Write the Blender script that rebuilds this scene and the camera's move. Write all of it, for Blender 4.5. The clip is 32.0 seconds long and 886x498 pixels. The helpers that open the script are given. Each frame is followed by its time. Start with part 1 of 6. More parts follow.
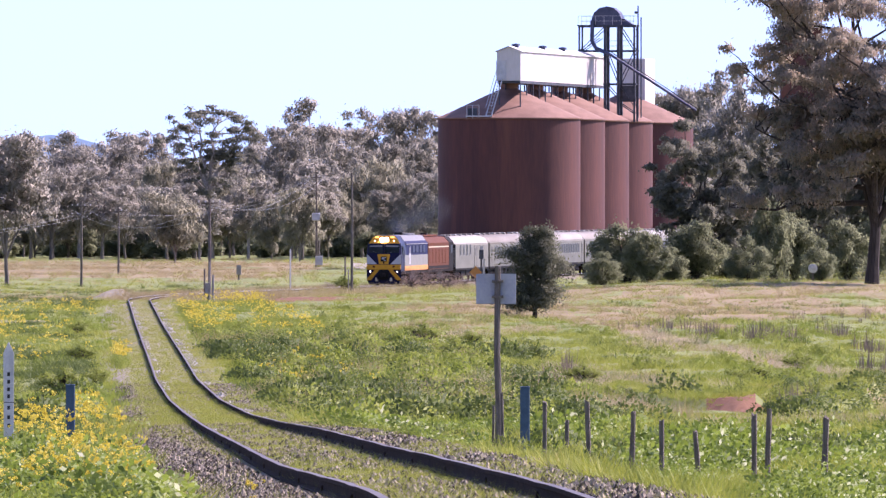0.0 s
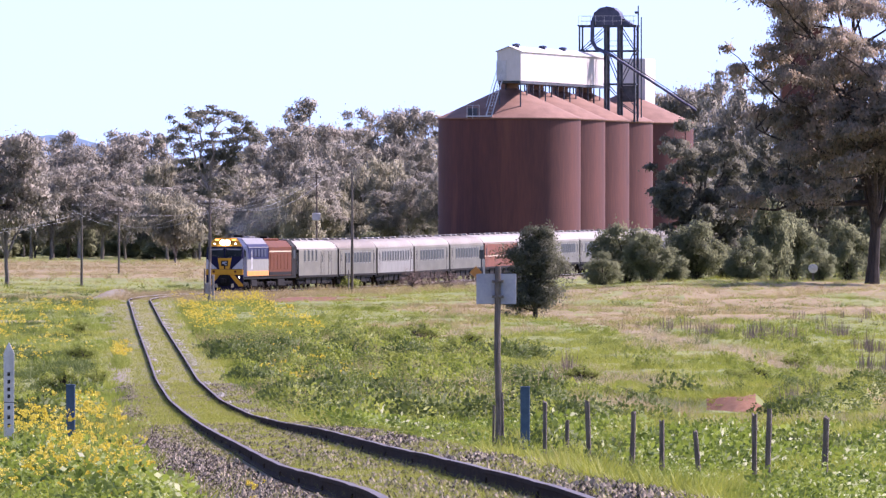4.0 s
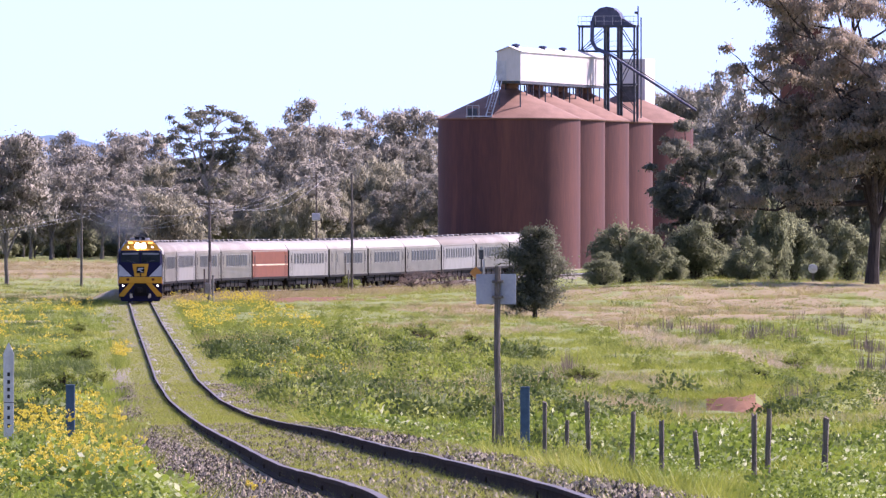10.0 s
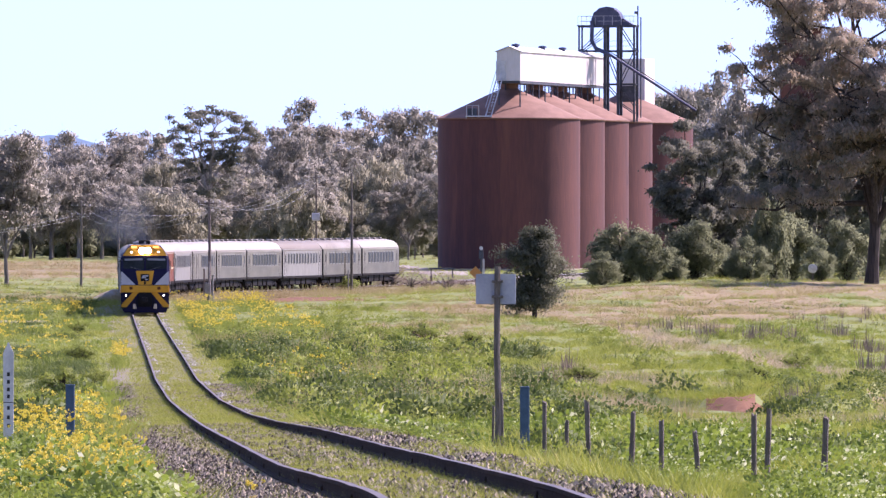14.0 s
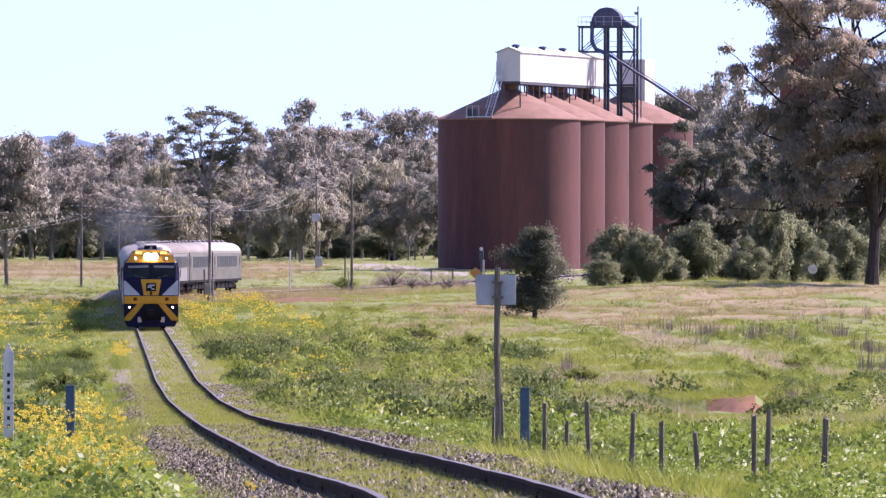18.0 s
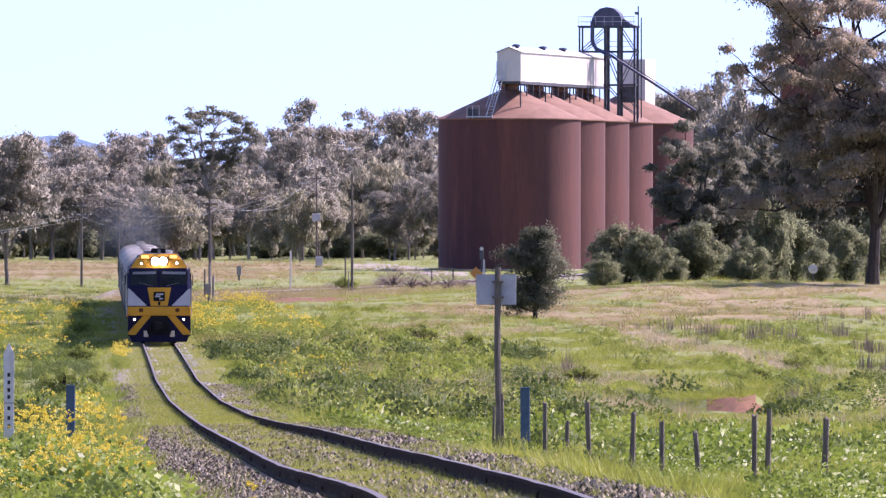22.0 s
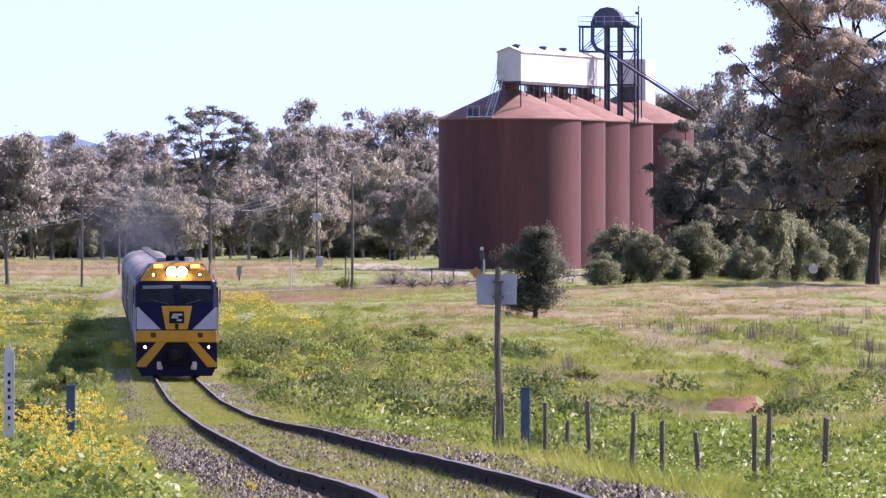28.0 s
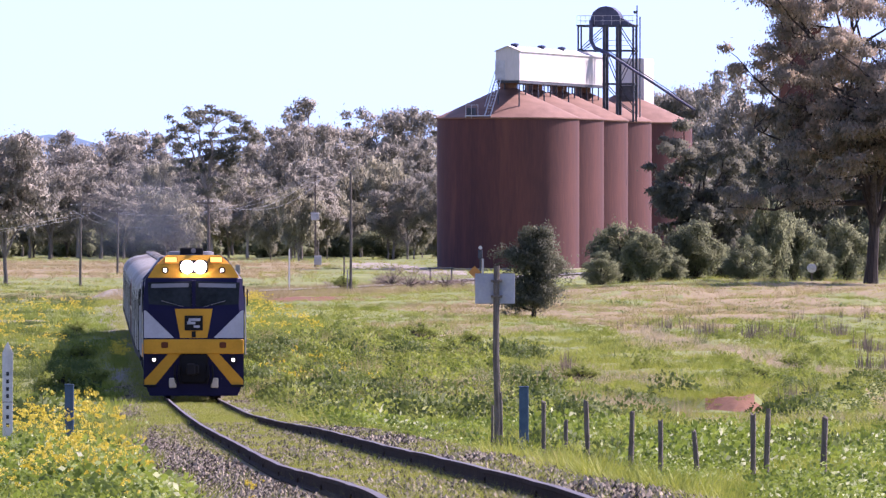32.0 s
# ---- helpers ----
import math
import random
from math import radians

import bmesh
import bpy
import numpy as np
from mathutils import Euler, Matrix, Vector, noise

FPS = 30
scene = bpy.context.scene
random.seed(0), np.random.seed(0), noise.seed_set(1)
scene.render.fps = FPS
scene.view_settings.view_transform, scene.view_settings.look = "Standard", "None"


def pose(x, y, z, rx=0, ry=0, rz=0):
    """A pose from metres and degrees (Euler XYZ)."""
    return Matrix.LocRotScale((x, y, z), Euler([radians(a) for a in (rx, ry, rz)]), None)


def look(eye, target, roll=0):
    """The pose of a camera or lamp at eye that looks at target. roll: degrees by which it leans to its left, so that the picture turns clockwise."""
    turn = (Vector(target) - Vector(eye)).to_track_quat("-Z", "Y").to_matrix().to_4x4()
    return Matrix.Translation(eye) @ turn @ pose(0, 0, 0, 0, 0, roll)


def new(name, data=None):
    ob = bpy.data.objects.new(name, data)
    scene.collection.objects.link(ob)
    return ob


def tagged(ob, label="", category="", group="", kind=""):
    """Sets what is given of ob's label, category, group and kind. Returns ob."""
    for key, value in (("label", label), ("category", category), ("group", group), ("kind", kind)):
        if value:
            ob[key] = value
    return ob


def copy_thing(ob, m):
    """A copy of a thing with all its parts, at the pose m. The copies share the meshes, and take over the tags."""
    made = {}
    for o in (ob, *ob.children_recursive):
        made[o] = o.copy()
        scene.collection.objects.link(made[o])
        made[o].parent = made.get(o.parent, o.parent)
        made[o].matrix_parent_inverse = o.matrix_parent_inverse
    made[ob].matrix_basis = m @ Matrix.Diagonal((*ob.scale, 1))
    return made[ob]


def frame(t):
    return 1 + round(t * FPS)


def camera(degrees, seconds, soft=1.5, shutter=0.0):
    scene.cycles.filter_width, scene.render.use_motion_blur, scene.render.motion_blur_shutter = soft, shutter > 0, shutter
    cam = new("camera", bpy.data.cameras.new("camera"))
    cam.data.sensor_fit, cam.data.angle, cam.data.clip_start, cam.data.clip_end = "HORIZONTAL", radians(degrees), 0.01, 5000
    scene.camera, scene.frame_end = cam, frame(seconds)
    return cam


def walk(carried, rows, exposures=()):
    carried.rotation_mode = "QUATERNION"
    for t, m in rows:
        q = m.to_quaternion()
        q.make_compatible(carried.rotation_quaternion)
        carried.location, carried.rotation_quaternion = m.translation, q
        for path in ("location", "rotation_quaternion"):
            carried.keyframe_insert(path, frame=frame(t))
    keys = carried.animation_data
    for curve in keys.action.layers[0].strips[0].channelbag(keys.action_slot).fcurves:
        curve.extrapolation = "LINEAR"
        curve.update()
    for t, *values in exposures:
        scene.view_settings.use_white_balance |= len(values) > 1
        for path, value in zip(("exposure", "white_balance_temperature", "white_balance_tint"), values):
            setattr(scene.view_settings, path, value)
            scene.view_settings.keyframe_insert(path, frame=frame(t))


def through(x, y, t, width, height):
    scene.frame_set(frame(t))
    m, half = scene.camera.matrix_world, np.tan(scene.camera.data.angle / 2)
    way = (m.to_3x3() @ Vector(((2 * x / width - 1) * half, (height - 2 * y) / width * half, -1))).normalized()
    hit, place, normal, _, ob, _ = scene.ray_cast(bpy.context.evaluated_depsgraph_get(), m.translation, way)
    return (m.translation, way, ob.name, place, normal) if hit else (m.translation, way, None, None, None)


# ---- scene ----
EYE = Vector((0.0, 0.0, 5.3))
FOV = 4.0
cam = camera(FOV, 32.0, soft=1.35)
PX = math.radians(FOV) / 1568          # one step of sway, radians
# a tripod on rough ground: the head shivers by a few hundredths of a degree
SWAY = [(0, 0.2, -0.6), (0.5, -0.2, 0.2), (1, 0, -0.2), (1.5, 0, 0), (2, 0, 0.8), (2.5, 0.4, 0.8), (3, 0.4, 0.6), (3.5, 0.6, -0.6), (5.5, 0.2, -0.6),
        (6, -0.2, -0.6), (6.5, -0.2, -0.4), (7, 0.4, 0), (7.5, -0.2, 0.2), (8, -0.2, 0), (8.5, 0, -0.4), (9, -0.2, -0.8), (9.5, 1.4, -0.8), (10, 0.2,
        -0.2), (10.5, 0.8, -0.4), (11, -0.9, -1.5), (11.5, 1, 1), (12, -0.2, -0.6), (12.5, 0.4, -0.8), (13, 3.1, 0.8), (13.5, -0.2, -0.8), (14, -0.2,
        -0.4), (14.5, 1.5, -0.2), (16.5, 0.2, 0.6), (17, 0, 0.8), (17.5, 0, 1.2), (18, 0, 0.8), (18.5, -0.4, 0.6), (19, 1.2, 0.2), (19.5, 0.4, 1.2),
        (20, -0.8, 0.8), (20.5, 0, 1.3), (21, 0.4, 0.8), (21.5, 0.2, 0.4), (22, 0.6, 0.6), (22.5, 0.4, 0.8), (23, 0, -0.2), (23.5, 0.4, 0.2), (24,
        -0.2, 0.2), (24.5, 0.2, 0.2), (25, 0.2, -0.4), (25.5, 0.2, -0.2), (27.5, 0.4, -0.2), (28, 1, 0.4), (28.5, 0.4, 0), (29, 0.8, 1), (29.5, 0.4,
        1), (30, 0.8, 0.8), (30.5, 0.6, 0.6), (31, 0.6, -0.2), (31.5, 1.9, -0.8), (32, -1.7, -1.1)]


def aim(dx, dy):
    return Matrix.Translation(EYE) @ Euler((math.pi / 2 - 26 * PX + dy * PX, 0, dx * PX)).to_matrix().to_4x4()


walk(cam, [(t, aim(dx, dy)) for t, dx, dy in SWAY], exposures=[(0, 1.22, 6255, 42), (32, 1.22, 6255, 42)])

# ---- light ----
SUN = Vector((0.615, 0.370, 0.665)).normalized()
world = bpy.data.worlds.new("world")
scene.world = world
world.use_nodes = True
wn = world.node_tree.nodes
sky = wn.new("ShaderNodeTexSky")
sky.sky_type, sky.sun_disc = "NISHITA", False
sky.sun_elevation, sky.sun_rotation = math.asin(SUN.z), math.atan2(SUN.x, SUN.y)
sky.air_density, sky.dust_density, sky.ozone_density = 1.0, 0.3, 1.5
# the haze band of the clear-air model is lifted a little above the horizon
tex = wn.new("ShaderNodeTexCoord")
lift = wn.new("ShaderNodeVectorMath")
lift.operation = "ADD"
lift.inputs[1].default_value = (0, 0, 0.28)
world.node_tree.links.new(tex.outputs["Generated"], lift.inputs[0])
world.node_tree.links.new(lift.outputs[0], sky.inputs["Vector"])
wn["Background"].inputs["Strength"].default_value = 0.141
world.node_tree.links.new(sky.outputs[0], wn["Background"].inputs["Color"])
sun_data = bpy.data.lights.new("sun", "SUN")
sun_data.energy, sun_data.angle, sun_data.color = 4.6, radians(0.53), (1.0, 0.94, 0.84)
sun = new("sun", sun_data)
sun.matrix_world = look(SUN * 50, (0, 0, 0))

# ---- mesh and material helpers ----
R = random.Random(7)


class Shape:
    """Gathers corners and faces for one mesh."""

    def __init__(self):
        self.v, self.f = [], []

    def add(self, verts, faces):
        n = len(self.v)
        self.v += [tuple(p) for p in verts]
        self.f += [tuple(n + i for i in q) for q in faces]
        return self

    def box(self, x0, x1, y0, y1, z0, z1, bevel=0.0, m=None):
        b = min(bevel, (x1 - x0) * 0.4, (y1 - y0) * 0.4, (z1 - z0) * 0.4)
        if b <= 0:
            vs = [(x, y, z) for z in (z0, z1) for x, y in ((x0, y0), (x1, y0), (x1, y1), (x0, y1))]
            fs = [(3, 2, 1, 0), (4, 5, 6, 7), (0, 1, 5, 4), (1, 2, 6, 5), (2, 3, 7, 6), (3, 0, 4, 7)]
        else:
            vs, fs = [], []
            for z, i in ((z0, b), (z0 + b, 0), (z1 - b, 0), (z1, b)):
                c = b if i == 0 else b * 1.4
                a0, a1, c0, c1 = x0 + i, x1 - i, y0 + i, y1 - i
                vs += [(a0 + c, c0, z), (a1 - c, c0, z), (a1, c0 + c, z), (a1, c1 - c, z), (a1 - c, c1, z), (a0 + c, c1, z), (a0, c1 - c, z), (a0, c0 + c, z)]
            for k in range(3):
                fs += [(k * 8 + i, k * 8 + (i + 1) % 8, k * 8 + 8 + (i + 1) % 8, k * 8 + 8 + i) for i in range(8)]
            fs += [tuple(range(7, -1, -1)), tuple(range(24, 32))]
        if m is not None:
            vs = [m @ Vector(p) for p in vs]
        return self.add(vs, fs)

    def tube(self, path, radii, n=8, caps=True):
        """A tapered tube along a list of points."""
        pts = [Vector(p) for p in path]
        vs, fs = [], []
        side = None
        for i, p in enumerate(pts):
            d = (pts[min(i + 1, len(pts) - 1)] - pts[max(i - 1, 0)]).normalized()
            if side is None:
                side = d.orthogonal().normalized()
            side = (side - d * side.dot(d)).normalized()
            up = d.cross(side)
            r = radii[i] if isinstance(radii, (list, tuple)) else radii
            vs += [p + (side * math.cos(a) + up * math.sin(a)) * r for a in [2 * math.pi * k / n for k in range(n)]]
        for i in range(len(pts) - 1):
            fs += [(i * n + k, i * n + (k + 1) % n, (i + 1) * n + (k + 1) % n, (i + 1) * n + k) for k in range(n)]
        if caps:
            fs += [tuple(range(n - 1, -1, -1)), tuple(range((len(pts) - 1) * n, len(pts) * n))]
        return self.add(vs, fs)

    def rod(self, a, b, r, n=6):
        return self.tube([a, b], r, n)

    def bar(self, a, b, w):
        return self.tube([a, b], w * 0.7, 4)

    def lathe(self, rings, n=24, c=(0, 0), a0=0.0, a1=2 * math.pi):
        """Rings of (radius, z) round a vertical axis."""
        full = abs(a1 - a0 - 2 * math.pi) < 1e-6
        k = n if full else n + 1
        vs = [(c[0] + r * math.cos(a0 + (a1 - a0) * i / n), c[1] + r * math.sin(a0 + (a1 - a0) * i / n), z) for r, z in rings for i in range(k)]
        fs = []
        for j in range(len(rings) - 1):
            for i in range(n):
                i2 = (i + 1) % k
                fs.append((j * k + i, j * k + i2, j * k + k + i2, j * k + k + i))
        return self.add(vs, fs)

    def loft(self, sections, caps=True, closed=True):
        """Skin over sections with the same number of corners."""
        n = len(sections[0])
        vs = [p for s in sections for p in s]
        fs = []
        for j in range(len(sections) - 1):
            for i in range(n if closed else n - 1):
                i2 = (i + 1) % n
                fs.append((j * n + i, j * n + i2, j * n + n + i2, j * n + n + i))
        if caps:
            fs += [tuple(range(n - 1, -1, -1)), tuple((len(sections) - 1) * n + i for i in range(n))]
        return self.add(vs, fs)

    def plate(self, outline, thick):
        """A flat polygon (x, z at depth y) given thickness along y."""
        n = len(outline)
        vs = [(x, y, z) for x, y, z in outline] + [(x, y + thick, z) for x, y, z in outline]
        fs = [tuple(range(n)), tuple(range(2 * n - 1, n - 1, -1))] + [(i, n + i, n + (i + 1) % n, (i + 1) % n) for i in range(n)]
        return self.add(vs, fs)

    def mesh(self, name, mat, smooth=False):
        me = bpy.data.meshes.new(name)
        me.from_pydata(self.v, [], self.f)
        if mat:
            me.materials.append(mat)
        bm = bmesh.new()
        bm.from_mesh(me)
        bmesh.ops.recalc_face_normals(bm, faces=bm.faces)
        bm.to_mesh(me)
        bm.free()
        if smooth:
            me.shade_smooth()
            me.set_sharp_from_angle(angle=radians(38))
        return me


def big_mesh(name, verts, faces, mat, smooth=False, normals=None):
    me = bpy.data.meshes.new(name)
    co, fa = np.asarray(verts, np.float32), np.asarray(faces, np.int32)
    count, sides = fa.shape
    me.vertices.add(len(co))
    me.vertices.foreach_set("co", co.ravel())
    me.loops.add(count * sides)
    me.loops.foreach_set("vertex_index", fa.ravel())
    me.polygons.add(count)
    me.polygons.foreach_set("loop_start", np.arange(0, count * sides, sides, dtype=np.int32))
    me.update(calc_edges=True)
    me.materials.append(mat)
    if smooth or normals is not None:
        me.shade_smooth()
    else:
        me.shade_flat()
    if normals is not None:
        me.normals_split_custom_set_from_vertices(normals.tolist())
    return me


def part(name, shape, material, parent, label="", smooth=False):
    me = shape if isinstance(shape, bpy.types.Mesh) else shape.mesh(name, material, smooth)
    ob = new(name, me)
    ob.parent = parent
    if label:
        tagged(ob, label)
    return ob


def thing(name, m, label, category, group="", kind=""):
    ob = new(name)
    ob.empty_display_size = 0.3
    ob.matrix_basis = m
    return tagged(ob, label, category, group, kind)


def solid(name, shape, material, label, category, group="", kind="", smooth=False, m=None):
    me = shape if isinstance(shape, bpy.types.Mesh) else shape.mesh(name, material, smooth)
    ob = new(name, me)
    if m is not None:
        ob.matrix_basis = m
    return tagged(ob, label, category, group, kind)


def material(name, a, b, scale=3.0, rough=0.8, metal=0.0, fine=25.0, bump=0.2, stretch=(1, 1, 1), island=0.0, piece=0.0, stain=None, stain_scale=0.6, stain_at=0.55):
    """Two tones mixed by coarse and fine grain, with a stain, chance per island or per object, and fine relief."""
    mt = bpy.data.materials.new(name)
    mt.use_nodes = True
    nt = mt.node_tree
    nd, ln = nt.nodes, nt.links
    bs = nd["Principled BSDF"]
    tc = nd.new("ShaderNodeTexCoord")
    mp = nd.new("ShaderNodeMapping")
    mp.inputs["Scale"].default_value = stretch
    ln.new(tc.outputs["Object"], mp.inputs["Vector"])
    n1 = nd.new("ShaderNodeTexNoise")
    n1.inputs["Scale"].default_value, n1.inputs["Detail"].default_value = scale, 5
    n2 = nd.new("ShaderNodeTexNoise")
    n2.inputs["Scale"].default_value, n2.inputs["Detail"].default_value = fine, 4
    ln.new(mp.outputs[0], n1.inputs["Vector"])
    ln.new(mp.outputs[0], n2.inputs["Vector"])
    ad = nd.new("ShaderNodeMath")
    ad.operation = "MULTIPLY_ADD"
    ad.inputs[1].default_value = 0.45
    ln.new(n2.outputs["Fac"], ad.inputs[0])
    ln.new(n1.outputs["Fac"], ad.inputs[2])
    fac = ad.outputs[0]
    for amount, kind in ((island, "Random Per Island"), (piece, "Random")):
        if amount:
            g = nd.new("ShaderNodeNewGeometry" if kind != "Random" else "ShaderNodeObjectInfo")
            m2 = nd.new("ShaderNodeMath")
            m2.operation = "MULTIPLY_ADD"
            m2.inputs[1].default_value = amount
            ln.new(g.outputs[kind], m2.inputs[0])
            ln.new(fac, m2.inputs[2])
            m3 = nd.new("ShaderNodeMath")
            m3.operation = "SUBTRACT"
            m3.inputs[1].default_value = amount * 0.5
            ln.new(m2.outputs[0], m3.inputs[0])
            fac = m3.outputs[0]
    rp = nd.new("ShaderNodeValToRGB")
    rp.color_ramp.elements[0].position, rp.color_ramp.elements[1].position = 0.5, 0.95
    rp.color_ramp.elements[0].color, rp.color_ramp.elements[1].color = (*a, 1), (*b, 1)
    ln.new(fac, rp.inputs["Fac"])
    col = rp.outputs["Color"]
    if stain:
        n3 = nd.new("ShaderNodeTexNoise")
        n3.inputs["Scale"].default_value, n3.inputs["Detail"].default_value = stain_scale, 6
        ln.new(mp.outputs[0], n3.inputs["Vector"])
        r3 = nd.new("ShaderNodeValToRGB")
        r3.color_ramp.elements[0].position, r3.color_ramp.elements[1].position = stain_at, stain_at + 0.14
        mx = nd.new("ShaderNodeMix")
        mx.data_type = "RGBA"
        ln.new(n3.outputs["Fac"], r3.inputs["Fac"])
        ln.new(r3.outputs["Color"], mx.inputs["Factor"])
        ln.new(col, mx.inputs["A"])
        mx.inputs["B"].default_value = (*stain, 1)
        col = mx.outputs["Result"]
    ln.new(col, bs.inputs["Base Color"])
    bs.inputs["Roughness"].default_value, bs.inputs["Metallic"].default_value = rough, metal
    bs.inputs["Specular IOR Level"].default_value = 0.35
    if bump:
        bp = nd.new("ShaderNodeBump")
        bp.inputs["Strength"].default_value, bp.inputs["Distance"].default_value = bump, 0.05
        ln.new(n2.outputs["Fac"], bp.inputs["Height"])
        ln.new(bp.outputs[0], bs.inputs["Normal"])
    return mt


def leafy(name, tones, rough=0.6, through=0.25, drift=0.3, share=0.62):
    """Leaf or blade: one of several tones by island, light passing through."""
    mt = bpy.data.materials.new(name)
    mt.use_nodes = True
    nd, ln = mt.node_tree.nodes, mt.node_tree.links
    bs, out = nd["Principled BSDF"], nd["Material Output"]
    g = nd.new("ShaderNodeNewGeometry")
    rp = nd.new("ShaderNodeValToRGB")
    el = rp.color_ramp.elements
    while len(el) < len(tones):
        el.new(0.5)
    for i, c in enumerate(tones):
        el[i].position, el[i].color = i / (len(tones) - 1), (*c, 1)
    # tones drift from place to place as well as from leaf to leaf
    tc, ns = nd.new("ShaderNodeTexCoord"), nd.new("ShaderNodeTexNoise")
    ns.inputs["Scale"].default_value, ns.inputs["Detail"].default_value = drift, 3
    ln.new(tc.outputs["Object"], ns.inputs["Vector"])
    st = nd.new("ShaderNodeMapRange")
    st.inputs["From Min"].default_value, st.inputs["From Max"].default_value = 0.3, 0.7
    ln.new(ns.outputs["Fac"], st.inputs["Value"])
    mi = nd.new("ShaderNodeMix")
    mi.inputs["Factor"].default_value = share
    ln.new(g.outputs["Random Per Island"], mi.inputs["A"])
    ln.new(st.outputs["Result"], mi.inputs["B"])
    ln.new(mi.outputs["Result"], rp.inputs["Fac"])
    ln.new(rp.outputs["Color"], bs.inputs["Base Color"])
    bs.inputs["Roughness"].default_value, bs.inputs["Specular IOR Level"].default_value = rough, 0.3
    tr = nd.new("ShaderNodeBsdfTranslucent")
    ln.new(rp.outputs["Color"], tr.inputs["Color"])
    mx = nd.new("ShaderNodeMixShader")
    mx.inputs[0].default_value = through
    ln.new(bs.outputs[0], mx.inputs[1])
    ln.new(tr.outputs[0], mx.inputs[2])
    ln.new(mx.outputs[0], out.inputs["Surface"])
    return mt


def glow(name, colour, strength):
    mt = bpy.data.materials.new(name)
    mt.use_nodes = True
    bs = mt.node_tree.nodes["Principled BSDF"]
    bs.inputs["Base Color"].default_value = (*colour, 1)
    bs.inputs["Emission Color"].default_value, bs.inputs["Emission Strength"].default_value = (*colour, 1), strength
    return mt


def paint(name, c, rough=0.35, metal=0.0, dirt=0.75, scale=1.2):
    """Vehicle or building paint, a little grimy."""
    return material(name, tuple(x * dirt for x in c), c, scale, rough, metal, 18.0, 0.05)


# ---- the lie of the land ----
def lattice(ix, iy, seed):
    h = (ix * 374761393 + iy * 668265263 + seed * 1442695041) & 0x7FFFFFFF
    h = ((h ^ (h >> 13)) * 1274126177) & 0x7FFFFFFF
    return ((h ^ (h >> 16)) & 0xFFFF) / 65535.0


def vnoise(x, y, seed=0):
    """Smooth noise in 0..1 on numpy arrays."""
    x, y = np.asarray(x, float), np.asarray(y, float)
    ix, iy = np.floor(x).astype(np.int64), np.floor(y).astype(np.int64)
    fx, fy = x - ix, y - iy
    fx, fy = fx * fx * (3 - 2 * fx), fy * fy * (3 - 2 * fy)
    a, b = lattice(ix, iy, seed), lattice(ix + 1, iy, seed)
    c, d = lattice(ix, iy + 1, seed), lattice(ix + 1, iy + 1, seed)
    return (a * (1 - fx) + b * fx) * (1 - fy) + (c * (1 - fx) + d * fx) * fy


def fractal(x, y, seed=0):
    return 0.55 * vnoise(x, y, seed) + 0.3 * vnoise(x * 2.1, y * 2.1, seed + 1) + 0.15 * vnoise(x * 4.3, y * 4.3, seed + 2)


# height of the rails along the line: a long sag, then a rise past the crossing
KNOT_Y = (-100, 60, 91, 100, 150, 200, 250, 300, 374, 461, 528, 615, 720, 805, 891, 955, 1045, 1090, 1156, 1222, 1415, 1900, 2600, 5200)
KNOT_Z = (3.6, 3.5, 3.41, 3.32, 2.68, 2.14, 1.56, 1.04, 0.42, 0.02, 0.1, 0.15, 0.24, 0.45, 0.66, 0.70, 0.76, 0.88, 1.26, 1.55, 2.1, 3.0, 3.6, 4.6)
FINE_Y = np.arange(-150, 5200, 2.0)
_raw = np.interp(FINE_Y, KNOT_Y, KNOT_Z)
_ker = np.hanning(17)
FINE_Z = np.convolve(np.pad(_raw, 8, mode="edge"), _ker / _ker.sum(), mode="valid")


def rail_z(y):
    return np.interp(y, FINE_Y, FINE_Z)


def cant(y):
    """How much the eastern rail lies above the western one."""
    return np.interp(y, (95, 140, 210, 300), (0.0, 0.15, 0.15, 0.0))


BEND0, BEND1, SLOPE0, SLOPE1 = 895.0, 1040.0, -0.0271, 0.1450


def track_x(y):
    """Plan of the line: straight, a curve by the crossing, straight again."""
    y = np.asarray(y, float)
    x0 = SLOPE0 * np.minimum(y, BEND0) + 2.82
    q = np.clip(y - BEND0, 0, BEND1 - BEND0)
    k = (SLOPE1 - SLOPE0) / (BEND1 - BEND0)
    return x0 + SLOPE0 * q + 0.5 * k * q * q + SLOPE1 * np.maximum(y - BEND1, 0)


def track_dir(y):
    q = np.clip((y - BEND0) / (BEND1 - BEND0), 0, 1)
    return SLOPE0 + (SLOPE1 - SLOPE0) * q


# crests of the two gully banks, from west to east
GULLY_X, GULLY_Y = (1.5, 4.0, 5.8, 7.5, 9.5, 10.9, 12.7, 14.5), (535, 478, 420, 396, 392, 414, 446, 490)
SPUR_X, SPUR_Y = (9.3, 10.2, 12.0, 15.0, 18.0), (352, 358, 378, 432, 470)


def bank(x, y, xs, ys, height, depth):
    """A cut bank whose worn face looks south, with the trough it was cut by."""
    s = y - np.interp(x, xs, ys) - 6.0 * (vnoise(x / 0.8, y / 60, 61) - 0.5)
    ends = np.clip((x - xs[0]) / 1.2, 0, 1) * np.clip((xs[-1] - x) / 2.0, 0, 1)
    face = np.clip(s / depth, 0, 1)
    return ends * (height * face * face * (3 - 2 * face) * np.exp(-np.maximum(s - depth, 0) / 26) - 0.18 * np.exp(-((s + 7) / 9) ** 2))


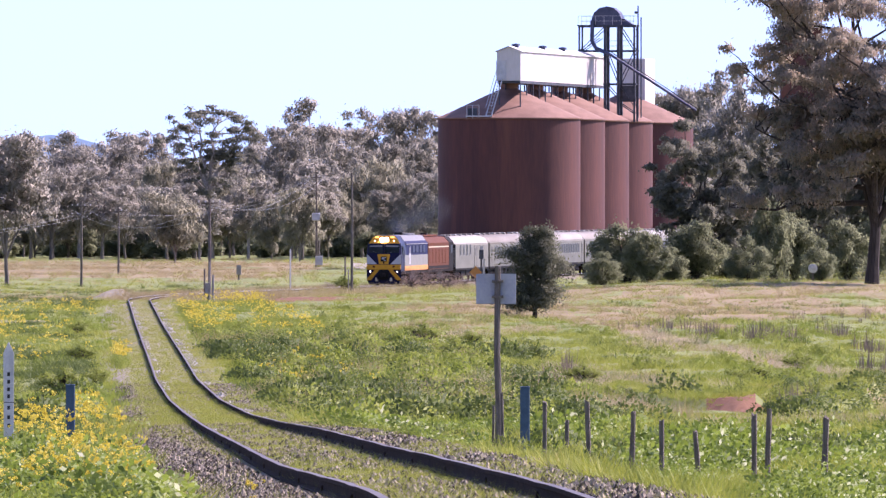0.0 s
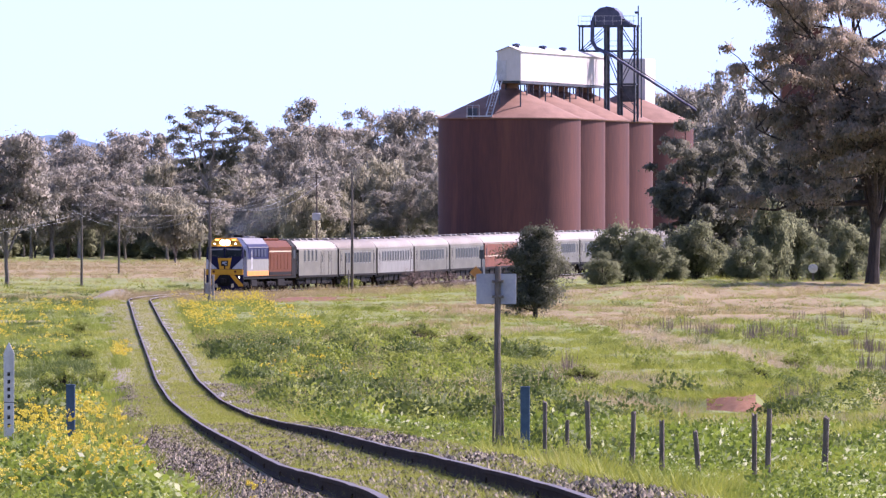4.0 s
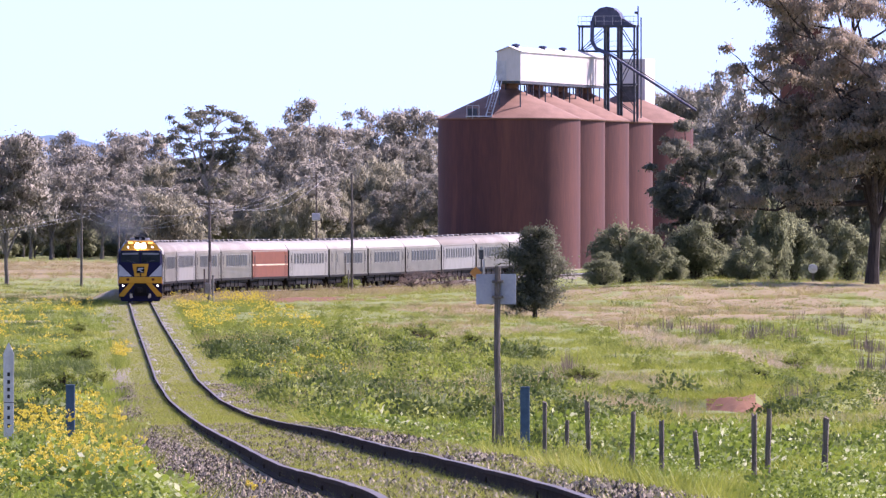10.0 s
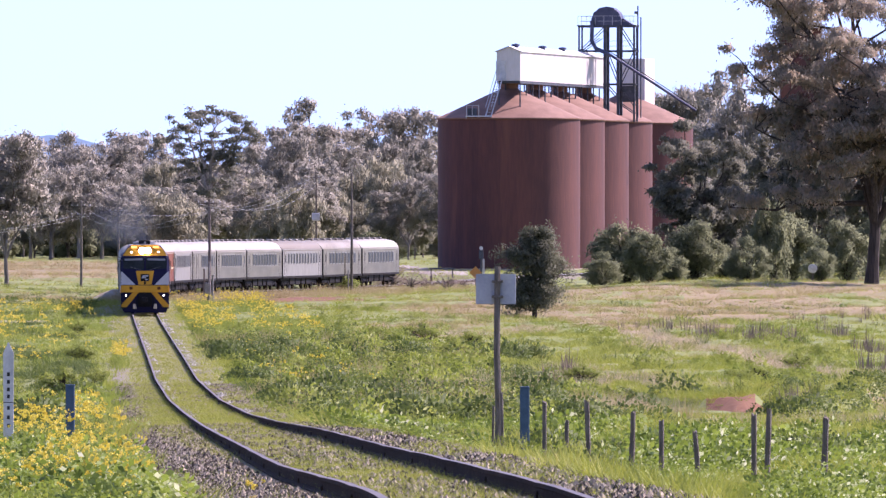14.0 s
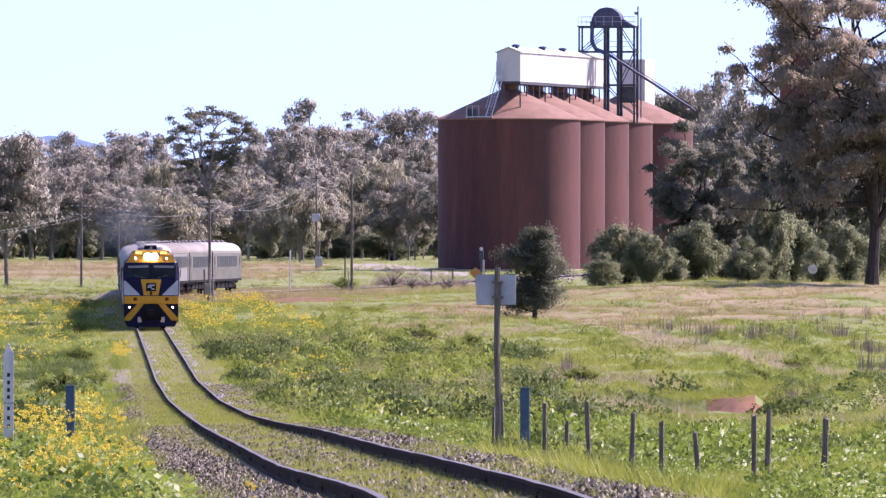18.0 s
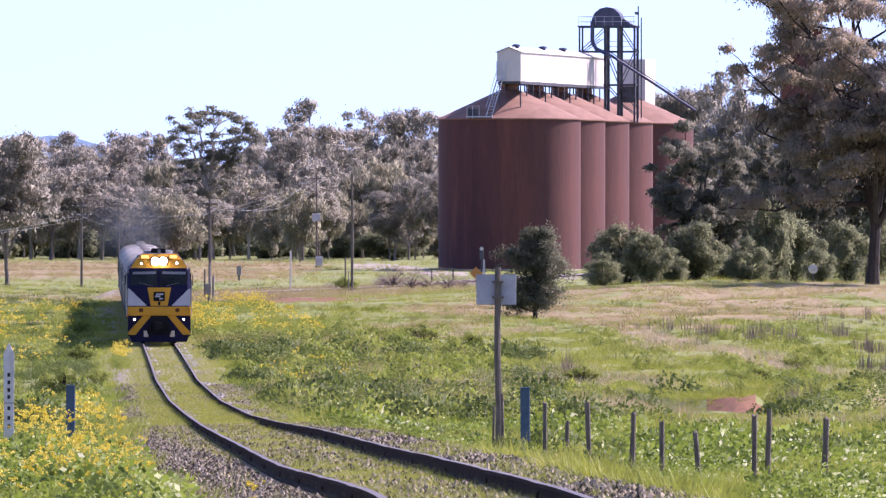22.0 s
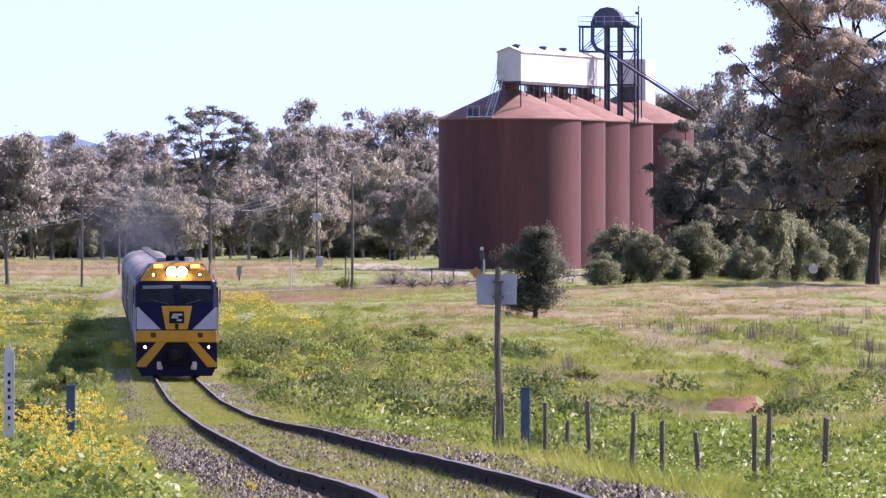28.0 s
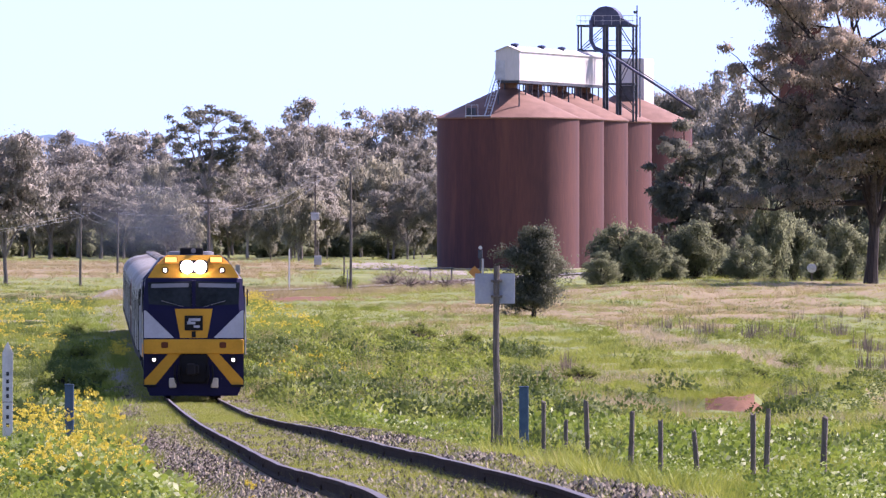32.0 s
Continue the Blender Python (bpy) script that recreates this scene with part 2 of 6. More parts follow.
def ground_z(x, y):
    x, y = np.asarray(x, float), np.asarray(y, float)
    t = x - track_x(y)
    a = np.abs(t)
    zr = rail_z(y)
    bed = zr + np.clip(t, -1.6, 1.6) / 1.5 * cant(y)
    field = zr - 0.36 - 0.14 * np.clip((t - 3.5) / 3, 0, 1) * np.clip((330 - y) / 120, 0, 1)
    rise = np.clip((y - 820) / 190, 0, 1)
    rise = rise * rise * (3 - 2 * rise) * np.clip((t - 14) / 22, 0, 1) * np.clip(1 - (y - 1080) / 220, 0.35, 1)
    field = field + 1.0 * rise
    field = field + (fractal(x / 9, y / 26, 3) - 0.5) * 0.7 * np.clip((a - 3) / 8, 0, 1) + (0.5 - np.abs(2 * fractal(x / 3.1, y / 13, 13) - 1)) * np.interp(y, (280, 340, 520, 640), (0.3, 0.16, 0.2, 0.34)) * np.clip((a - 2.5) / 4, 0, 1) * np.clip((1100 - y) / 300, 0, 1)
    # the washed-out gully east of the line: two cut banks with a trough before each
    field = field + bank(x, y, GULLY_X, GULLY_Y, 0.36, 1.6) + 0.08 * np.exp(-((x - 9.0) / 1.6) ** 2) * np.clip((y - 386) / 9, 0, 1) * np.exp(-np.maximum(y - 397, 0) / 26) + bank(x, y, SPUR_X, SPUR_Y, 0.62, 1.4)
    field = field + np.interp(y, (290, 320, 345, 372, 396, 405, 425), (0, -0.12, -0.27, -0.17, 0.06, 0.06, 0.0)) * np.clip((x - 4.5) / 2, 0, 1)
    # low ground west of the line
    field = field - 0.55 * np.clip((-t - 3.2) / 2.5, 0, 1) * np.clip((y - 290) / 60, 0, 1) * np.clip((620 - y) / 120, 0, 1)
    # spoil heap by the crossing
    field = field + 0.75 * np.exp(-((x + 24.4) / 1.5) ** 4 - ((y - 956) / 6) ** 2) * (0.7 + 0.6 * vnoise(x / 0.6, y / 3, 19))
    k = np.clip((a - 1.75) / 1.5, 0, 1)
    k = k * k * (3 - 2 * k)
    z = (bed - 0.165) * (1 - k) + field * k
    z = z + (fractal(x / 0.7, y / 1.5, 8) - 0.5) * 0.10 * np.clip((a - 1.0) / 2, 0.15, 1)
    return z


def gz(x, y):
    return float(ground_z(x, y))

# ---- materials ----
M_SOIL = material("soil_and_grass", (0.095, 0.125, 0.03), (0.205, 0.225, 0.07), 0.35, 0.95, 0, 3.0, 0.5, (1, 0.45, 1), stain=(0.20, 0.185, 0.08), stain_scale=0.09, stain_at=0.58)
M_DRYGROUND = material("dry_pasture", (0.165, 0.13, 0.06), (0.26, 0.205, 0.105), 0.3, 0.95, 0, 3.0, 0.5, (1, 0.4, 1), stain=(0.13, 0.16, 0.04), stain_scale=0.10, stain_at=0.56)
M_RED = material("red_earth", (0.115, 0.046, 0.02), (0.185, 0.086, 0.042), 0.5, 0.95, 0, 4.0, 0.6)
M_GRAVEL = material("ballast_bed", (0.12, 0.105, 0.075), (0.27, 0.24, 0.18), 1.5, 0.95, 0, 14.0, 1.0)
M_ROADDIRT = material("gravel_road", (0.22, 0.19, 0.16), (0.31, 0.275, 0.235), 0.4, 0.95, 0, 6.0, 0.4)
M_STONE = material("ballast_stone", (0.045, 0.034, 0.022), (0.35, 0.29, 0.205), 4.0, 0.9, 0, 40.0, 0.3, island=0.9)
# paler than the ballast, with sunlight put into the tone
M_LITSTONE = material("sunlit_pale_stone", (0.22, 0.20, 0.17), (0.58, 0.54, 0.48), 4.0, 0.9, 0, 40.0, 0.3, island=0.8)
M_RAIL = material("rusted_rail", (0.016, 0.011, 0.008), (0.045, 0.029, 0.02), 2.0, 0.9, 0.0, 30.0, 0.3)
M_RAILTOP = material("worn_rail_head", (0.09, 0.075, 0.065), (0.17, 0.145, 0.125), 2.0, 0.55, 0.4, 30.0, 0.05)
# polished edge, made paler to hold the sun's glint
M_RAILGLINT = material("polished_edge_with_glint", (0.36, 0.34, 0.31), (0.52, 0.50, 0.47), 1.2, 0.4, 0.5, 20.0, 0.05)
# rust lifted and greyed a little towards the haze before the silos
M_RUST = material("rusted_silo_steel", (0.055, 0.021, 0.0205), (0.122, 0.041, 0.031), 0.35, 0.72, 0.0, 5.0, 0.15, (1, 1, 0.12), stain=(0.155, 0.056, 0.036), stain_scale=0.5, stain_at=0.62)
# roof rust kept paler than the walls to hold the sunlight
M_RUSTROOF = material("sunlit_rusted_roof", (0.15, 0.074, 0.05), (0.235, 0.126, 0.09), 0.6, 0.75, 0.0, 7.0, 0.2)
M_GALLERY = material("weathered_white_cladding", (0.49, 0.46, 0.435), (0.64, 0.605, 0.57), 0.5, 0.55, 0, 6.0, 0.1, (1, 1, 0.2), stain=(0.45, 0.40, 0.36), stain_scale=0.7, stain_at=0.68)
M_STEEL = material("dark_painted_steel", (0.035, 0.04, 0.05), (0.09, 0.10, 0.12), 2.0, 0.6, 0.3, 20.0, 0.1)
M_STEELL = material("galvanised_steel", (0.38, 0.38, 0.38), (0.55, 0.55, 0.54), 2.0, 0.45, 0.6, 20.0, 0.1)
M_DUSTBLUE = material("blue_grey_duct_steel", (0.045, 0.05, 0.085), (0.09, 0.10, 0.15), 1.5, 0.5, 0.3, 12.0, 0.1)
M_WOOD = material("weathered_timber", (0.075, 0.062, 0.05), (0.20, 0.175, 0.15), 6.0, 0.9, 0, 60.0, 0.6, (4, 4, 0.5))
M_PALEWOOD = material("grey_timber", (0.18, 0.165, 0.15), (0.34, 0.32, 0.29), 6.0, 0.9, 0, 60.0, 0.6, (4, 4, 0.5))
M_BLUEPOST = material("faded_blue_paint", (0.03, 0.062, 0.10), (0.055, 0.105, 0.155), 6.0, 0.75, 0, 40.0, 0.2)
M_SIGNBACK = material("dull_aluminium_sheet", (0.27, 0.28, 0.31), (0.39, 0.40, 0.42), 3.0, 0.5, 0.3, 20.0, 0.05)
M_WHITEPOST = material("white_painted_post", (0.40, 0.39, 0.375), (0.62, 0.61, 0.59), 5.0, 0.7, 0, 30.0, 0.15)
M_BLACK = material("black_lettering", (0.012, 0.012, 0.012), (0.03, 0.03, 0.03), 5.0, 0.7)
M_BARK = material("eucalypt_bark", (0.09, 0.075, 0.065), (0.27, 0.235, 0.20), 2.5, 0.9, 0, 18.0, 0.7, (3, 3, 0.4))
M_PALEBARK = material("pale_eucalypt_bark", (0.16, 0.135, 0.115), (0.38, 0.34, 0.29), 2.0, 0.85, 0, 14.0, 0.5, (3, 3, 0.4))
M_DARKBARK = material("dark_bark", (0.025, 0.02, 0.018), (0.08, 0.065, 0.055), 2.5, 0.95, 0, 18.0, 0.8, (3, 3, 0.4))
# leaf tones lightened and greyed to carry the haze over the far trees
M_HAZELEAF = leafy("eucalypt_leaf", [(0.23, 0.228, 0.192), (0.28, 0.273, 0.23), (0.33, 0.312, 0.264), (0.38, 0.338, 0.287)], 0.75, 0.75)
M_LEAFPALE = leafy("pale_olive_leaf", [(0.22, 0.22, 0.16), (0.30, 0.29, 0.21), (0.36, 0.335, 0.25)], 0.75, 0.75)
M_LEAFBRONZE = leafy("bronze_eucalypt_leaf", [(0.145, 0.142, 0.106), (0.25, 0.232, 0.172), (0.35, 0.285, 0.205), (0.45, 0.335, 0.23)], 0.55, 0.5, 0.6)
M_LEAFOLIVE = leafy("dull_olive_leaf", [(0.10, 0.108, 0.08), (0.175, 0.178, 0.132), (0.25, 0.242, 0.18)], 0.65, 0.6)
M_LEAFDARK = leafy("dark_cypress_leaf", [(0.07, 0.08, 0.05), (0.12, 0.13, 0.08), (0.19, 0.195, 0.12)], 0.7, 0.45)
M_LEAFBUSH = leafy("grey_green_leaf", [(0.125, 0.145, 0.085), (0.20, 0.22, 0.125), (0.285, 0.30, 0.172)], 0.75, 0.7)
M_GRASS = leafy("spring_grass", [(0.145, 0.19, 0.022), (0.235, 0.278, 0.038), (0.32, 0.345, 0.057), (0.385, 0.335, 0.115)], 0.7, 0.35)
M_LUSH = leafy("lush_weed", [(0.085, 0.13, 0.02), (0.155, 0.21, 0.03), (0.235, 0.285, 0.045), (0.31, 0.33, 0.085)], 0.6, 0.5)
M_DEEP = leafy("deep_green_weed", [(0.05, 0.078, 0.02), (0.09, 0.128, 0.032), (0.155, 0.19, 0.05)], 0.7, 0.4)
M_HUMMOCK = leafy("thistle_leaf", [(0.12, 0.16, 0.032), (0.21, 0.255, 0.048), (0.305, 0.335, 0.08)], 0.6, 0.5)
M_BROAD = leafy("glossy_mallow_leaf", [(0.075, 0.125, 0.02), (0.155, 0.22, 0.033), (0.25, 0.315, 0.056)], 0.5, 0.45)
M_BROAD.node_tree.nodes["Principled BSDF"].inputs["Specular IOR Level"].default_value = 0.32
M_STRAW = leafy("dry_straw", [(0.31, 0.26, 0.145), (0.43, 0.37, 0.225), (0.54, 0.475, 0.31)], 0.8, 0.3)
M_PINKDRY = leafy("seeding_dry_grass", [(0.23, 0.18, 0.085), (0.33, 0.262, 0.13), (0.42, 0.34, 0.18), (0.25, 0.27, 0.08)], 0.8, 0.3)
M_YELLOW = leafy("yellow_mustard_flower", [(0.55, 0.42, 0.03), (0.68, 0.54, 0.06), (0.74, 0.64, 0.16)], 0.7, 0.3)
M_DOCK = leafy("dead_dock_stem", [(0.10, 0.08, 0.065), (0.17, 0.135, 0.105), (0.24, 0.19, 0.14)], 0.8, 0.15)
M_TWIG = leafy("dry_brown_twig", [(0.17, 0.125, 0.105), (0.25, 0.19, 0.165), (0.34, 0.265, 0.23)], 0.8, 0.25)
M_ORANGE = paint("faded_orange_sign", (0.55, 0.24, 0.06), 0.6)
# no lamp: the hill glows to give the blue of far haze
G_HILL = glow("hazy_glow_hill", (0.115, 0.165, 0.235), 1.0)
M_RAIL.node_tree.nodes["Principled BSDF"].inputs["Specular IOR Level"].default_value = 0.08

L_YELLOW = paint("yellow_paint", (0.60, 0.29, 0.028))
L_BLUE = paint("dark_blue_paint", (0.013, 0.012, 0.040))
L_SIDEBLUE = paint("blue_paint", (0.013, 0.017, 0.066), 0.55)
L_WHITE = paint("off_white_paint", (0.44, 0.43, 0.44))
L_SILVER = paint("silver_paint", (0.25, 0.25, 0.225), 0.45, 0.1)
L_ORANGE = paint("orange_sill_paint", (0.75, 0.30, 0.06))
L_BROWN = paint("terracotta_paint", (0.125, 0.040, 0.017), 0.6)
L_RED = paint("faded_red_paint", (0.19, 0.066, 0.036), 0.5)
L_CREAM = paint("cream_line_paint", (0.62, 0.52, 0.36), 0.5)
L_BLACK = paint("black_underframe", (0.016, 0.015, 0.015), 0.7)
L_GREY = paint("grey_roof_paint", (0.22, 0.22, 0.225), 0.5)
L_STAINLESS = material("fluted_stainless_steel", (0.135, 0.134, 0.108), (0.205, 0.202, 0.166), 0.8, 0.5, 0.2, 10.0, 0.05, (1, 0.3, 1))
L_ROOF = material("dusty_silver_roof", (0.19, 0.17, 0.145), (0.33, 0.318, 0.288), 0.35, 0.6, 0.05, 6.0, 0.05, (1, 0.3, 1), piece=0.7)
L_GLASS = material("dark_window_glass", (0.012, 0.015, 0.016), (0.03, 0.036, 0.038), 1.0, 0.35, 0.0, 8.0, 0.0)
L_GLASS.node_tree.nodes["Principled BSDF"].inputs["Specular IOR Level"].default_value = 0.03
L_RUBBER = material("black_bellows", (0.015, 0.015, 0.015), (0.035, 0.035, 0.035), 4.0, 0.9)
G_HEAD = glow("headlight_beam", (1.0, 0.93, 0.86), 45.0)
G_DITCH = glow("ditch_light", (1.0, 0.92, 0.9), 9.0)
G_NUMBER = glow("lit_number_board", (1.0, 0.45, 0.08), 1.2)

for dusty in (L_SIDEBLUE, L_BROWN, L_RED, L_STAINLESS, L_ROOF, L_SILVER, L_GREY, L_ORANGE, L_BLUE, L_BLACK, L_YELLOW):
    dusty.node_tree.nodes["Principled BSDF"].inputs["Specular IOR Level"].default_value = 0.08

# ---- ground ----
def is_dry(x, y):
    """Where the pasture has dried off, 0..1."""
    t = x - track_x(y)
    n = fractal(x / 16, y / 60, 21)
    band = np.clip((y - 740) / 60, 0, 1) * np.clip((t - 16 + 10 * (n - 0.5)) / 8, 0, 1) * np.clip((1010 - y) / 60, 0.3, 1)
    off = (y - np.interp(x, (9, 11.6, 13.8, 16, 19), (700, 642, 526, 462, 410))) / np.interp(x, (9, 11.6, 13.8, 16), (50, 52, 40, 32))
    straw = 1.5 * np.exp(-off ** 2) * np.clip((x - 8.5) / 2, 0, 1)
    flat = 1.2 * np.exp(-((y - 316) / 20) ** 2) * np.clip((x - 6.2) / 1.5, 0, 1)
    pale = 1.0 * np.exp(-((y - 425) / 45) ** 2 - ((x - 1.4) / 1.6) ** 2)
    streak = 0.55 * np.clip((fractal(x / 5, y / 45, 29) - 0.56) / 0.1, 0, 1) * np.clip((y - 260) / 120, 0, 1) * np.clip((t - 6) / 6, 0, 1)
    straw = np.maximum.reduce([straw, flat, pale])
    far = np.clip((y - 1120) / 120, 0, 1) * np.clip((1650 - y) / 200, 0.25, 1) * np.clip((-6 - x) / 14, 0, 1)
    verge = np.exp(-((y - 985) / 45) ** 2) * np.clip((t + 30) / 20, 0, 1) * 0.7
    green = np.clip((fractal(x / 6, y / 38, 71) - 0.5) / 0.12, 0, 1)
    return np.clip(np.maximum.reduce([band * (1 - 0.75 * green), straw, streak, far, verge]) * (0.22 + 1.15 * n), 0, 1)


def is_red(x, y):
    t = x - track_x(y)
    gully = 1.3 * np.exp(-((x - 9.1) / 1.35) ** 2 - ((y - 389) / 10) ** 2)
    crossing = np.exp(-((t - 9) / 7) ** 2 - ((y - 940) / 26) ** 2)
    return np.maximum(gully, crossing)


def build_ground():
    ys = np.concatenate([np.arange(-140, 60, 10), np.arange(60, 260, 0.9), np.arange(260, 520, 1.0), np.arange(520, 620, 2.0), np.arange(620, 1100, 3.0), np.arange(1100, 2000, 10), np.geomspace(2000, 4900, 24)])
    ws = np.concatenate([[-60, -25, -10, -5, -2.5], np.linspace(-1.3, 1.3, 190), [2.5, 5, 10, 25, 60]])
    Y, W = np.meshgrid(ys, ws, indexing="ij")
    X = W * (8 + 0.05 * np.maximum(Y, 0))
    Z = ground_z(X, Y)
    n = len(ws)
    verts = np.stack([X, Y, Z], -1).reshape(-1, 3)
    i, j = np.meshgrid(np.arange(len(ys) - 1), np.arange(n - 1), indexing="ij")
    a = (i * n + j).reshape(-1)
    faces = np.stack([a, a + 1, a + n + 1, a + n], -1)
    cx = (X[:-1, :-1] + X[1:, 1:]).reshape(-1) / 2
    cy = (Y[:-1, :-1] + Y[1:, 1:]).reshape(-1) / 2
    t = np.abs(cx - track_x(cy))
    jitter = fractal(cx / 0.9, cy / 3.0, 40)
    kind = np.zeros(len(faces), int)
    kind[is_dry(cx, cy) > 0.5] = 1
    kind[is_red(cx, cy) + (jitter - 0.5) * 0.8 > 0.36] = 2
    kind[(t < 2.0 + jitter + 0.6 * ((cx < track_x(cy)) & (cy < 240))) & (cy < 1240)] = 3
    road = np.abs(cy - (1330 - 16 * (cx + 2))) < 60
    kind[road & (cx < 2) & (cx > -11) & (cy > 1240)] = 4
    kind[(((cx + 24.4) / 1.9) ** 2 + ((cy - 956) / 9) ** 2 < 1)] = 3
    me = big_mesh("ground", verts, faces, M_SOIL, True)
    for mt in (M_DRYGROUND, M_RED, M_GRAVEL, M_ROADDIRT):
        me.materials.append(mt)
    me.polygons.foreach_set("material_index", kind.astype(np.int32))
    tagged(new("ground", me), "uneven paddock of green and drying spring grass", "ground", kind="structure")


build_ground()


# ---- the line ----
def rail_length(y0, y1, side):
    """One rail between two joints: foot, web and head, sagging a little at its ends."""
    prof = [(-0.07, -0.16), (0.07, -0.16), (0.07, -0.145), (0.012, -0.12), (0.012, -0.045), (0.035, -0.035), (0.035, 0.0), (-0.035, 0.0), (-0.035, -0.035), (-0.012, -0.045), (-0.012, -0.12), (-0.07, -0.145)]
    secs = []
    m = 6
    for k in range(m + 1):
        u = k / m
        y = y0 + (y1 - y0) * u
        x = float(track_x(y)) + side * 0.752
        z = float(rail_z(y)) + side * 0.5 * float(cant(y)) - 0.007 * (2 * u - 1) ** 4
        secs.append([(x + px, y, z + pz) for px, pz in prof])
    return Shape().loft(secs)


def build_track():
    line = thing("railway_track", pose(0, 0, 0), "weed-grown single railway line with short worn rails", "railway")
    y = 62.0
    k = 0
    while y < 1250:
        y1 = y + 13.7
        for side in (-1, 1):
            sh = rail_length(y + 0.006, y1 - 0.006, side)
            me = sh.mesh("rail", M_RAIL)
            me.materials.append(M_RAILTOP)
            me.materials.append(M_RAILGLINT)
            for p in me.polygons:
                if abs(p.normal.z) > 0.9 and p.center.z > float(rail_z(p.center.y)) + side * 0.5 * float(cant(p.center.y)) - 0.026:
                    p.material_index = 1
                # only sun-side edges of the farther rails get the painted glint
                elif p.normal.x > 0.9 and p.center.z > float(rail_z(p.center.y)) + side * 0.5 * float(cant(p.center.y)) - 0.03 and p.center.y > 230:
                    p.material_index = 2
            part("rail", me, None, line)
            if y < 460:
                fx = float(track_x(y1)) + side * 0.752
                fz = float(rail_z(y1)) + side * 0.5 * float(cant(y1)) - 0.024
                part("fishplate", Shape().box(fx - 0.024, fx + 0.024, y1 - 0.25, y1 + 0.25, fz - 0.12, fz - 0.05, 0.008), M_RAIL, line)
        y = y1
        k += 1
    return line


build_track()


def build_stones():
    """Loose ballast along both shoulders of the near line."""
    rng = np.random.default_rng(5)
    n = 32000
    y = 88 + 370 * rng.random(n) ** 1.9
    side = np.where(rng.random(n) < 0.62, -1, 1)
    off = np.where(rng.random(n) < 0.25, rng.uniform(-0.65, 0.65, n), side * (0.9 + np.abs(rng.normal(0.8, 0.55, n))))
    keep = (vnoise(off * 1.3, y / 4.5, 77) > 0.38) | (np.abs(off) > 0.9)
    y, off = y[keep], off[keep]
    x = track_x(y) + off
    z = ground_z(x, y)
    # farther on, pale stones east of each rail carry its sunlit edging
    yp = rng.uniform(240, 890, 5600)
    op = rng.choice((-0.55, 0.95, 1.1), 5600) + rng.normal(0, 0.08, 5600)
    kp = vnoise(op * 0.7, yp / 9, 78) > 0.5
    y, off = np.concatenate([y, yp[kp]]), np.concatenate([off, op[kp]])
    big = np.where(np.arange(len(y)) < len(x), 1.0, 1.35)[:, None, None]
    x = track_x(y) + off
    z = ground_z(x, y)
    base = np.array([(1, 0, 0), (-1, 0, 0), (0, 1, 0), (0, -1, 0), (0, 0, 1), (0, 0, -0.5)], float)
    quad = np.array([(0, 2, 4), (2, 1, 4), (1, 3, 4), (3, 0, 4), (2, 0, 5), (1, 2, 5), (3, 1, 5), (0, 3, 5)])
    m = len(x)
    s = big * rng.uniform(0.018, 0.046, (m, 1, 1)) * rng.uniform(0.7, 1.3, (m, 6, 3))
    ang = rng.uniform(0, 6.28, m)
    c, sn = np.cos(ang)[:, None], np.sin(ang)[:, None]
    v = base[None] * s
    vx, vy = v[..., 0] * c - v[..., 1] * sn, v[..., 0] * sn + v[..., 1] * c
    v = np.stack([vx + x[:, None], vy + y[:, None], v[..., 2] + z[:, None] + 0.015], -1).reshape(-1, 3)
    f = (quad[None] + 6 * np.arange(m)[:, None, None]).reshape(-1, 3)
    k = m - int(kp.sum())
    tagged(new("ballast_stones", big_mesh("ballast_stones", v[:6 * k], f[:8 * k], M_STONE)), "grey crushed-stone ballast along the rails", "ballast", kind="stuff")
    tagged(new("pale_stones", big_mesh("pale_stones", v[6 * k:], f[8 * k:] - 6 * k, M_LITSTONE)), "pale broken stone whose tone holds the sunlit rail edging", "ballast", kind="stuff")


build_stones()

# ---- grain silos ----
SILO_Y, SILO_X = 1337.0, 6.97
BIN_R, EAVE, RISE, PITCH = 7.5, 17.5, 3.6, 14.2
ROW = Vector((0.195, 0.981, 0)).normalized()
SIDE = Vector((ROW.y, -ROW.x, 0))


def silo_bin(m, base):
    b = thing("silo_bin", m, "rust-red corrugated steel grain bin with a conical roof", "grain silo", "row of grain bins")
    wall = Shape().lathe([(BIN_R, base), (BIN_R, EAVE - 0.15)], 64)
    part("wall", wall, M_RUST, b, smooth=True)
    seams = Shape()
    for z in np.arange(base + 1.2, EAVE - 0.4, 1.35):
        seams.lathe([(BIN_R, z), (BIN_R + 0.005, z + 0.02), (BIN_R + 0.005, z + 0.07), (BIN_R, z + 0.09)], 48)
    part("sheet_seams", seams, M_RUST, b, smooth=True)
    roof = Shape().lathe([(BIN_R - 0.05, EAVE - 0.18), (BIN_R + 0.16, EAVE - 0.12), (BIN_R + 0.16, EAVE), (0.9, EAVE + RISE - 0.5), (0.9, EAVE + RISE + 0.1), (0.0, EAVE + RISE + 0.12)], 64)
    part("roof", roof, M_RUSTROOF, b, "rusty cone roof, toned paler for the sun on it", smooth=True)
    part("footing", Shape().lathe([(BIN_R + 0.25, base - 1.0), (BIN_R + 0.25, base + 0.25), (BIN_R, base + 0.3)], 48), M_ROADDIRT, b, "dusty concrete footing")
    return b


def at_row(along, across, z=0.0):
    p = Vector((SILO_X, SILO_Y, 0)) + ROW * along + SIDE * across
    return Vector((p.x, p.y, z))


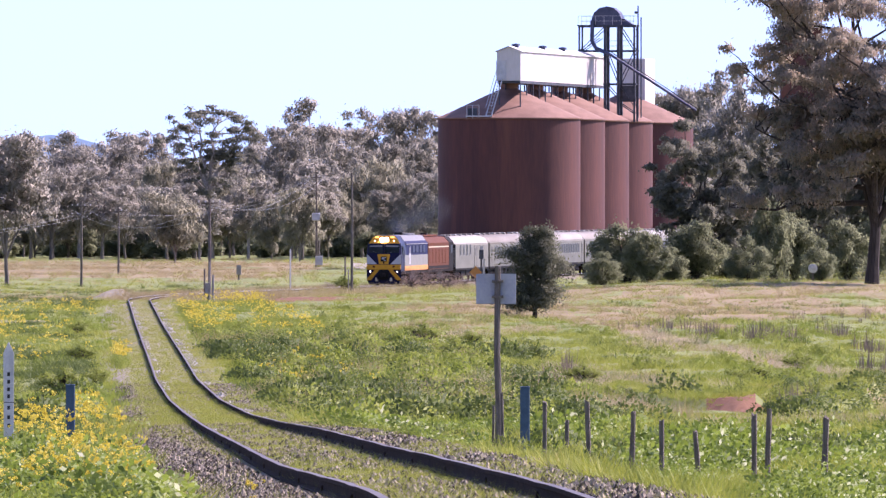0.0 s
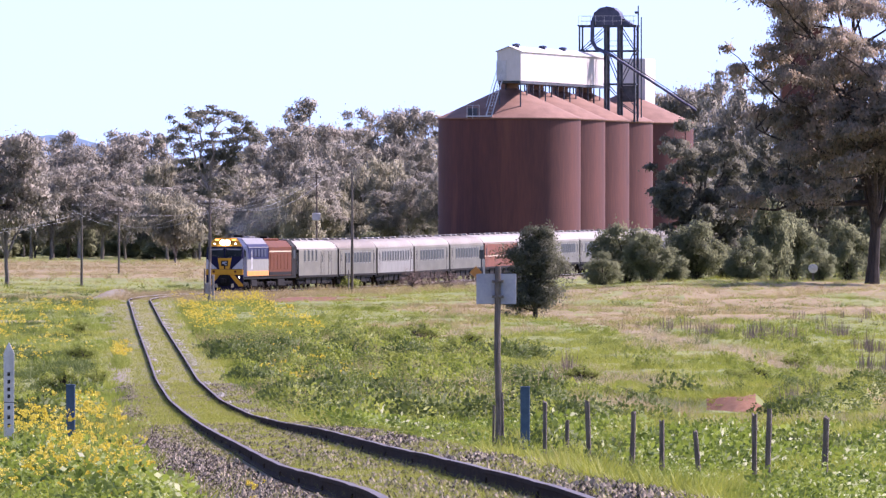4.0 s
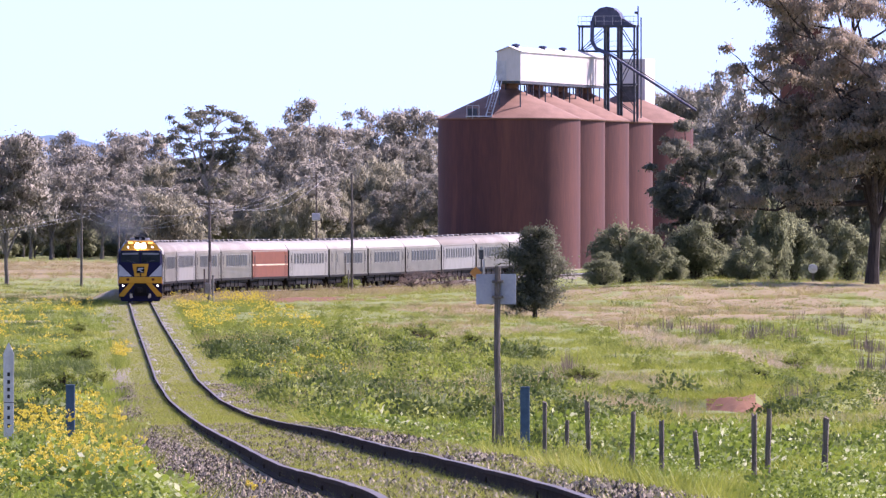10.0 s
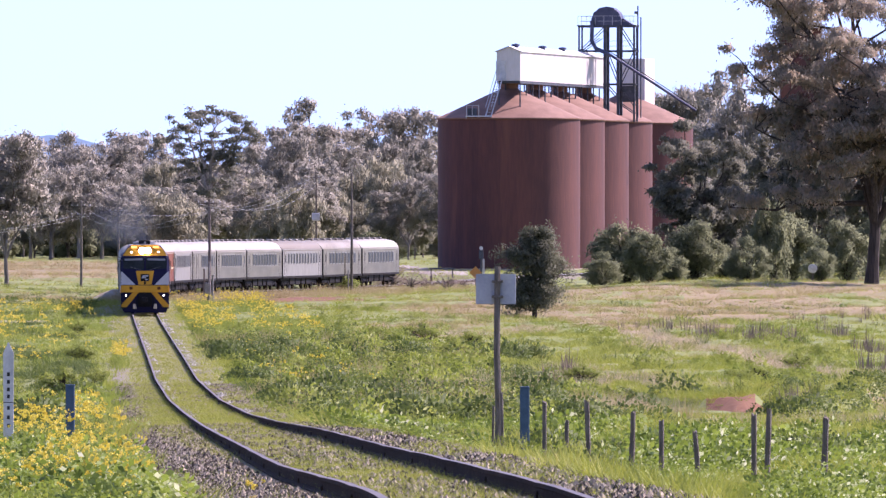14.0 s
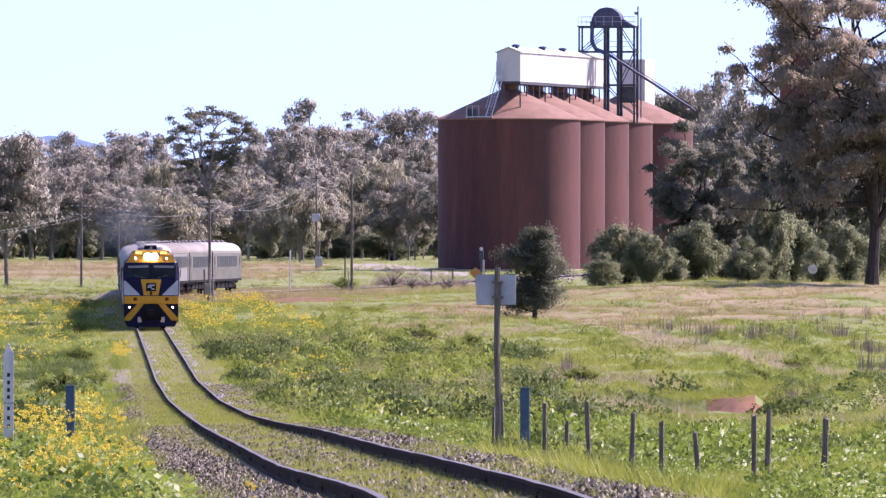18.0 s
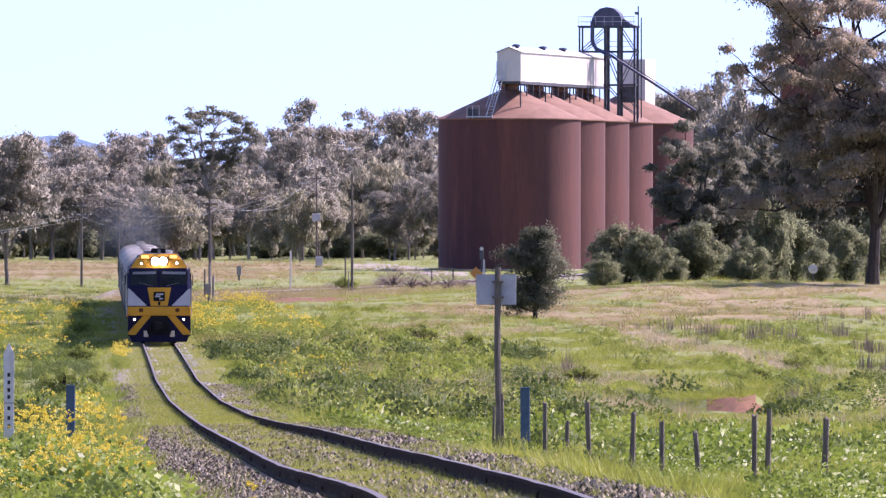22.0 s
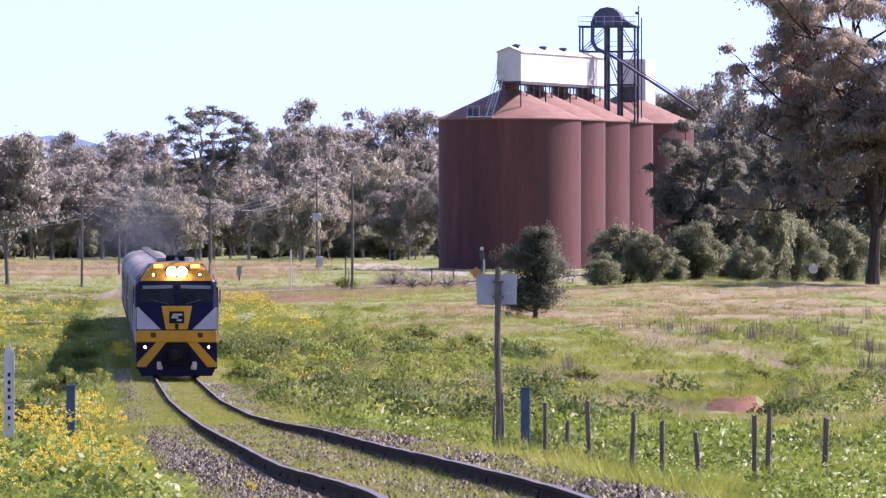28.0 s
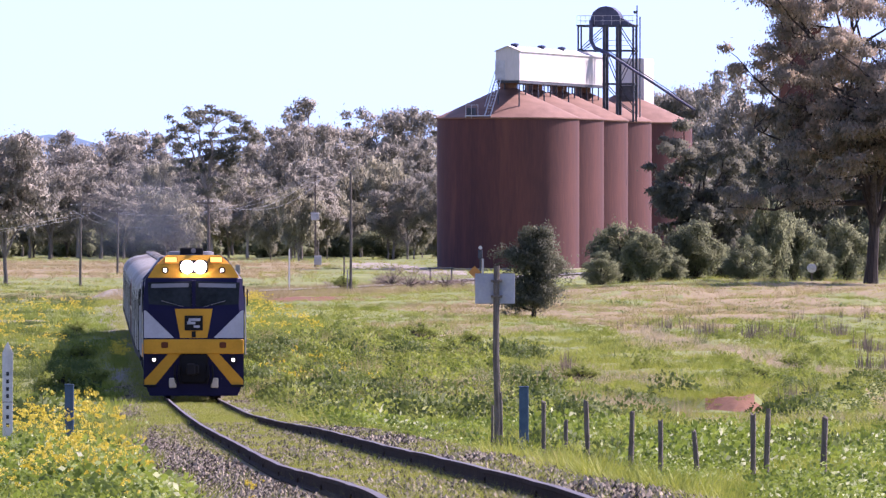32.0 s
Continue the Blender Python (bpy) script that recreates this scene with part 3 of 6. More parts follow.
def build_silos():
    yaw = math.degrees(math.atan2(-ROW.x, ROW.y))
    base = gz(SILO_X, SILO_Y) - 0.1
    first = silo_bin(pose(SILO_X, SILO_Y, 0, 0, 0, yaw), base)
    for k in range(1, 5):
        p = at_row(PITCH * k + (2.5 if k == 4 else 0), 1.5 if k == 4 else 0)
        copy_thing(first, pose(p.x, p.y, 0, 0, 0, yaw))
    # a conveyor gallery runs along the tops of the bins
    top = EAVE + RISE
    m = pose(SILO_X, SILO_Y, 0, 0, 0, yaw)
    mg = m @ Matrix.Translation((0.95, 0, 0))
    g = thing("conveyor_gallery", mg, "white-clad conveyor gallery standing on the bin tops", "gallery")
    w, y0, y1, z0, z1 = 1.27, -5.2, 43.5, top + 0.3, top + 3.35
    body = [(-w, z0), (w, z0), (w, z1), (0, z1 + 0.5), (-w, z1)]
    part("cladding", Shape().loft([[(x, y, z) for x, z in body] for y in (y0, y1)]), M_GALLERY, g)
    rf = Shape().loft([[(-w - 0.15, y, z1 - 0.03), (0, y, z1 + 0.52), (w + 0.15, y, z1 - 0.03), (w + 0.15, y, z1 + 0.04), (0, y, z1 + 0.6), (-w - 0.15, y, z1 + 0.04)] for y in (y0 - 0.15, y1)])
    part("roof", rf, M_GALLERY, g)
    part("under_deck", Shape().box(-w + 0.1, w - 0.1, y0 + 0.2, y1, z0 - 0.25, z0 - 0.02, 0.02), M_STEEL, g, "dark conveyor deck beneath the cladding")
    for x in (-w + 0.12, w - 0.12):
        part("girder", Shape().box(x - 0.08, x + 0.08, y0 + 0.1, y1, z0 - 0.3, z0 - 0.02, 0.02), M_STEEL, g, "dark steel girder")
    rib = Shape()
    for y in np.arange(y0 + 0.8, y1, 0.8):
        rib.box(w, w + 0.008, y - 0.04, y + 0.04, z0, z1, 0)
    part("cladding_ribs", rib, M_GALLERY, g)
    part("door", Shape().box(-w - 0.06, -w + 1.0, y0 - 0.05, y0 - 0.005, z0 + 0.05, z0 + 2.1, 0.01), M_STEELL, g, "grey sheet door")
    for y in (-2.0, 13.0, 24.5):
        v = Shape().lathe([(0.0, 0.32), (0.42, 0.24), (0.46, 0.06), (0.3, 0.02), (0.3, -0.3), (0.0, -0.3)], 14)
        ob = part("roof_vent", v, M_DUSTBLUE, g, "round sheet-metal roof vent", smooth=True)
        ob.location = (0.15, y, z1 + 0.6)
    for y in np.arange(-4.6, 43, 3.5):
        for x in (-w + 0.15, w - 0.15):
            zb = EAVE + RISE * (1 - min(1, math.hypot(x + 0.95, (y + PITCH / 2) % PITCH - PITCH / 2) / BIN_R)) - 0.2
            part("trestle_leg", Shape().bar((x, y, zb), (x, y, z0), 0.13), M_STEEL, g, "dark steel trestle leg")
    # stair and landing at the near end
    st = thing("access_stair", m, "pale steel stair and landing on the near bin roof", "stair")
    for x in (-0.85, -0.25):
        part("stringer", Shape().bar((x - 0.25, -7.3, EAVE + 0.15), (x + 0.55, -5.5, z0 + 0.1), 0.11), M_STEELL, st)
        part("handrail", Shape().bar((x - 0.25, -7.3, EAVE + 1.1), (x + 0.55, -5.5, z0 + 1.1), 0.05), M_STEELL, st)
    for i in range(12):
        u = i / 11
        part("tread", Shape().box(-1.1 + 0.8 * u, -0.5 + 0.8 * u, -7.3 + 1.8 * u - 0.1, -7.3 + 1.8 * u + 0.1, EAVE + 0.2 + (z0 - EAVE - 0.1) * u, EAVE + 0.24 + (z0 - EAVE - 0.1) * u), M_STEELL, st)
    part("landing", Shape().box(-3.2, -0.4, -7.5, -6.6, EAVE + 0.1, EAVE + 0.22), M_STEELL, st)
    for x in (-3.1, -2.5, -1.8):
        part("landing_post", Shape().bar((x, -7.4, EAVE - 0.1), (x, -7.4, EAVE + 1.3), 0.05), M_STEELL, st)
    part("landing_rail", Shape().bar((-3.1, -7.4, EAVE + 1.3), (-1.8, -7.4, EAVE + 1.3), 0.05), M_STEELL, st)
    part("junction_box", Shape().box(-3.05, -2.1, -7.2, -6.8, EAVE + 0.2, EAVE + 1.0, 0.03), M_STEEL, st, "dark electrical box")
    # elevator head tower
    tw = thing("elevator_tower", m, "dark steel lattice tower carrying a grain elevator head", "elevator tower")
    ty, tz = 38.0, 27.8
    ty0, ty1 = ty - 0.9, ty + 0.9
    cage, west, mid, east = 0.55, 3.4, 4.85, 6.6        # across the row: the overhanging cage, then the three columns
    low, middle = 21.5, 25.1

    def roof_at(x, y):
        along = (y + PITCH / 2) % PITCH - PITCH / 2
        return EAVE + RISE * (1 - min(1.0, math.hypot(x, along) / BIN_R)) - 0.1
    for x, wd in ((west, 0.3), (mid, 0.3), (east, 0.2)):
        for y in (ty0, ty1):
            part("column", Shape().bar((x, y, roof_at(x, y)), (x, y, tz), wd), M_STEEL, tw)
    for y in (ty0, ty1):
        part("cage_post", Shape().bar((cage, y, middle), (cage, y, tz), 0.17), M_STEEL, tw)
        part("ladder_stile", Shape().bar((east + 0.42, y, EAVE + 0.4), (east + 0.42, y, tz + (2.2 if y == ty0 else 1.0)), 0.12), M_STEEL, tw)
    for z in np.arange(EAVE + 0.9, tz, 0.75):
        part("ladder_rung", Shape().bar((east, ty0, z), (east + 0.42, ty0, z), 0.05), M_STEEL, tw)
    for z, xa, wd in ((low, west - 0.2, 0.2), (middle, cage - 0.1, 0.2), (tz, cage - 0.1, 0.24)):
        for y in (ty0, ty1):
            part("beam", Shape().bar((xa, y, z), (east + 0.2, y, z), wd), M_STEEL, tw)
        for x in (xa + 0.1, mid, east):
            part("beam", Shape().bar((x, ty0, z), (x, ty1, z), 0.15), M_STEEL, tw)
    for y in (ty0, ty1):
        for (xa, za), (xb, zb2) in (((cage, middle), (west, tz)), ((cage + 0.2, middle), (west - 0.6, middle + 1.4)), ((east, middle), (mid, tz)), ((mid, low), (east, middle)), ((west, middle), (mid, low)), ((mid, EAVE + 2.0), (east, EAVE + 0.8)), ((west, low), (mid, EAVE + 2.4)), ((mid, low), (east, EAVE + 1.6))):
            part("brace", Shape().bar((xa, y, za), (xb, y, zb2), 0.09), M_STEEL, tw)
    for z in (0.55, 1.1):
        part("middle_rail", Shape().bar((west, ty0, middle + z), (east, ty0, middle + z), 0.04), M_STEEL, tw)
    part("deck", Shape().box(cage - 0.2, east + 0.2, ty0 - 0.2, ty1 + 0.2, tz, tz + 0.12), M_STEEL, tw)
    part("drive_box", Shape().box(mid + 0.4, east - 0.1, ty - 0.8, ty + 0.8, low - 1.9, low - 0.15, 0.05), M_STEEL, tw, "dark drive housing")
    for y in (ty0 - 0.15, ty1 + 0.15):
        for z in (0.55, 1.1):
            part("guard_rail", Shape().bar((cage - 0.1, y, tz + z), (east + 0.1, y, tz + z), 0.035), M_STEELL, tw)
        for x in np.arange(cage - 0.1, east + 0.2, 0.95):
            part("guard_post", Shape().bar((x, y, tz), (x, y, tz + 1.1), 0.035), M_STEELL, tw)
    head = Shape()
    sec = [(-2.1, 0.0), (-2.1, 0.9), (-1.75, 1.75), (-0.95, 2.4), (0.0, 2.6), (0.95, 2.4), (1.75, 1.75), (2.1, 0.9), (2.1, 0.0)]
    hx, k = 3.55, 0.78
    head.loft([[(hx + a * k, y, tz + 0.1 + b * k) for a, b in sec] for y in (ty - 1.0, ty - 0.9, ty + 0.9, ty + 1.0)])
    part("elevator_head", head, M_DUSTBLUE, tw, "humped dark elevator head casing", smooth=True)
    part("head_motor", Shape().loft([[(hx + 1.4, y, tz + 0.12), (hx + 2.9, y, tz + 0.12), (hx + 1.9, y, tz + 0.75), (hx + 1.4, y, tz + 0.9)] for y in (ty - 0.6, ty + 0.6)]), M_DUSTBLUE, tw, "sloping motor cover")
    part("spout", Shape().tube([(hx - 1.5, ty - 1.2, tz + 0.6), (hx - 1.55, ty - 1.2, tz - 1.6), (hx - 1.1, ty - 1.3, tz - 2.4), (hx + 0.4, ty - 2.2, tz - 3.0)], 0.22, 8), M_DUSTBLUE, tw, smooth=True)
    part("lamp", Shape().box(east + 0.05, east + 0.4, ty0 - 0.2, ty0 + 0.1, tz + 1.3, tz + 1.6, 0.05), M_STEEL, tw)
    ch = thing("grain_chute", m, "long inclined steel grain chute", "chute")
    a, b = Vector((hx + 0.4, ty - 2.6, 24.9)), Vector((hx + 10.4, ty - 4.0, 18.6))
    part("chute_tube", Shape().tube([a, b], 0.15, 8), M_DUSTBLUE, ch, smooth=True)
    part("chute_walk", Shape().tube([a + Vector((0, 0.3, 0.3)), b + Vector((0, 0.3, 0.3))], 0.05, 5), M_STEEL, ch)
    # pale machine house behind the tower
    p = at_row(62, 2.2)
    mh = thing("machine_house", pose(p.x, p.y, 0, 0, 0, yaw), "pale sheet-metal machine house behind the tower", "machine house")
    part("cladding", Shape().box(-1.6, 1.6, -3, 3, EAVE - 2, 24.6, 0.05), M_GALLERY, mh)
    # second storage block, mostly hidden by trees
    p = Vector((43.5, 1500, 0))
    b2 = thing("headhouse", pose(p.x, p.y, 0), "tall rusty brown elevator house with a pale roof", "elevator house")
    part("wall", Shape().box(-3.6, 1.2, -4, 4, gz(p.x, p.y) - 1, 29.6), M_RUST, b2)
    part("roof", Shape().loft([[(-4.0, y, 29.6), (1.6, y, 29.6), (1.6, y, 30.0), (-1.2, y, 30.7), (-4.0, y, 30.0)] for y in (-4.4, 4.4)]), M_GALLERY, b2)


build_silos()

# ---- the train ----
SPEED = 22.5
NOSE_Y = 1093.5      # where the nose is at the start


def outline(w, z0, z1, shoulder, crown, n=5):
    """Cross-section of a carriage body: straight sides, rounded roof shoulders."""
    pts = [(-w, z0), (w, z0), (w, z1 - shoulder)]
    for i in range(1, n + 1):
        a = math.pi / 2 * i / n
        pts.append((w * 0.35 + w * 0.65 * math.cos(a), z1 - shoulder + (shoulder - crown) * math.sin(a)))
    pts.append((0, z1))
    for i in range(n, 0, -1):
        a = math.pi / 2 * i / n
        pts.append((-(w * 0.35 + w * 0.65 * math.cos(a)), z1 - shoulder + (shoulder - crown) * math.sin(a)))
    pts.append((-w, z1 - shoulder))
    return pts


def bogie(v, y, axles, wheelbase, name="bogie"):
    b = part(name, Shape().box(-1.15, -0.95, y - wheelbase / 2 - 0.6, y + wheelbase / 2 + 0.6, 0.45, 0.75, 0.04).box(0.95, 1.15, y - wheelbase / 2 - 0.6, y + wheelbase / 2 + 0.6, 0.45, 0.75, 0.04)
             .box(-1.1, 1.1, y - 0.25, y + 0.25, 0.5, 0.9, 0.03), L_BLACK, v, "black bogie")
    for k in range(axles):
        wy = y - wheelbase / 2 + wheelbase * k / (axles - 1)
        for s in (-1, 1):
            x0 = s * 0.68
            part("wheel", Shape().tube([(x0, wy, 0.46), (x0 + s * 0.03, wy, 0.46), (x0 + s * 0.03, wy, 0.46), (x0 + s * 0.14, wy, 0.46)], [0.50, 0.50, 0.455, 0.45], 20), M_RAIL, b, "worn steel wheel", True)
            part("axle_box", Shape().box(s * 1.06 - 0.14, s * 1.06 + 0.14, wy - 0.2, wy + 0.2, 0.3, 0.66, 0.04), L_BLACK, b)
        part("coil_spring", Shape().tube([(1.1, wy + 0.45, 0.3), (1.1, wy + 0.45, 0.6)], 0.12, 8), L_BLACK, b)
    return b


def coach(label, category, half, body_mat, roof_mat, windows, doors, band=None, fluted=True, top=4.02):
    """A carriage, its origin at mid-length on the rails."""
    v = thing("carriage" if category == "carriage" else "baggage_van", pose(0, 0, 0), label, category, "carriages of the train")
    w = 1.45
    sec = outline(w, 1.08, top, 0.85, 0.10)
    part("body", Shape().loft([[(x, y, z) for x, z in [(-w, 1.08), (w, 1.08), (w, 3.3), (-w, 3.3)]] for y in (-half, half)]), body_mat, v)
    roof = [(x, z) for x, z in sec if z > 3.0]
    roof = [(w + 0.01, 3.24)] + roof + [(-w - 0.01, 3.24)]
    part("roof", Shape().loft([[(x * k, y, 3.24 + (z - 3.24) * k) for x, z in roof] for y, k in ((-half, 0.93), (-half + 0.25, 1), (half - 0.25, 1), (half, 0.93))]), roof_mat, v, smooth=True)
    if fluted:
        for z in list(np.arange(1.2, 1.95, 0.1)) + [2.98, 3.08]:
            for s in (-1, 1):
                part("flute", Shape().box(min(s * w, s * (w + 0.018)), max(s * w, s * (w + 0.018)), -half + 0.05, half - 0.05, z, z + 0.045), body_mat, v)
    for s in (-1, 1):
        part("sill", Shape().box(s * w - 0.03, s * w + 0.03, -half, half, 0.96, 1.14, 0.01), L_BLACK, v, "dark side sill")
        for y, ww, hh, z in windows:
            wx = s * (w + 0.006)
            fr = part("window", Shape().box(wx - 0.02, wx + 0.02, y - ww / 2 - 0.06, y + ww / 2 + 0.06, z - hh / 2 - 0.06, z + hh / 2 + 0.06, 0.012), L_SILVER, v, "bright-framed window")
            part("pane", Shape().box(wx + s * 0.012 - 0.012, wx + s * 0.012 + 0.012, y - ww / 2, y + ww / 2, z - hh / 2, z + hh / 2, 0.01), L_GLASS, fr)
        for y, ww in doors:
            dx = s * (w - 0.002)
            d = part("door", Shape().box(dx - 0.015, dx + 0.015, y - ww / 2, y + ww / 2, 1.12, 3.12, 0.01), body_mat, v)
            for yy in (y - ww / 2 - 0.025, y + ww / 2 + 0.025):
                part("door_gap", Shape().box(dx - 0.02, dx + 0.02, yy - 0.025, yy + 0.025, 1.12, 3.12), L_RUBBER, d)
            part("door_window", Shape().box(dx - 0.024, dx + 0.024, y - 0.2, y + 0.2, 2.2, 2.85, 0.01), L_GLASS, d)
        if band:
            part("line", Shape().box(s * (w + 0.004) - 0.006, s * (w + 0.004) + 0.006, -half + 0.1, half - 0.1, band[0], band[1]), L_CREAM, v, "cream painted line")
    for e in (-1, 1):
        part("gangway", Shape().box(-0.62, 0.62, min(e * half, e * (half + 0.34)), max(e * half, e * (half + 0.34)), 1.1, 3.5, 0.05), L_RUBBER, v, "black gangway bellows")
        part("coupler", Shape().box(-0.12, 0.12, min(e * (half - 0.2), e * (half + 0.36)), max(e * (half - 0.2), e * (half + 0.36)), 0.75, 1.0, 0.03), L_BLACK, v)
        bogie(v, e * (half - 3.1), 2, 2.45)
        part("end_stripe", Shape().box(-w - 0.012, w + 0.012, e * (half - 0.02) - 0.05, e * (half - 0.02) + 0.05, 1.1, 3.22), L_RUBBER, v, "dark vestibule edge")
    part("underframe", Shape().box(-1.2, 1.2, -half + 0.3, half - 0.3, 0.78, 1.05, 0.02), L_BLACK, v)
    for y, l in ((-4.2, 2.6), (-1.2, 2.6), (1.6, 1.9), (4.4, 2.4)):
        part("equipment_box", Shape().box(-1.25, 1.25, y - l / 2, y + l / 2, 0.42, 1.0, 0.05), L_BLACK, v)
    for y in np.linspace(-half + 2.2, half - 2.2, 6):
        part("roof_ventilator", Shape().box(-0.25, 0.25, y - 0.35, y + 0.35, top - 0.03, top + 0.13, 0.05), roof_mat, v)
    return v


def row_of(n, span, ww, hh, z, mid=0.0):
    return [(mid - span / 2 + span * i / (n - 1), ww, hh, z) for i in range(n)]


HALF = 10.48
PITCH_T = 21.67


def locomotive():
    v = thing("locomotive", pose(0, 0, 0), "yellow, white and dark blue diesel locomotive with lit headlights", "locomotive")
    h, w = 8.15, 1.48
    nose = -h
    # carbody behind the cab
    prof = [(-w, 1.2), (w, 1.2), (w, 3.55), (0.95, 4.18), (0, 4.26), (-0.95, 4.18), (-w, 3.55)]
    part("body", Shape().loft([[(x, y, z) for x, z in prof] for y in (nose + 3.2, h - 0.2)]), L_SIDEBLUE, v, "blue upper bodyside")
    part("roof_panel", Shape().loft([[(w + 0.02, y, 3.5), (0.97, y, 4.2), (0, y, 4.29), (-0.97, y, 4.2), (-w - 0.02, y, 3.5), (-w - 0.02, y, 3.46), (0, y, 4.1), (w + 0.02, y, 3.46)] for y in (nose + 3.2, h - 0.15)]), L_GREY, v, "grey roof")
    for s in (-1, 1):
        x0 = s * (w + 0.008)
        part("side_panel", Shape().box(x0 - 0.012, x0 + 0.012, nose + 2.4, h - 0.25, 1.62, 2.55), L_SILVER, v, "silver lower bodyside")
        part("sill_stripe", Shape().box(x0 - 0.02, x0 + 0.02, nose + 2.4, h - 0.25, 1.22, 1.62, 0.01), L_ORANGE, v, "orange sill stripe")
        gr = Shape()
        zig = [(1.7, 1.75), (2.2, 2.25), (1.4, 2.5), (2.3, 2.75), (2.0, 3.05), (2.7, 3.4), (3.2, 3.05), (3.0, 2.75), (3.9, 2.6), (3.2, 2.3), (3.6, 1.75)]
        n = len(zig)
        ys = -5.2
        o = [(x0 + s * 0.010, ys + 1.1 + a * 0.5, b) for a, b in zig]
        i = [(x0 + s * 0.016, ys + 1.1 + a * 0.5, b) for a, b in zig]
        gr.loft([o, i])
        part("emblem", gr, L_WHITE, v, "white flame-shaped side emblem")
        for y in np.arange(-0.6, 7.0, 2.1):
            part("side_grille", Shape().box(x0 - 0.02, x0 + 0.02, y - 0.7, y + 0.7, 2.75, 3.35, 0.02), L_BLUE, v)
        part("side_handrail", Shape().rod((x0 + s * 0.06, nose + 1.9, 1.3), (x0 + s * 0.06, nose + 1.9, 3.0), 0.02), L_WHITE, v)
        part("cab_side_window", Shape().box(x0 - 0.03, x0 + 0.03, nose + 0.75, nose + 1.7, 2.55, 3.35, 0.03), L_GLASS, v)
        part("mirror", Shape().box(x0 - 0.02 + s * 0.1, x0 + 0.02 + s * 0.1, nose + 0.55, nose + 0.68, 2.75, 3.25, 0.01), L_BLACK, v)
    # cab: side profile of the nose, then the front in its colours
    def front(z):
        """How far back the front lies at height z."""
        return np.interp(z, (0.2, 1.3, 1.8, 2.62, 3.55, 4.0, 4.26), (0.14, 0.06, 0.0, 0.06, 0.34, 0.62, 1.05))
    secs = []
    for z in (1.15, 1.35, 1.8, 2.3, 2.62, 3.1, 3.55, 3.8, 4.05, 4.26):
        ww = float(np.interp(z, (1.15, 2.6, 3.5, 3.6, 4.05, 4.26), (w, w + 0.02, w - 0.02, w - 0.08, 1.05, 0.80)))
        yy = nose + float(front(z))
        secs.append([(-ww, yy + 0.16, z), (-ww + 0.16, yy, z), (ww - 0.16, yy, z), (ww, yy + 0.16, z), (ww, nose + 3.3, z), (-ww, nose + 3.3, z)])
    part("cab", Shape().loft(secs), L_BLUE, v, "dark blue cab")

    def face(name, pts, mat, lift, label="", parent=None):
        """A painted panel on the front, following its slope."""
        o = [(x, nose + float(front(z)) - lift, z) for x, z in pts]
        return part(name, Shape().plate(o, lift + 0.03), mat, parent or v, label)
    # yellow brow above the windscreens
    face("brow", [(-1.36, 3.58), (1.36, 3.58), (1.10, 3.98), (-1.10, 3.98)], L_YELLOW, 0.012, "yellow brow")
    face("brow_top", [(-1.08, 3.99), (1.08, 3.99), (0.80, 4.25), (-0.80, 4.25)], L_YELLOW, 0.012)
    for s in (-1, 1):
        m = lambda pts: [(s * x, z) for x, z in pts]
        face("white_cheek", m([(0.58, 1.80), (1.47, 1.80), (1.47, 2.62), (1.40, 2.60)]), L_WHITE, 0.012, "off-white nose panel")
        ws = face("windscreen", m([(0.06, 2.72), (1.33, 2.80), (1.36, 3.44), (0.06, 3.48)]), L_GLASS, 0.018, "dark raked windscreen")
        face("sun_blind", m([(0.15, 3.30), (1.25, 3.28), (1.25, 3.40), (0.15, 3.42)]), L_GREY, 0.024, "grey blind", ws)
        part("wiper", Shape().bar((s * 0.3, nose + float(front(2.75)) - 0.05, 2.72), (s * 0.95, nose + float(front(2.9)) - 0.05, 2.9), 0.012), L_GREY, v)
        face("chevron", m([(0.75, 1.33), (0.38, 1.33), (1.14, 0.40), (1.46, 0.40), (1.46, 0.56)]), L_YELLOW, 0.03, "yellow chevron")
        face("lower_cheek", m([(0.40, 0.36), (1.48, 0.36), (1.48, 1.33), (0.40, 1.33)]), L_BLUE, 0.005)
        dl = part("ditch_light", Shape().tube([(s * 1.17, nose - 0.03, 1.15), (s * 1.17, nose + 0.12, 1.15)], 0.12, 14), L_BLACK, v, "ditch light housing")
        part("lens", Shape().tube([(s * 1.17, nose - 0.045, 1.15), (s * 1.17, nose - 0.03, 1.15)], [0.034, 0.042], 14), G_DITCH, dl, "lit lens")
        ml = part("marker_light", Shape().tube([(s * 0.84, nose + 0.42, 3.80), (s * 0.84, nose + 0.62, 3.80)], 0.10, 12), L_BLACK, v)
        part("lens", Shape().tube([(s * 0.84, nose + 0.40, 3.80), (s * 0.84, nose + 0.42, 3.80)], [0.04, 0.046], 12), G_DITCH, ml, "lit lens")
        nb = part("number_board", Shape().box(min(s * 0.48, s * 0.86), max(s * 0.48, s * 0.86), nose + 0.66, nose + 0.9, 4.02, 4.2, 0.02), L_BLACK, v)
        part("number_lamp", Shape().box(min(s * 0.5, s * 0.84), max(s * 0.5, s * 0.84), nose + 0.645, nose + 0.66, 4.04, 4.18), G_NUMBER, nb, "glowing orange number panel with dark bars")
        part("step", Shape().box(min(s * 1.1, s * 1.46), max(s * 1.1, s * 1.46), nose + 0.02, nose + 0.35, 0.35, 0.42, 0.01), L_BLACK, v)
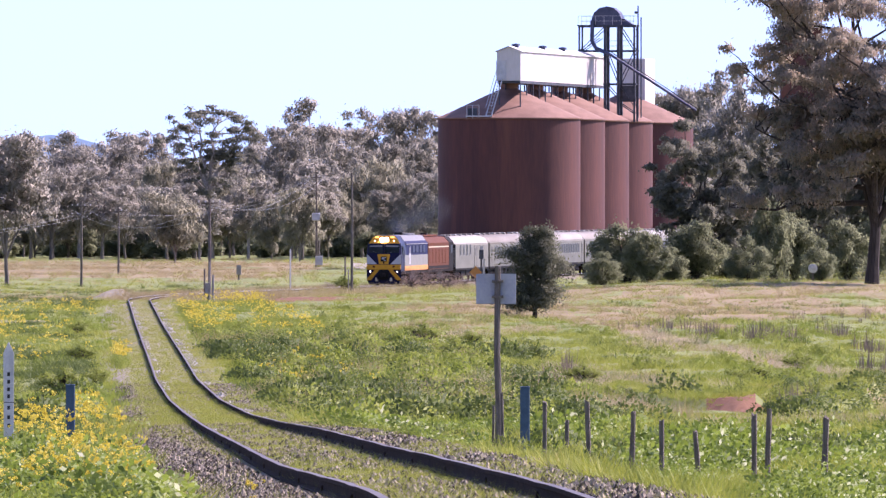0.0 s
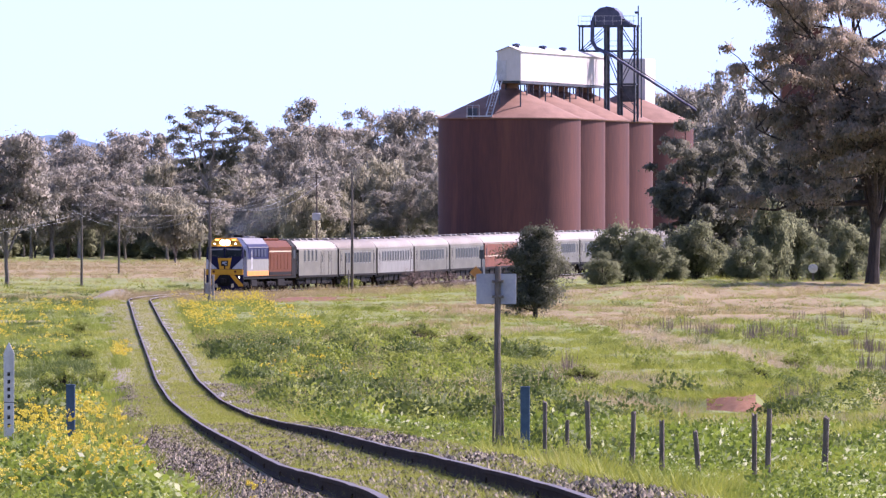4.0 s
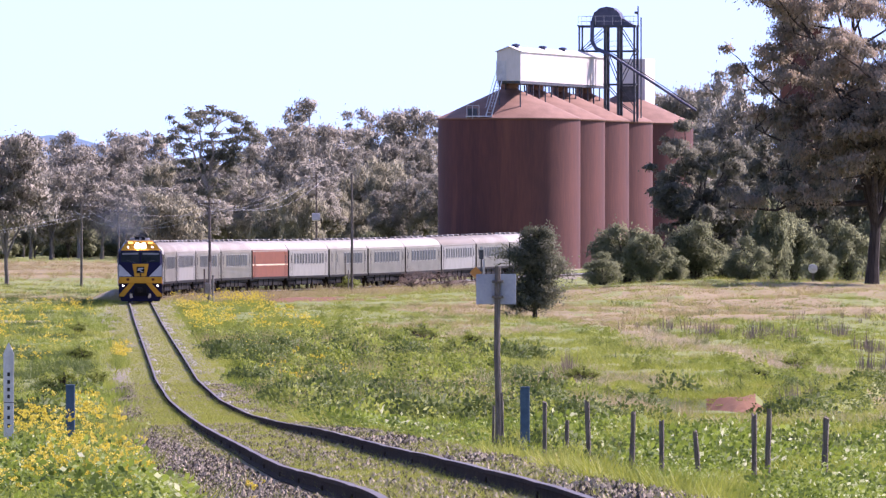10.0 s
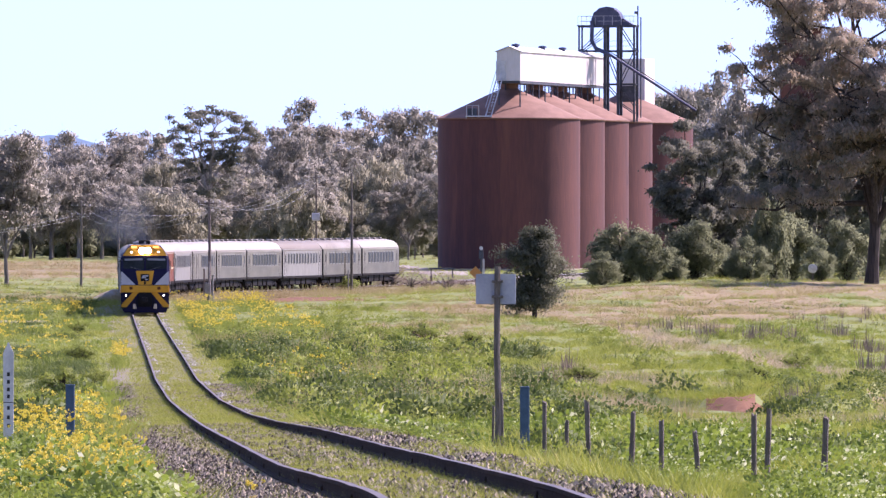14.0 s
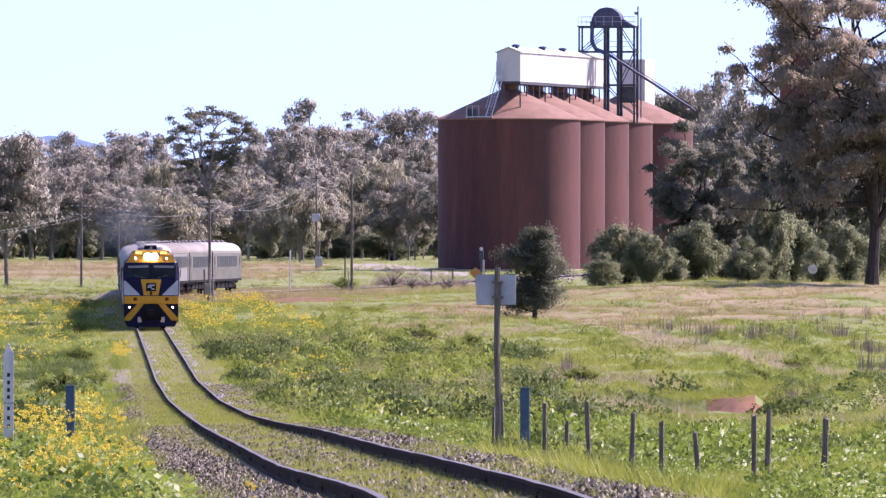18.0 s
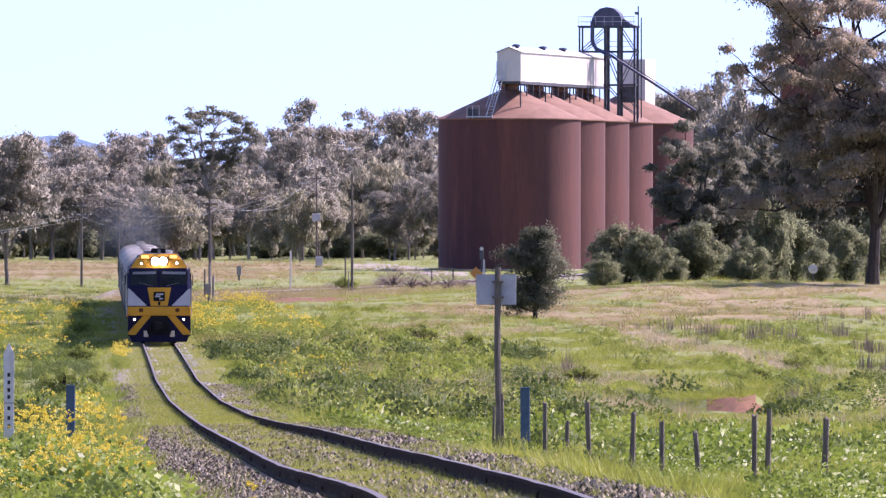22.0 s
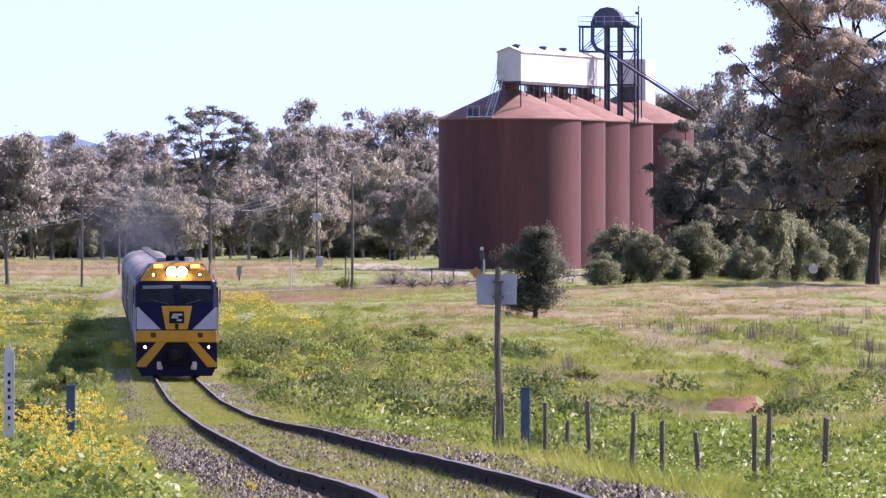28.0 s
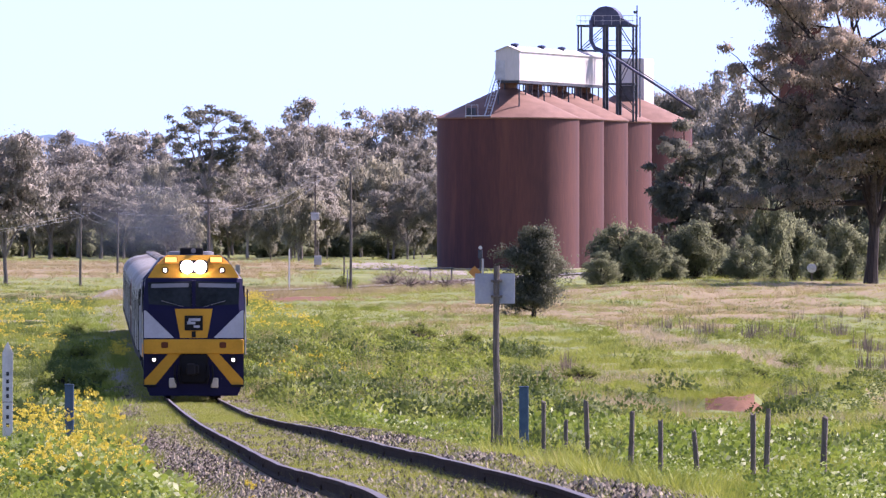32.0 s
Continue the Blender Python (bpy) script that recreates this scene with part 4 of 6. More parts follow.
        part("lifeguard", Shape().plate([(s * 0.45, nose + 0.1, 0.08), (s * 1.35, nose + 0.1, 0.2), (s * 1.46, nose + 0.1, 0.55), (s * 0.4, nose + 0.1, 0.55)], 0.06), L_BLUE, v)
        part("buffer_pad", Shape().box(s * 0.86 - 0.1, s * 0.86 + 0.1, nose - 0.07, nose + 0.02, 1.5, 1.68, 0.02), L_BROWN, v)
        for k in range(2):
            part("hose", Shape().tube([(s * (0.42 + 0.12 * k), nose - 0.02, 1.0), (s * (0.45 + 0.12 * k), nose - 0.16, 0.7), (s * (0.38 + 0.12 * k), nose - 0.1, 0.45)], 0.035, 6), L_BLACK, v)
        part("pale_bracket", Shape().box(s * 0.62 - 0.11, s * 0.62 + 0.11, nose - 0.05, nose + 0.1, 0.32, 0.62, 0.03), L_CREAM, v)
    part("centre_pillar", Shape().box(-0.05, 0.05, nose + 0.05, nose + 0.3, 2.65, 3.5, 0.01), L_BLUE, v)
    face("centre_panel", [(-0.40, 1.80), (0.40, 1.80), (0.56, 2.66), (-0.56, 2.66)], L_YELLOW, 0.016, "yellow centre panel")
    lg = face("badge", [(-0.27, 2.02), (0.27, 2.02), (0.27, 2.46), (-0.27, 2.46)], L_BLACK, 0.03, "black badge with a white device")
    for pts in ([(-0.2, 2.2), (0.05, 2.2), (0.05, 2.28), (-0.2, 2.28)], [(-0.12, 2.3), (0.2, 2.3), (0.2, 2.38), (-0.12, 2.38)], [(0.0, 2.1), (0.18, 2.1), (0.18, 2.17), (0.0, 2.17)], [(-0.2, 2.2), (-0.12, 2.2), (-0.06, 2.38), (-0.14, 2.38)]):
        face("device", pts, L_WHITE, 0.036, "white device", lg)
    face("badge_tail", [(-0.06, 1.82), (0.06, 1.82), (0.06, 2.0), (-0.06, 2.0)], L_BLACK, 0.03)
    part("bumper", Shape().box(-1.48, 1.48, nose - 0.05, nose + 0.4, 1.33, 1.76, 0.03), L_YELLOW, v, "yellow headstock band")
    part("headlight_box", Shape().box(-0.42, 0.42, nose + 0.42, nose + 0.85, 3.68, 4.1, 0.05), L_BLACK, v)
    for s in (-1, 1):
        part("headlight", Shape().tube([(s * 0.19, nose + 0.385, 3.9), (s * 0.19, nose + 0.42, 3.9)], [0.17, 0.185], 16), G_HEAD, v, "dazzling lit headlight")
    part("coupler_pocket", Shape().box(-0.42, 0.42, nose - 0.02, nose + 0.35, 0.45, 1.34, 0.06), L_BLACK, v, "black coupler pocket")
    part("coupler", Shape().box(-0.16, 0.16, nose - 0.55, nose + 0.2, 0.72, 1.02, 0.05).box(-0.22, 0.05, nose - 0.72, nose - 0.5, 0.68, 1.06, 0.05), L_BLACK, v, "black knuckle coupler")
    part("pilot", Shape().loft([[(-1.3, nose + 0.12, 0.09), (1.3, nose + 0.12, 0.09), (1.44, nose + 0.08, 0.62), (-1.44, nose + 0.08, 0.62)], [(-1.3, nose + 0.3, 0.09), (1.3, nose + 0.3, 0.09), (1.44, nose + 0.3, 0.62), (-1.44, nose + 0.3, 0.62)]]), L_BLUE, v)
    part("underframe", Shape().box(-1.4, 1.4, nose + 0.3, h - 0.2, 0.95, 1.25, 0.03), L_BLACK, v)
    part("fuel_tank", Shape().box(-1.35, 1.35, -1.9, 1.9, 0.3, 1.0, 0.12), L_BLACK, v)
    part("exhaust", Shape().box(-0.35, 0.35, 0.3, 1.3, 4.2, 4.5, 0.04), L_BLACK, v, "sooty exhaust stack")
    for y in (3.4, 5.4):
        part("radiator_fan", Shape().lathe([(0.7, 4.2), (0.7, 4.38), (0.6, 4.4), (0.0, 4.4)], 16, (0, y)), L_GREY, v, smooth=True)
    part("horn", Shape().tube([(0.0, nose + 1.3, 4.36), (0.0, nose + 1.0, 4.38)], [0.03, 0.08], 8), L_GREY, v)
    for e in (-1, 1):
        bogie(v, e * 4.75, 3, 3.7)
    return v


def second_engine():
    v = thing("trailing_locomotive", pose(0, 0, 0), "terracotta diesel locomotive with a dark end, coupled behind", "locomotive")
    h, w = 8.0, 1.42
    prof = [(-w, 1.2), (w, 1.2), (w, 3.5), (1.0, 3.98), (0, 4.12), (-1.0, 3.98), (-w, 3.5)]
    part("body", Shape().loft([[(x, y, z) for x, z in prof] for y in (-h + 0.2, h - 3.2)]), L_BROWN, v)
    part("end_cab", Shape().loft([[(x * k, y, 1.2 + (z - 1.2) * k2) for x, z in prof] for y, k, k2 in ((h - 3.2, 1.01, 1.01), (h - 0.6, 1.01, 1.01), (h - 0.2, 0.93, 0.97))]), L_BLACK, v, "dark end cab")
    for s in (-1, 1):
        x0 = s * (w + 0.006)
        part("sill_line", Shape().box(x0 - 0.01, x0 + 0.01, -h + 0.3, h - 3.3, 1.25, 1.5), L_BLACK, v)
        part("cream_line", Shape().box(x0 - 0.008, x0 + 0.008, -h + 0.3, h - 3.3, 3.1, 3.2), L_CREAM, v)
        for y in np.arange(-6.2, 4.0, 1.9):
            part("engine_door", Shape().box(x0 - 0.015, x0 + 0.015, y - 0.85, y + 0.85, 1.7, 2.95, 0.01), L_BROWN, v)
        part("cab_window", Shape().box(x0 * 1.01 - 0.02, x0 * 1.01 + 0.02, h - 2.4, h - 1.2, 2.55, 3.25, 0.02), L_GLASS, v)
        part("handrail", Shape().rod((x0 + s * 0.06, h - 0.5, 1.3), (x0 + s * 0.06, h - 0.5, 3.0), 0.025), L_WHITE, v)
    part("roof_hatch", Shape().box(-0.7, 0.7, -5.5, 2.5, 4.05, 4.2, 0.04), L_BROWN, v)
    part("exhaust", Shape().box(-0.3, 0.3, -1.2, -0.4, 4.15, 4.35, 0.04), L_BLACK, v)
    part("underframe", Shape().box(-1.35, 1.35, -h, h, 0.95, 1.22, 0.03), L_BLACK, v)
    part("fuel_tank", Shape().box(-1.3, 1.3, -1.9, 1.9, 0.3, 1.0, 0.1), L_BLACK, v)
    for e in (-1, 1):
        part("coupler", Shape().box(-0.14, 0.14, min(e * h, e * (h + 0.55)), max(e * h, e * (h + 0.55)), 0.75, 1.02, 0.04), L_BLACK, v)
        bogie(v, e * 4.7, 3, 3.6)
    return v


# order from the front: (thing, distance of its middle behind the nose, distance from middle to bogie)
TRAIN = []


def build_train():
    TRAIN.append((locomotive(), 8.2, 4.75))
    TRAIN.append((second_engine(), 24.75, 4.7))
    first = 33.0 + HALF + 0.35
    van = coach("silver baggage van with small windows and side doors", "van", HALF, L_STAINLESS, L_ROOF,
                row_of(4, 6.2, 0.7, 0.9, 2.75, -4.2), [(2.2, 1.5), (6.2, 1.6)], fluted=False)
    day = coach("fluted stainless-steel passenger carriage", "carriage", HALF, L_STAINLESS, L_ROOF, row_of(9, 13.2, 1.05, 0.85, 2.5), [(-9.2, 0.8), (9.2, 0.8)])
    red = coach("faded red carriage with a cream line", "carriage", HALF, L_RED, L_ROOF, [], [(-9.2, 0.8), (9.2, 0.8)], band=(2.05, 2.16), fluted=False)
    plain = coach("plain silver carriage with small windows", "carriage", HALF, L_SILVER, L_ROOF, row_of(11, 15.0, 0.75, 0.8, 2.55), [(-9.2, 0.8), (9.2, 0.8)], fluted=False)
    power = coach("silver lounge carriage with side doors", "carriage", HALF, L_STAINLESS, L_ROOF, row_of(7, 9.0, 1.05, 0.85, 2.5, 2.5), [(-9.2, 0.9), (-6.2, 1.6), (9.2, 0.8)])
    order = [van, day, plain, None, None, red, "p", power, None, None, "p", None, None]
    for k, o in enumerate(order):
        d = first + PITCH_T * k
        if o is None:
            o = copy_thing(day, pose(0, 0, 0))
        elif o == "p":
            o = copy_thing(plain, pose(0, 0, 0))
        TRAIN.append((o, d, HALF - 3.1))


build_train()


def build_smoke():
    """Thin diesel exhaust: a few faint rigid puffs that travel with the engine."""
    mt = bpy.data.materials.new("thin_exhaust_smoke")
    mt.use_nodes = True
    nd, ln = mt.node_tree.nodes, mt.node_tree.links
    tr, df, mx = nd.new("ShaderNodeBsdfTransparent"), nd.new("ShaderNodeBsdfDiffuse"), nd.new("ShaderNodeMixShader")
    df.inputs["Color"].default_value = (0.40, 0.37, 0.34, 1)
    tc, gr, ns = nd.new("ShaderNodeTexCoord"), nd.new("ShaderNodeTexGradient"), nd.new("ShaderNodeTexNoise")
    gr.gradient_type = "SPHERICAL"
    ns.inputs["Scale"].default_value, ns.inputs["Detail"].default_value = 2.2, 5
    ln.new(tc.outputs["Object"], gr.inputs["Vector"])
    ln.new(tc.outputs["Object"], ns.inputs["Vector"])
    mu, m2 = nd.new("ShaderNodeMath"), nd.new("ShaderNodeMath")
    mu.operation, m2.operation = "MULTIPLY", "MULTIPLY"
    ln.new(gr.outputs["Fac"], mu.inputs[0])
    ln.new(ns.outputs["Fac"], mu.inputs[1])
    ln.new(mu.outputs[0], m2.inputs[0])
    m2.inputs[1].default_value = 0.62
    ln.new(m2.outputs[0], mx.inputs[0])
    ln.new(tr.outputs[0], mx.inputs[1])
    ln.new(df.outputs[0], mx.inputs[2])
    ln.new(mx.outputs[0], nd["Material Output"].inputs["Surface"])
    sm = thing("exhaust_smoke", pose(0, 0, 0), "thin grey diesel smoke trailing above the engine", "smoke")
    n = 20
    for x, y, z, r in ((-0.1, 2.0, 4.7, 0.7), (-0.7, 5.0, 5.0, 1.0), (-1.5, 10.0, 4.9, 1.3), (-0.6, 16.0, 5.6, 1.6), (-2.3, 22.0, 5.3, 1.7), (-1.2, 30.0, 6.3, 2.0)):
        disc = Shape().add([(0, -0.12, 0)] + [(math.cos(2 * math.pi * k / n), 0, math.sin(2 * math.pi * k / n)) for k in range(n)], [(0, 1 + k, 1 + (k + 1) % n) for k in range(n)])
        ob = part("puff", disc, mt, sm)
        ob.matrix_basis = Matrix.Translation((x, y, z)) @ Matrix.Diagonal((r, r, r * 0.85, 1))
        ob.visible_shadow = False
    return sm


TRAIN.append((build_smoke(), 8.2, 4.75))
# arc length along the line, counted from the nose's first place, positive towards the rear
ARC_Y = np.arange(40.0, 1700.0, 1.0)
_step = np.sqrt(1 + track_dir(ARC_Y) ** 2)
ARC = np.concatenate([[0], np.cumsum((_step[1:] + _step[:-1]) / 2)])
ARC -= np.interp(NOSE_Y, ARC_Y, ARC)


def on_line(s):
    y = float(np.interp(s, ARC, ARC_Y))
    return Vector((float(track_x(y)), y, float(rail_z(y))))


def vehicle_pose(mid, reach):
    a, b = on_line(mid - reach), on_line(mid + reach)
    c, d = (a + b) / 2, (a - b).normalized()
    side = Vector((0, 0, 1)).cross(d)          # local axes: forward is -y, x is to the left of travel
    yaw = math.atan2(d.x, -d.y)
    pitch = -math.asin(d.z)
    return Matrix.Translation(c) @ Euler((pitch, 0, yaw)).to_matrix().to_4x4()

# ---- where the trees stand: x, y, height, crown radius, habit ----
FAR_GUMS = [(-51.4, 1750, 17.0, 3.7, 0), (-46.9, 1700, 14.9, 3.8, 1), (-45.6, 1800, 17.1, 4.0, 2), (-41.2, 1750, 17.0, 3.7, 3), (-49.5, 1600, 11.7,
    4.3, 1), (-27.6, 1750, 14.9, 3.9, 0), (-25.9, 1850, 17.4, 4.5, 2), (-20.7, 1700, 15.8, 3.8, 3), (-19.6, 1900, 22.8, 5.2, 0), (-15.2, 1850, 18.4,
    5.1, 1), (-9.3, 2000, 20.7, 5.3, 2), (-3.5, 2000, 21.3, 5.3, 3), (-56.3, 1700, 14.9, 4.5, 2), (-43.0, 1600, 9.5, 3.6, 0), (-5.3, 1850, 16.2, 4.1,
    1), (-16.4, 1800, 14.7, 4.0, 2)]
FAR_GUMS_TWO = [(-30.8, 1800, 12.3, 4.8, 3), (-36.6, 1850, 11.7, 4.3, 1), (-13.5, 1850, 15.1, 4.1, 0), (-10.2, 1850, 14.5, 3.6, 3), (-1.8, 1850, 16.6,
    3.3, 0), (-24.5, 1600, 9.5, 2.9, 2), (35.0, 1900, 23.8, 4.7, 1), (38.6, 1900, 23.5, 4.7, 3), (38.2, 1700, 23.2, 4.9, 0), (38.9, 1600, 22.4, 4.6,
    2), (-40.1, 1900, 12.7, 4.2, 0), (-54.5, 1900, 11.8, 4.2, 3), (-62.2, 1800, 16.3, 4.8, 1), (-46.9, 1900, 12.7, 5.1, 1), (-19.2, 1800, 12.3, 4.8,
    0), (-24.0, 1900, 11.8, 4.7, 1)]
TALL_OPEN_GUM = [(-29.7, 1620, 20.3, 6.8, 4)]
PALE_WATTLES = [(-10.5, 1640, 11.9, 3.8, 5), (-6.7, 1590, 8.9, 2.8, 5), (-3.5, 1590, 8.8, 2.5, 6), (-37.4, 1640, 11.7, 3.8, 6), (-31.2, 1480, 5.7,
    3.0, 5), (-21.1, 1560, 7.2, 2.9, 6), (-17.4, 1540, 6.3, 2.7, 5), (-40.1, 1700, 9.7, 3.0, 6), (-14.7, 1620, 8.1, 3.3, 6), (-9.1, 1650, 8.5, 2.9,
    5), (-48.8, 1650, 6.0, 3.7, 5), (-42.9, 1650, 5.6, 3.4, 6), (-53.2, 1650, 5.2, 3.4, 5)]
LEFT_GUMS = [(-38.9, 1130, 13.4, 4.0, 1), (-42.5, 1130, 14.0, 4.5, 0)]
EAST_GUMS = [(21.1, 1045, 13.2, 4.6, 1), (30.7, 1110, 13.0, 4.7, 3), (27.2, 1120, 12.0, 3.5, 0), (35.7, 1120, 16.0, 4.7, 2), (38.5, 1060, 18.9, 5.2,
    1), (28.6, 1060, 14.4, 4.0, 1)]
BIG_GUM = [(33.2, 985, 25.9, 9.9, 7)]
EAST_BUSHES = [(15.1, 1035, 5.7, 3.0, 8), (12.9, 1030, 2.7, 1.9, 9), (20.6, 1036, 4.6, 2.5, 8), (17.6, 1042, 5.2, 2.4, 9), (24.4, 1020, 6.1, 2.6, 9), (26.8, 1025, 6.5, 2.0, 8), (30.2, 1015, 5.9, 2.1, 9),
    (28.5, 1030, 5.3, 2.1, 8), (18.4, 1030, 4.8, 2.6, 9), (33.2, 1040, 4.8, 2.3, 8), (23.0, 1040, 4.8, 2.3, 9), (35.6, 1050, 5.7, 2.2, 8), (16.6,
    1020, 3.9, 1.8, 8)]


def gum_form(seed, height, radius, bare, limbs, leaf, count, drop=0.5, dense=1.0, clump=0.17, boughs=()):
    """Trunk, limbs, branches and twigs of a gum of that height, with ragged leaf clumps at the ends of the twigs."""
    rg = random.Random(seed)
    wood, ends = Shape(), []
    lean = Vector((rg.uniform(-0.06, 0.06), rg.uniform(-0.06, 0.06), 1))
    top = bare * height
    r0 = height * 0.02
    path = [Vector((lean.x * z + rg.uniform(-0.1, 0.1), lean.y * z + rg.uniform(-0.1, 0.1), z)) for z in np.linspace(0, top, 6)]
    path[0].z = -0.5
    wood.tube(path, [r0 * (1.3 if i == 0 else 1 - 0.07 * i) for i in range(6)], 9)
    for k in range(limbs):
        a = 2 * math.pi * (k + rg.uniform(-0.35, 0.35)) / limbs
        start = path[-1 - (k % 3 if k > 1 else 0)]
        reach = radius * rg.uniform(0.3, 0.82)
        rise = (height - start.z) * (rg.uniform(0.72, 0.95) if reach < 0.55 * radius else rg.uniform(0.25, 0.7))
        p = [start]
        for j in range(1, 7):
            u = j / 6
            p.append(start + Vector((math.cos(a) * reach * u, math.sin(a) * reach * u, rise * (u ** 0.85))) + Vector((rg.uniform(-1, 1), rg.uniform(-1, 1), rg.uniform(-0.6, 0.6))) * 0.035 * height * u)
        wood.tube(p, [r0 * 0.6 * (1 - 0.13 * j) for j in range(7)], 7)
        for b in range(6):
            q = p[2 + b % 5]
            aa = a + rg.choice((-1, 1)) * rg.uniform(0.3, 1.6)
            ln = radius * rg.uniform(0.2, 0.5)
            e = q + Vector((math.cos(aa) * ln, math.sin(aa) * ln, rg.uniform(-0.25, 0.8) * ln))
            e.z = min(e.z, height * 0.95)
            mid = (q + e) / 2 + Vector((rg.uniform(-0.1, 0.1), rg.uniform(-0.1, 0.1), rg.uniform(-0.2, 0.1))) * ln
            wood.tube([q, mid, e], [r0 * 0.24, r0 * 0.16, r0 * 0.07], 5)
            for c in range(3):
                f0 = mid if c == 0 else e
                e2 = f0 + Vector((rg.uniform(-1, 1), rg.uniform(-1, 1), rg.uniform(-0.7, 0.8))) * radius * rg.uniform(0.1, 0.26)
                e2.z = min(e2.z, height * 0.98)
                wood.tube([f0, e2], [r0 * 0.08, r0 * 0.035], 4)
                ends.append((e2, radius * clump * rg.uniform(0.55, 1.25)))
        ends.append((p[-1], radius * clump * 1.3))
    # long low boughs reaching out over the paddock
    for a, z0, reach, rise in boughs:
        a = radians(a)
        p = [Vector((lean.x * z0, lean.y * z0, z0))]
        for j in range(1, 8):
            u = j / 7
            p.append(p[0] + Vector((math.cos(a) * reach * u, math.sin(a) * reach * u, rise * u ** 1.4)) + Vector((rg.uniform(-1, 1), rg.uniform(-1, 1), rg.uniform(-1, 1))) * 0.45 * u)
        wood.tube(p, [r0 * 0.5 * (1 - 0.12 * j) for j in range(8)], 7)
        for j in range(3, 8):
            for c in range(3):
                e = p[j] + Vector((rg.uniform(-1, 1), rg.uniform(-1, 1), rg.uniform(-0.3, 1.0))) * radius * 0.16
                wood.tube([p[j], (p[j] + e) / 2 + Vector((0, 0, 0.2)), e], [r0 * 0.12, r0 * 0.08, r0 * 0.04], 4)
                ends.append((e, radius * clump * rg.uniform(0.4, 0.9)))
    return wood, leaves(seed, ends, count, leaf, drop, dense)


def leaves(seed, ends, count, leaf, drop=0.5, flat=1.0):
    """Hanging leaf sprays over domed clumps, thick above and thin beneath."""
    rng = np.random.default_rng(seed)
    c = np.array([tuple(e) for e, r in ends])
    r = np.array([r for e, r in ends])
    w = r ** 2
    idx = rng.choice(len(ends), count, p=w / w.sum())
    d = rng.normal(size=(count, 3))
    d /= np.linalg.norm(d, axis=1)[:, None]
    d[:, 2] = np.where((d[:, 2] < 0) & (rng.random(count) < 0.5), -d[:, 2], d[:, 2])
    rad = rng.random(count) ** 0.5
    # an uneven outline: every clump bulges differently by direction
    bulge = 0.7 + 0.6 * vnoise(d[:, 0] * 2.2 + idx * 7.3, d[:, 2] * 2.2 + d[:, 1] * 1.7, seed)
    p = c[idx] + d * (rad * r[idx] * bulge)[:, None] * np.array([1.15, 1.15, 0.72 * flat])
    # a loose fringe of stray sprays hangs off the clumps
    stray = rng.random(count) < 0.05
    p[stray] += rng.normal(size=(stray.sum(), 3)) * (r[idx[stray]] * 0.45)[:, None]
    down = np.stack([rng.normal(0, 0.6, count), rng.normal(0, 0.6, count), -drop + rng.normal(0, 0.5, count)], -1)
    down /= np.linalg.norm(down, axis=1)[:, None]
    side = np.cross(down, rng.normal(size=(count, 3)))
    side /= np.linalg.norm(side, axis=1)[:, None] + 1e-6
    s = leaf * rng.uniform(0.5, 1.45, count)[:, None]
    a, b = p - side * s * 0.24, p + side * s * 0.24
    tip, back = p + down * s * 0.85, p - down * s * 0.4
    round_to = p - c[idx] + np.array([0, 0, 0.35]) * r[idx][:, None]
    round_to /= np.linalg.norm(round_to, axis=1)[:, None] + 1e-6
    flat_to = np.cross(b - back, tip - back)
    flat_to /= np.linalg.norm(flat_to, axis=1)[:, None] + 1e-9
    turn = np.sum(flat_to * round_to, axis=1) < 0
    flat_to[turn] *= -1
    nrm = 0.82 * round_to + 0.18 * flat_to
    nrm /= np.linalg.norm(nrm, axis=1)[:, None]
    a2, b2 = np.where(turn[:, None], b, a), np.where(turn[:, None], a, b)
    v = np.stack([back, b2, tip, a2], 1).reshape(-1, 3)
    f = (np.arange(4)[None] + 4 * np.arange(count)[:, None])
    return v, f, np.repeat(nrm, 4, axis=0)


def tree(name, form, bark, leaf_mat, m, label, category="tree", group=""):
    wood, (v, f, nrm) = form
    t = thing(name, m, label, category, group)
    part("trunk", wood, bark, t, smooth=True)
    part("crown", big_mesh("crown", v, f, leaf_mat, normals=nrm), None, t)
    return t


def bush_form(seed, height, radius, leaf, count):
    rg = random.Random(seed)
    wood, ends = Shape(), []
    for k in range(19):
        a, u = rg.uniform(0, 6.28), rg.random() ** 0.6
        z = height * rg.uniform(0.1, 0.92) * (1 - 0.3 * u)
        e = Vector((math.cos(a) * radius * u * 0.8, math.sin(a) * radius * u * 0.8, z))
        wood.tube([(rg.uniform(-0.2, 0.2), rg.uniform(-0.2, 0.2), -0.3), Vector((e.x * 0.4, e.y * 0.4, e.z * 0.55)), e], [0.09, 0.06, 0.02], 5)
        ends.append((e, radius * rg.uniform(0.2, 0.48)))
    v, f, nrm = leaves(seed, ends, count, leaf, 0.2, 1.1)
    v[:, 2] = np.maximum(v[:, 2], 0.03)
    return wood, (v, f, nrm)


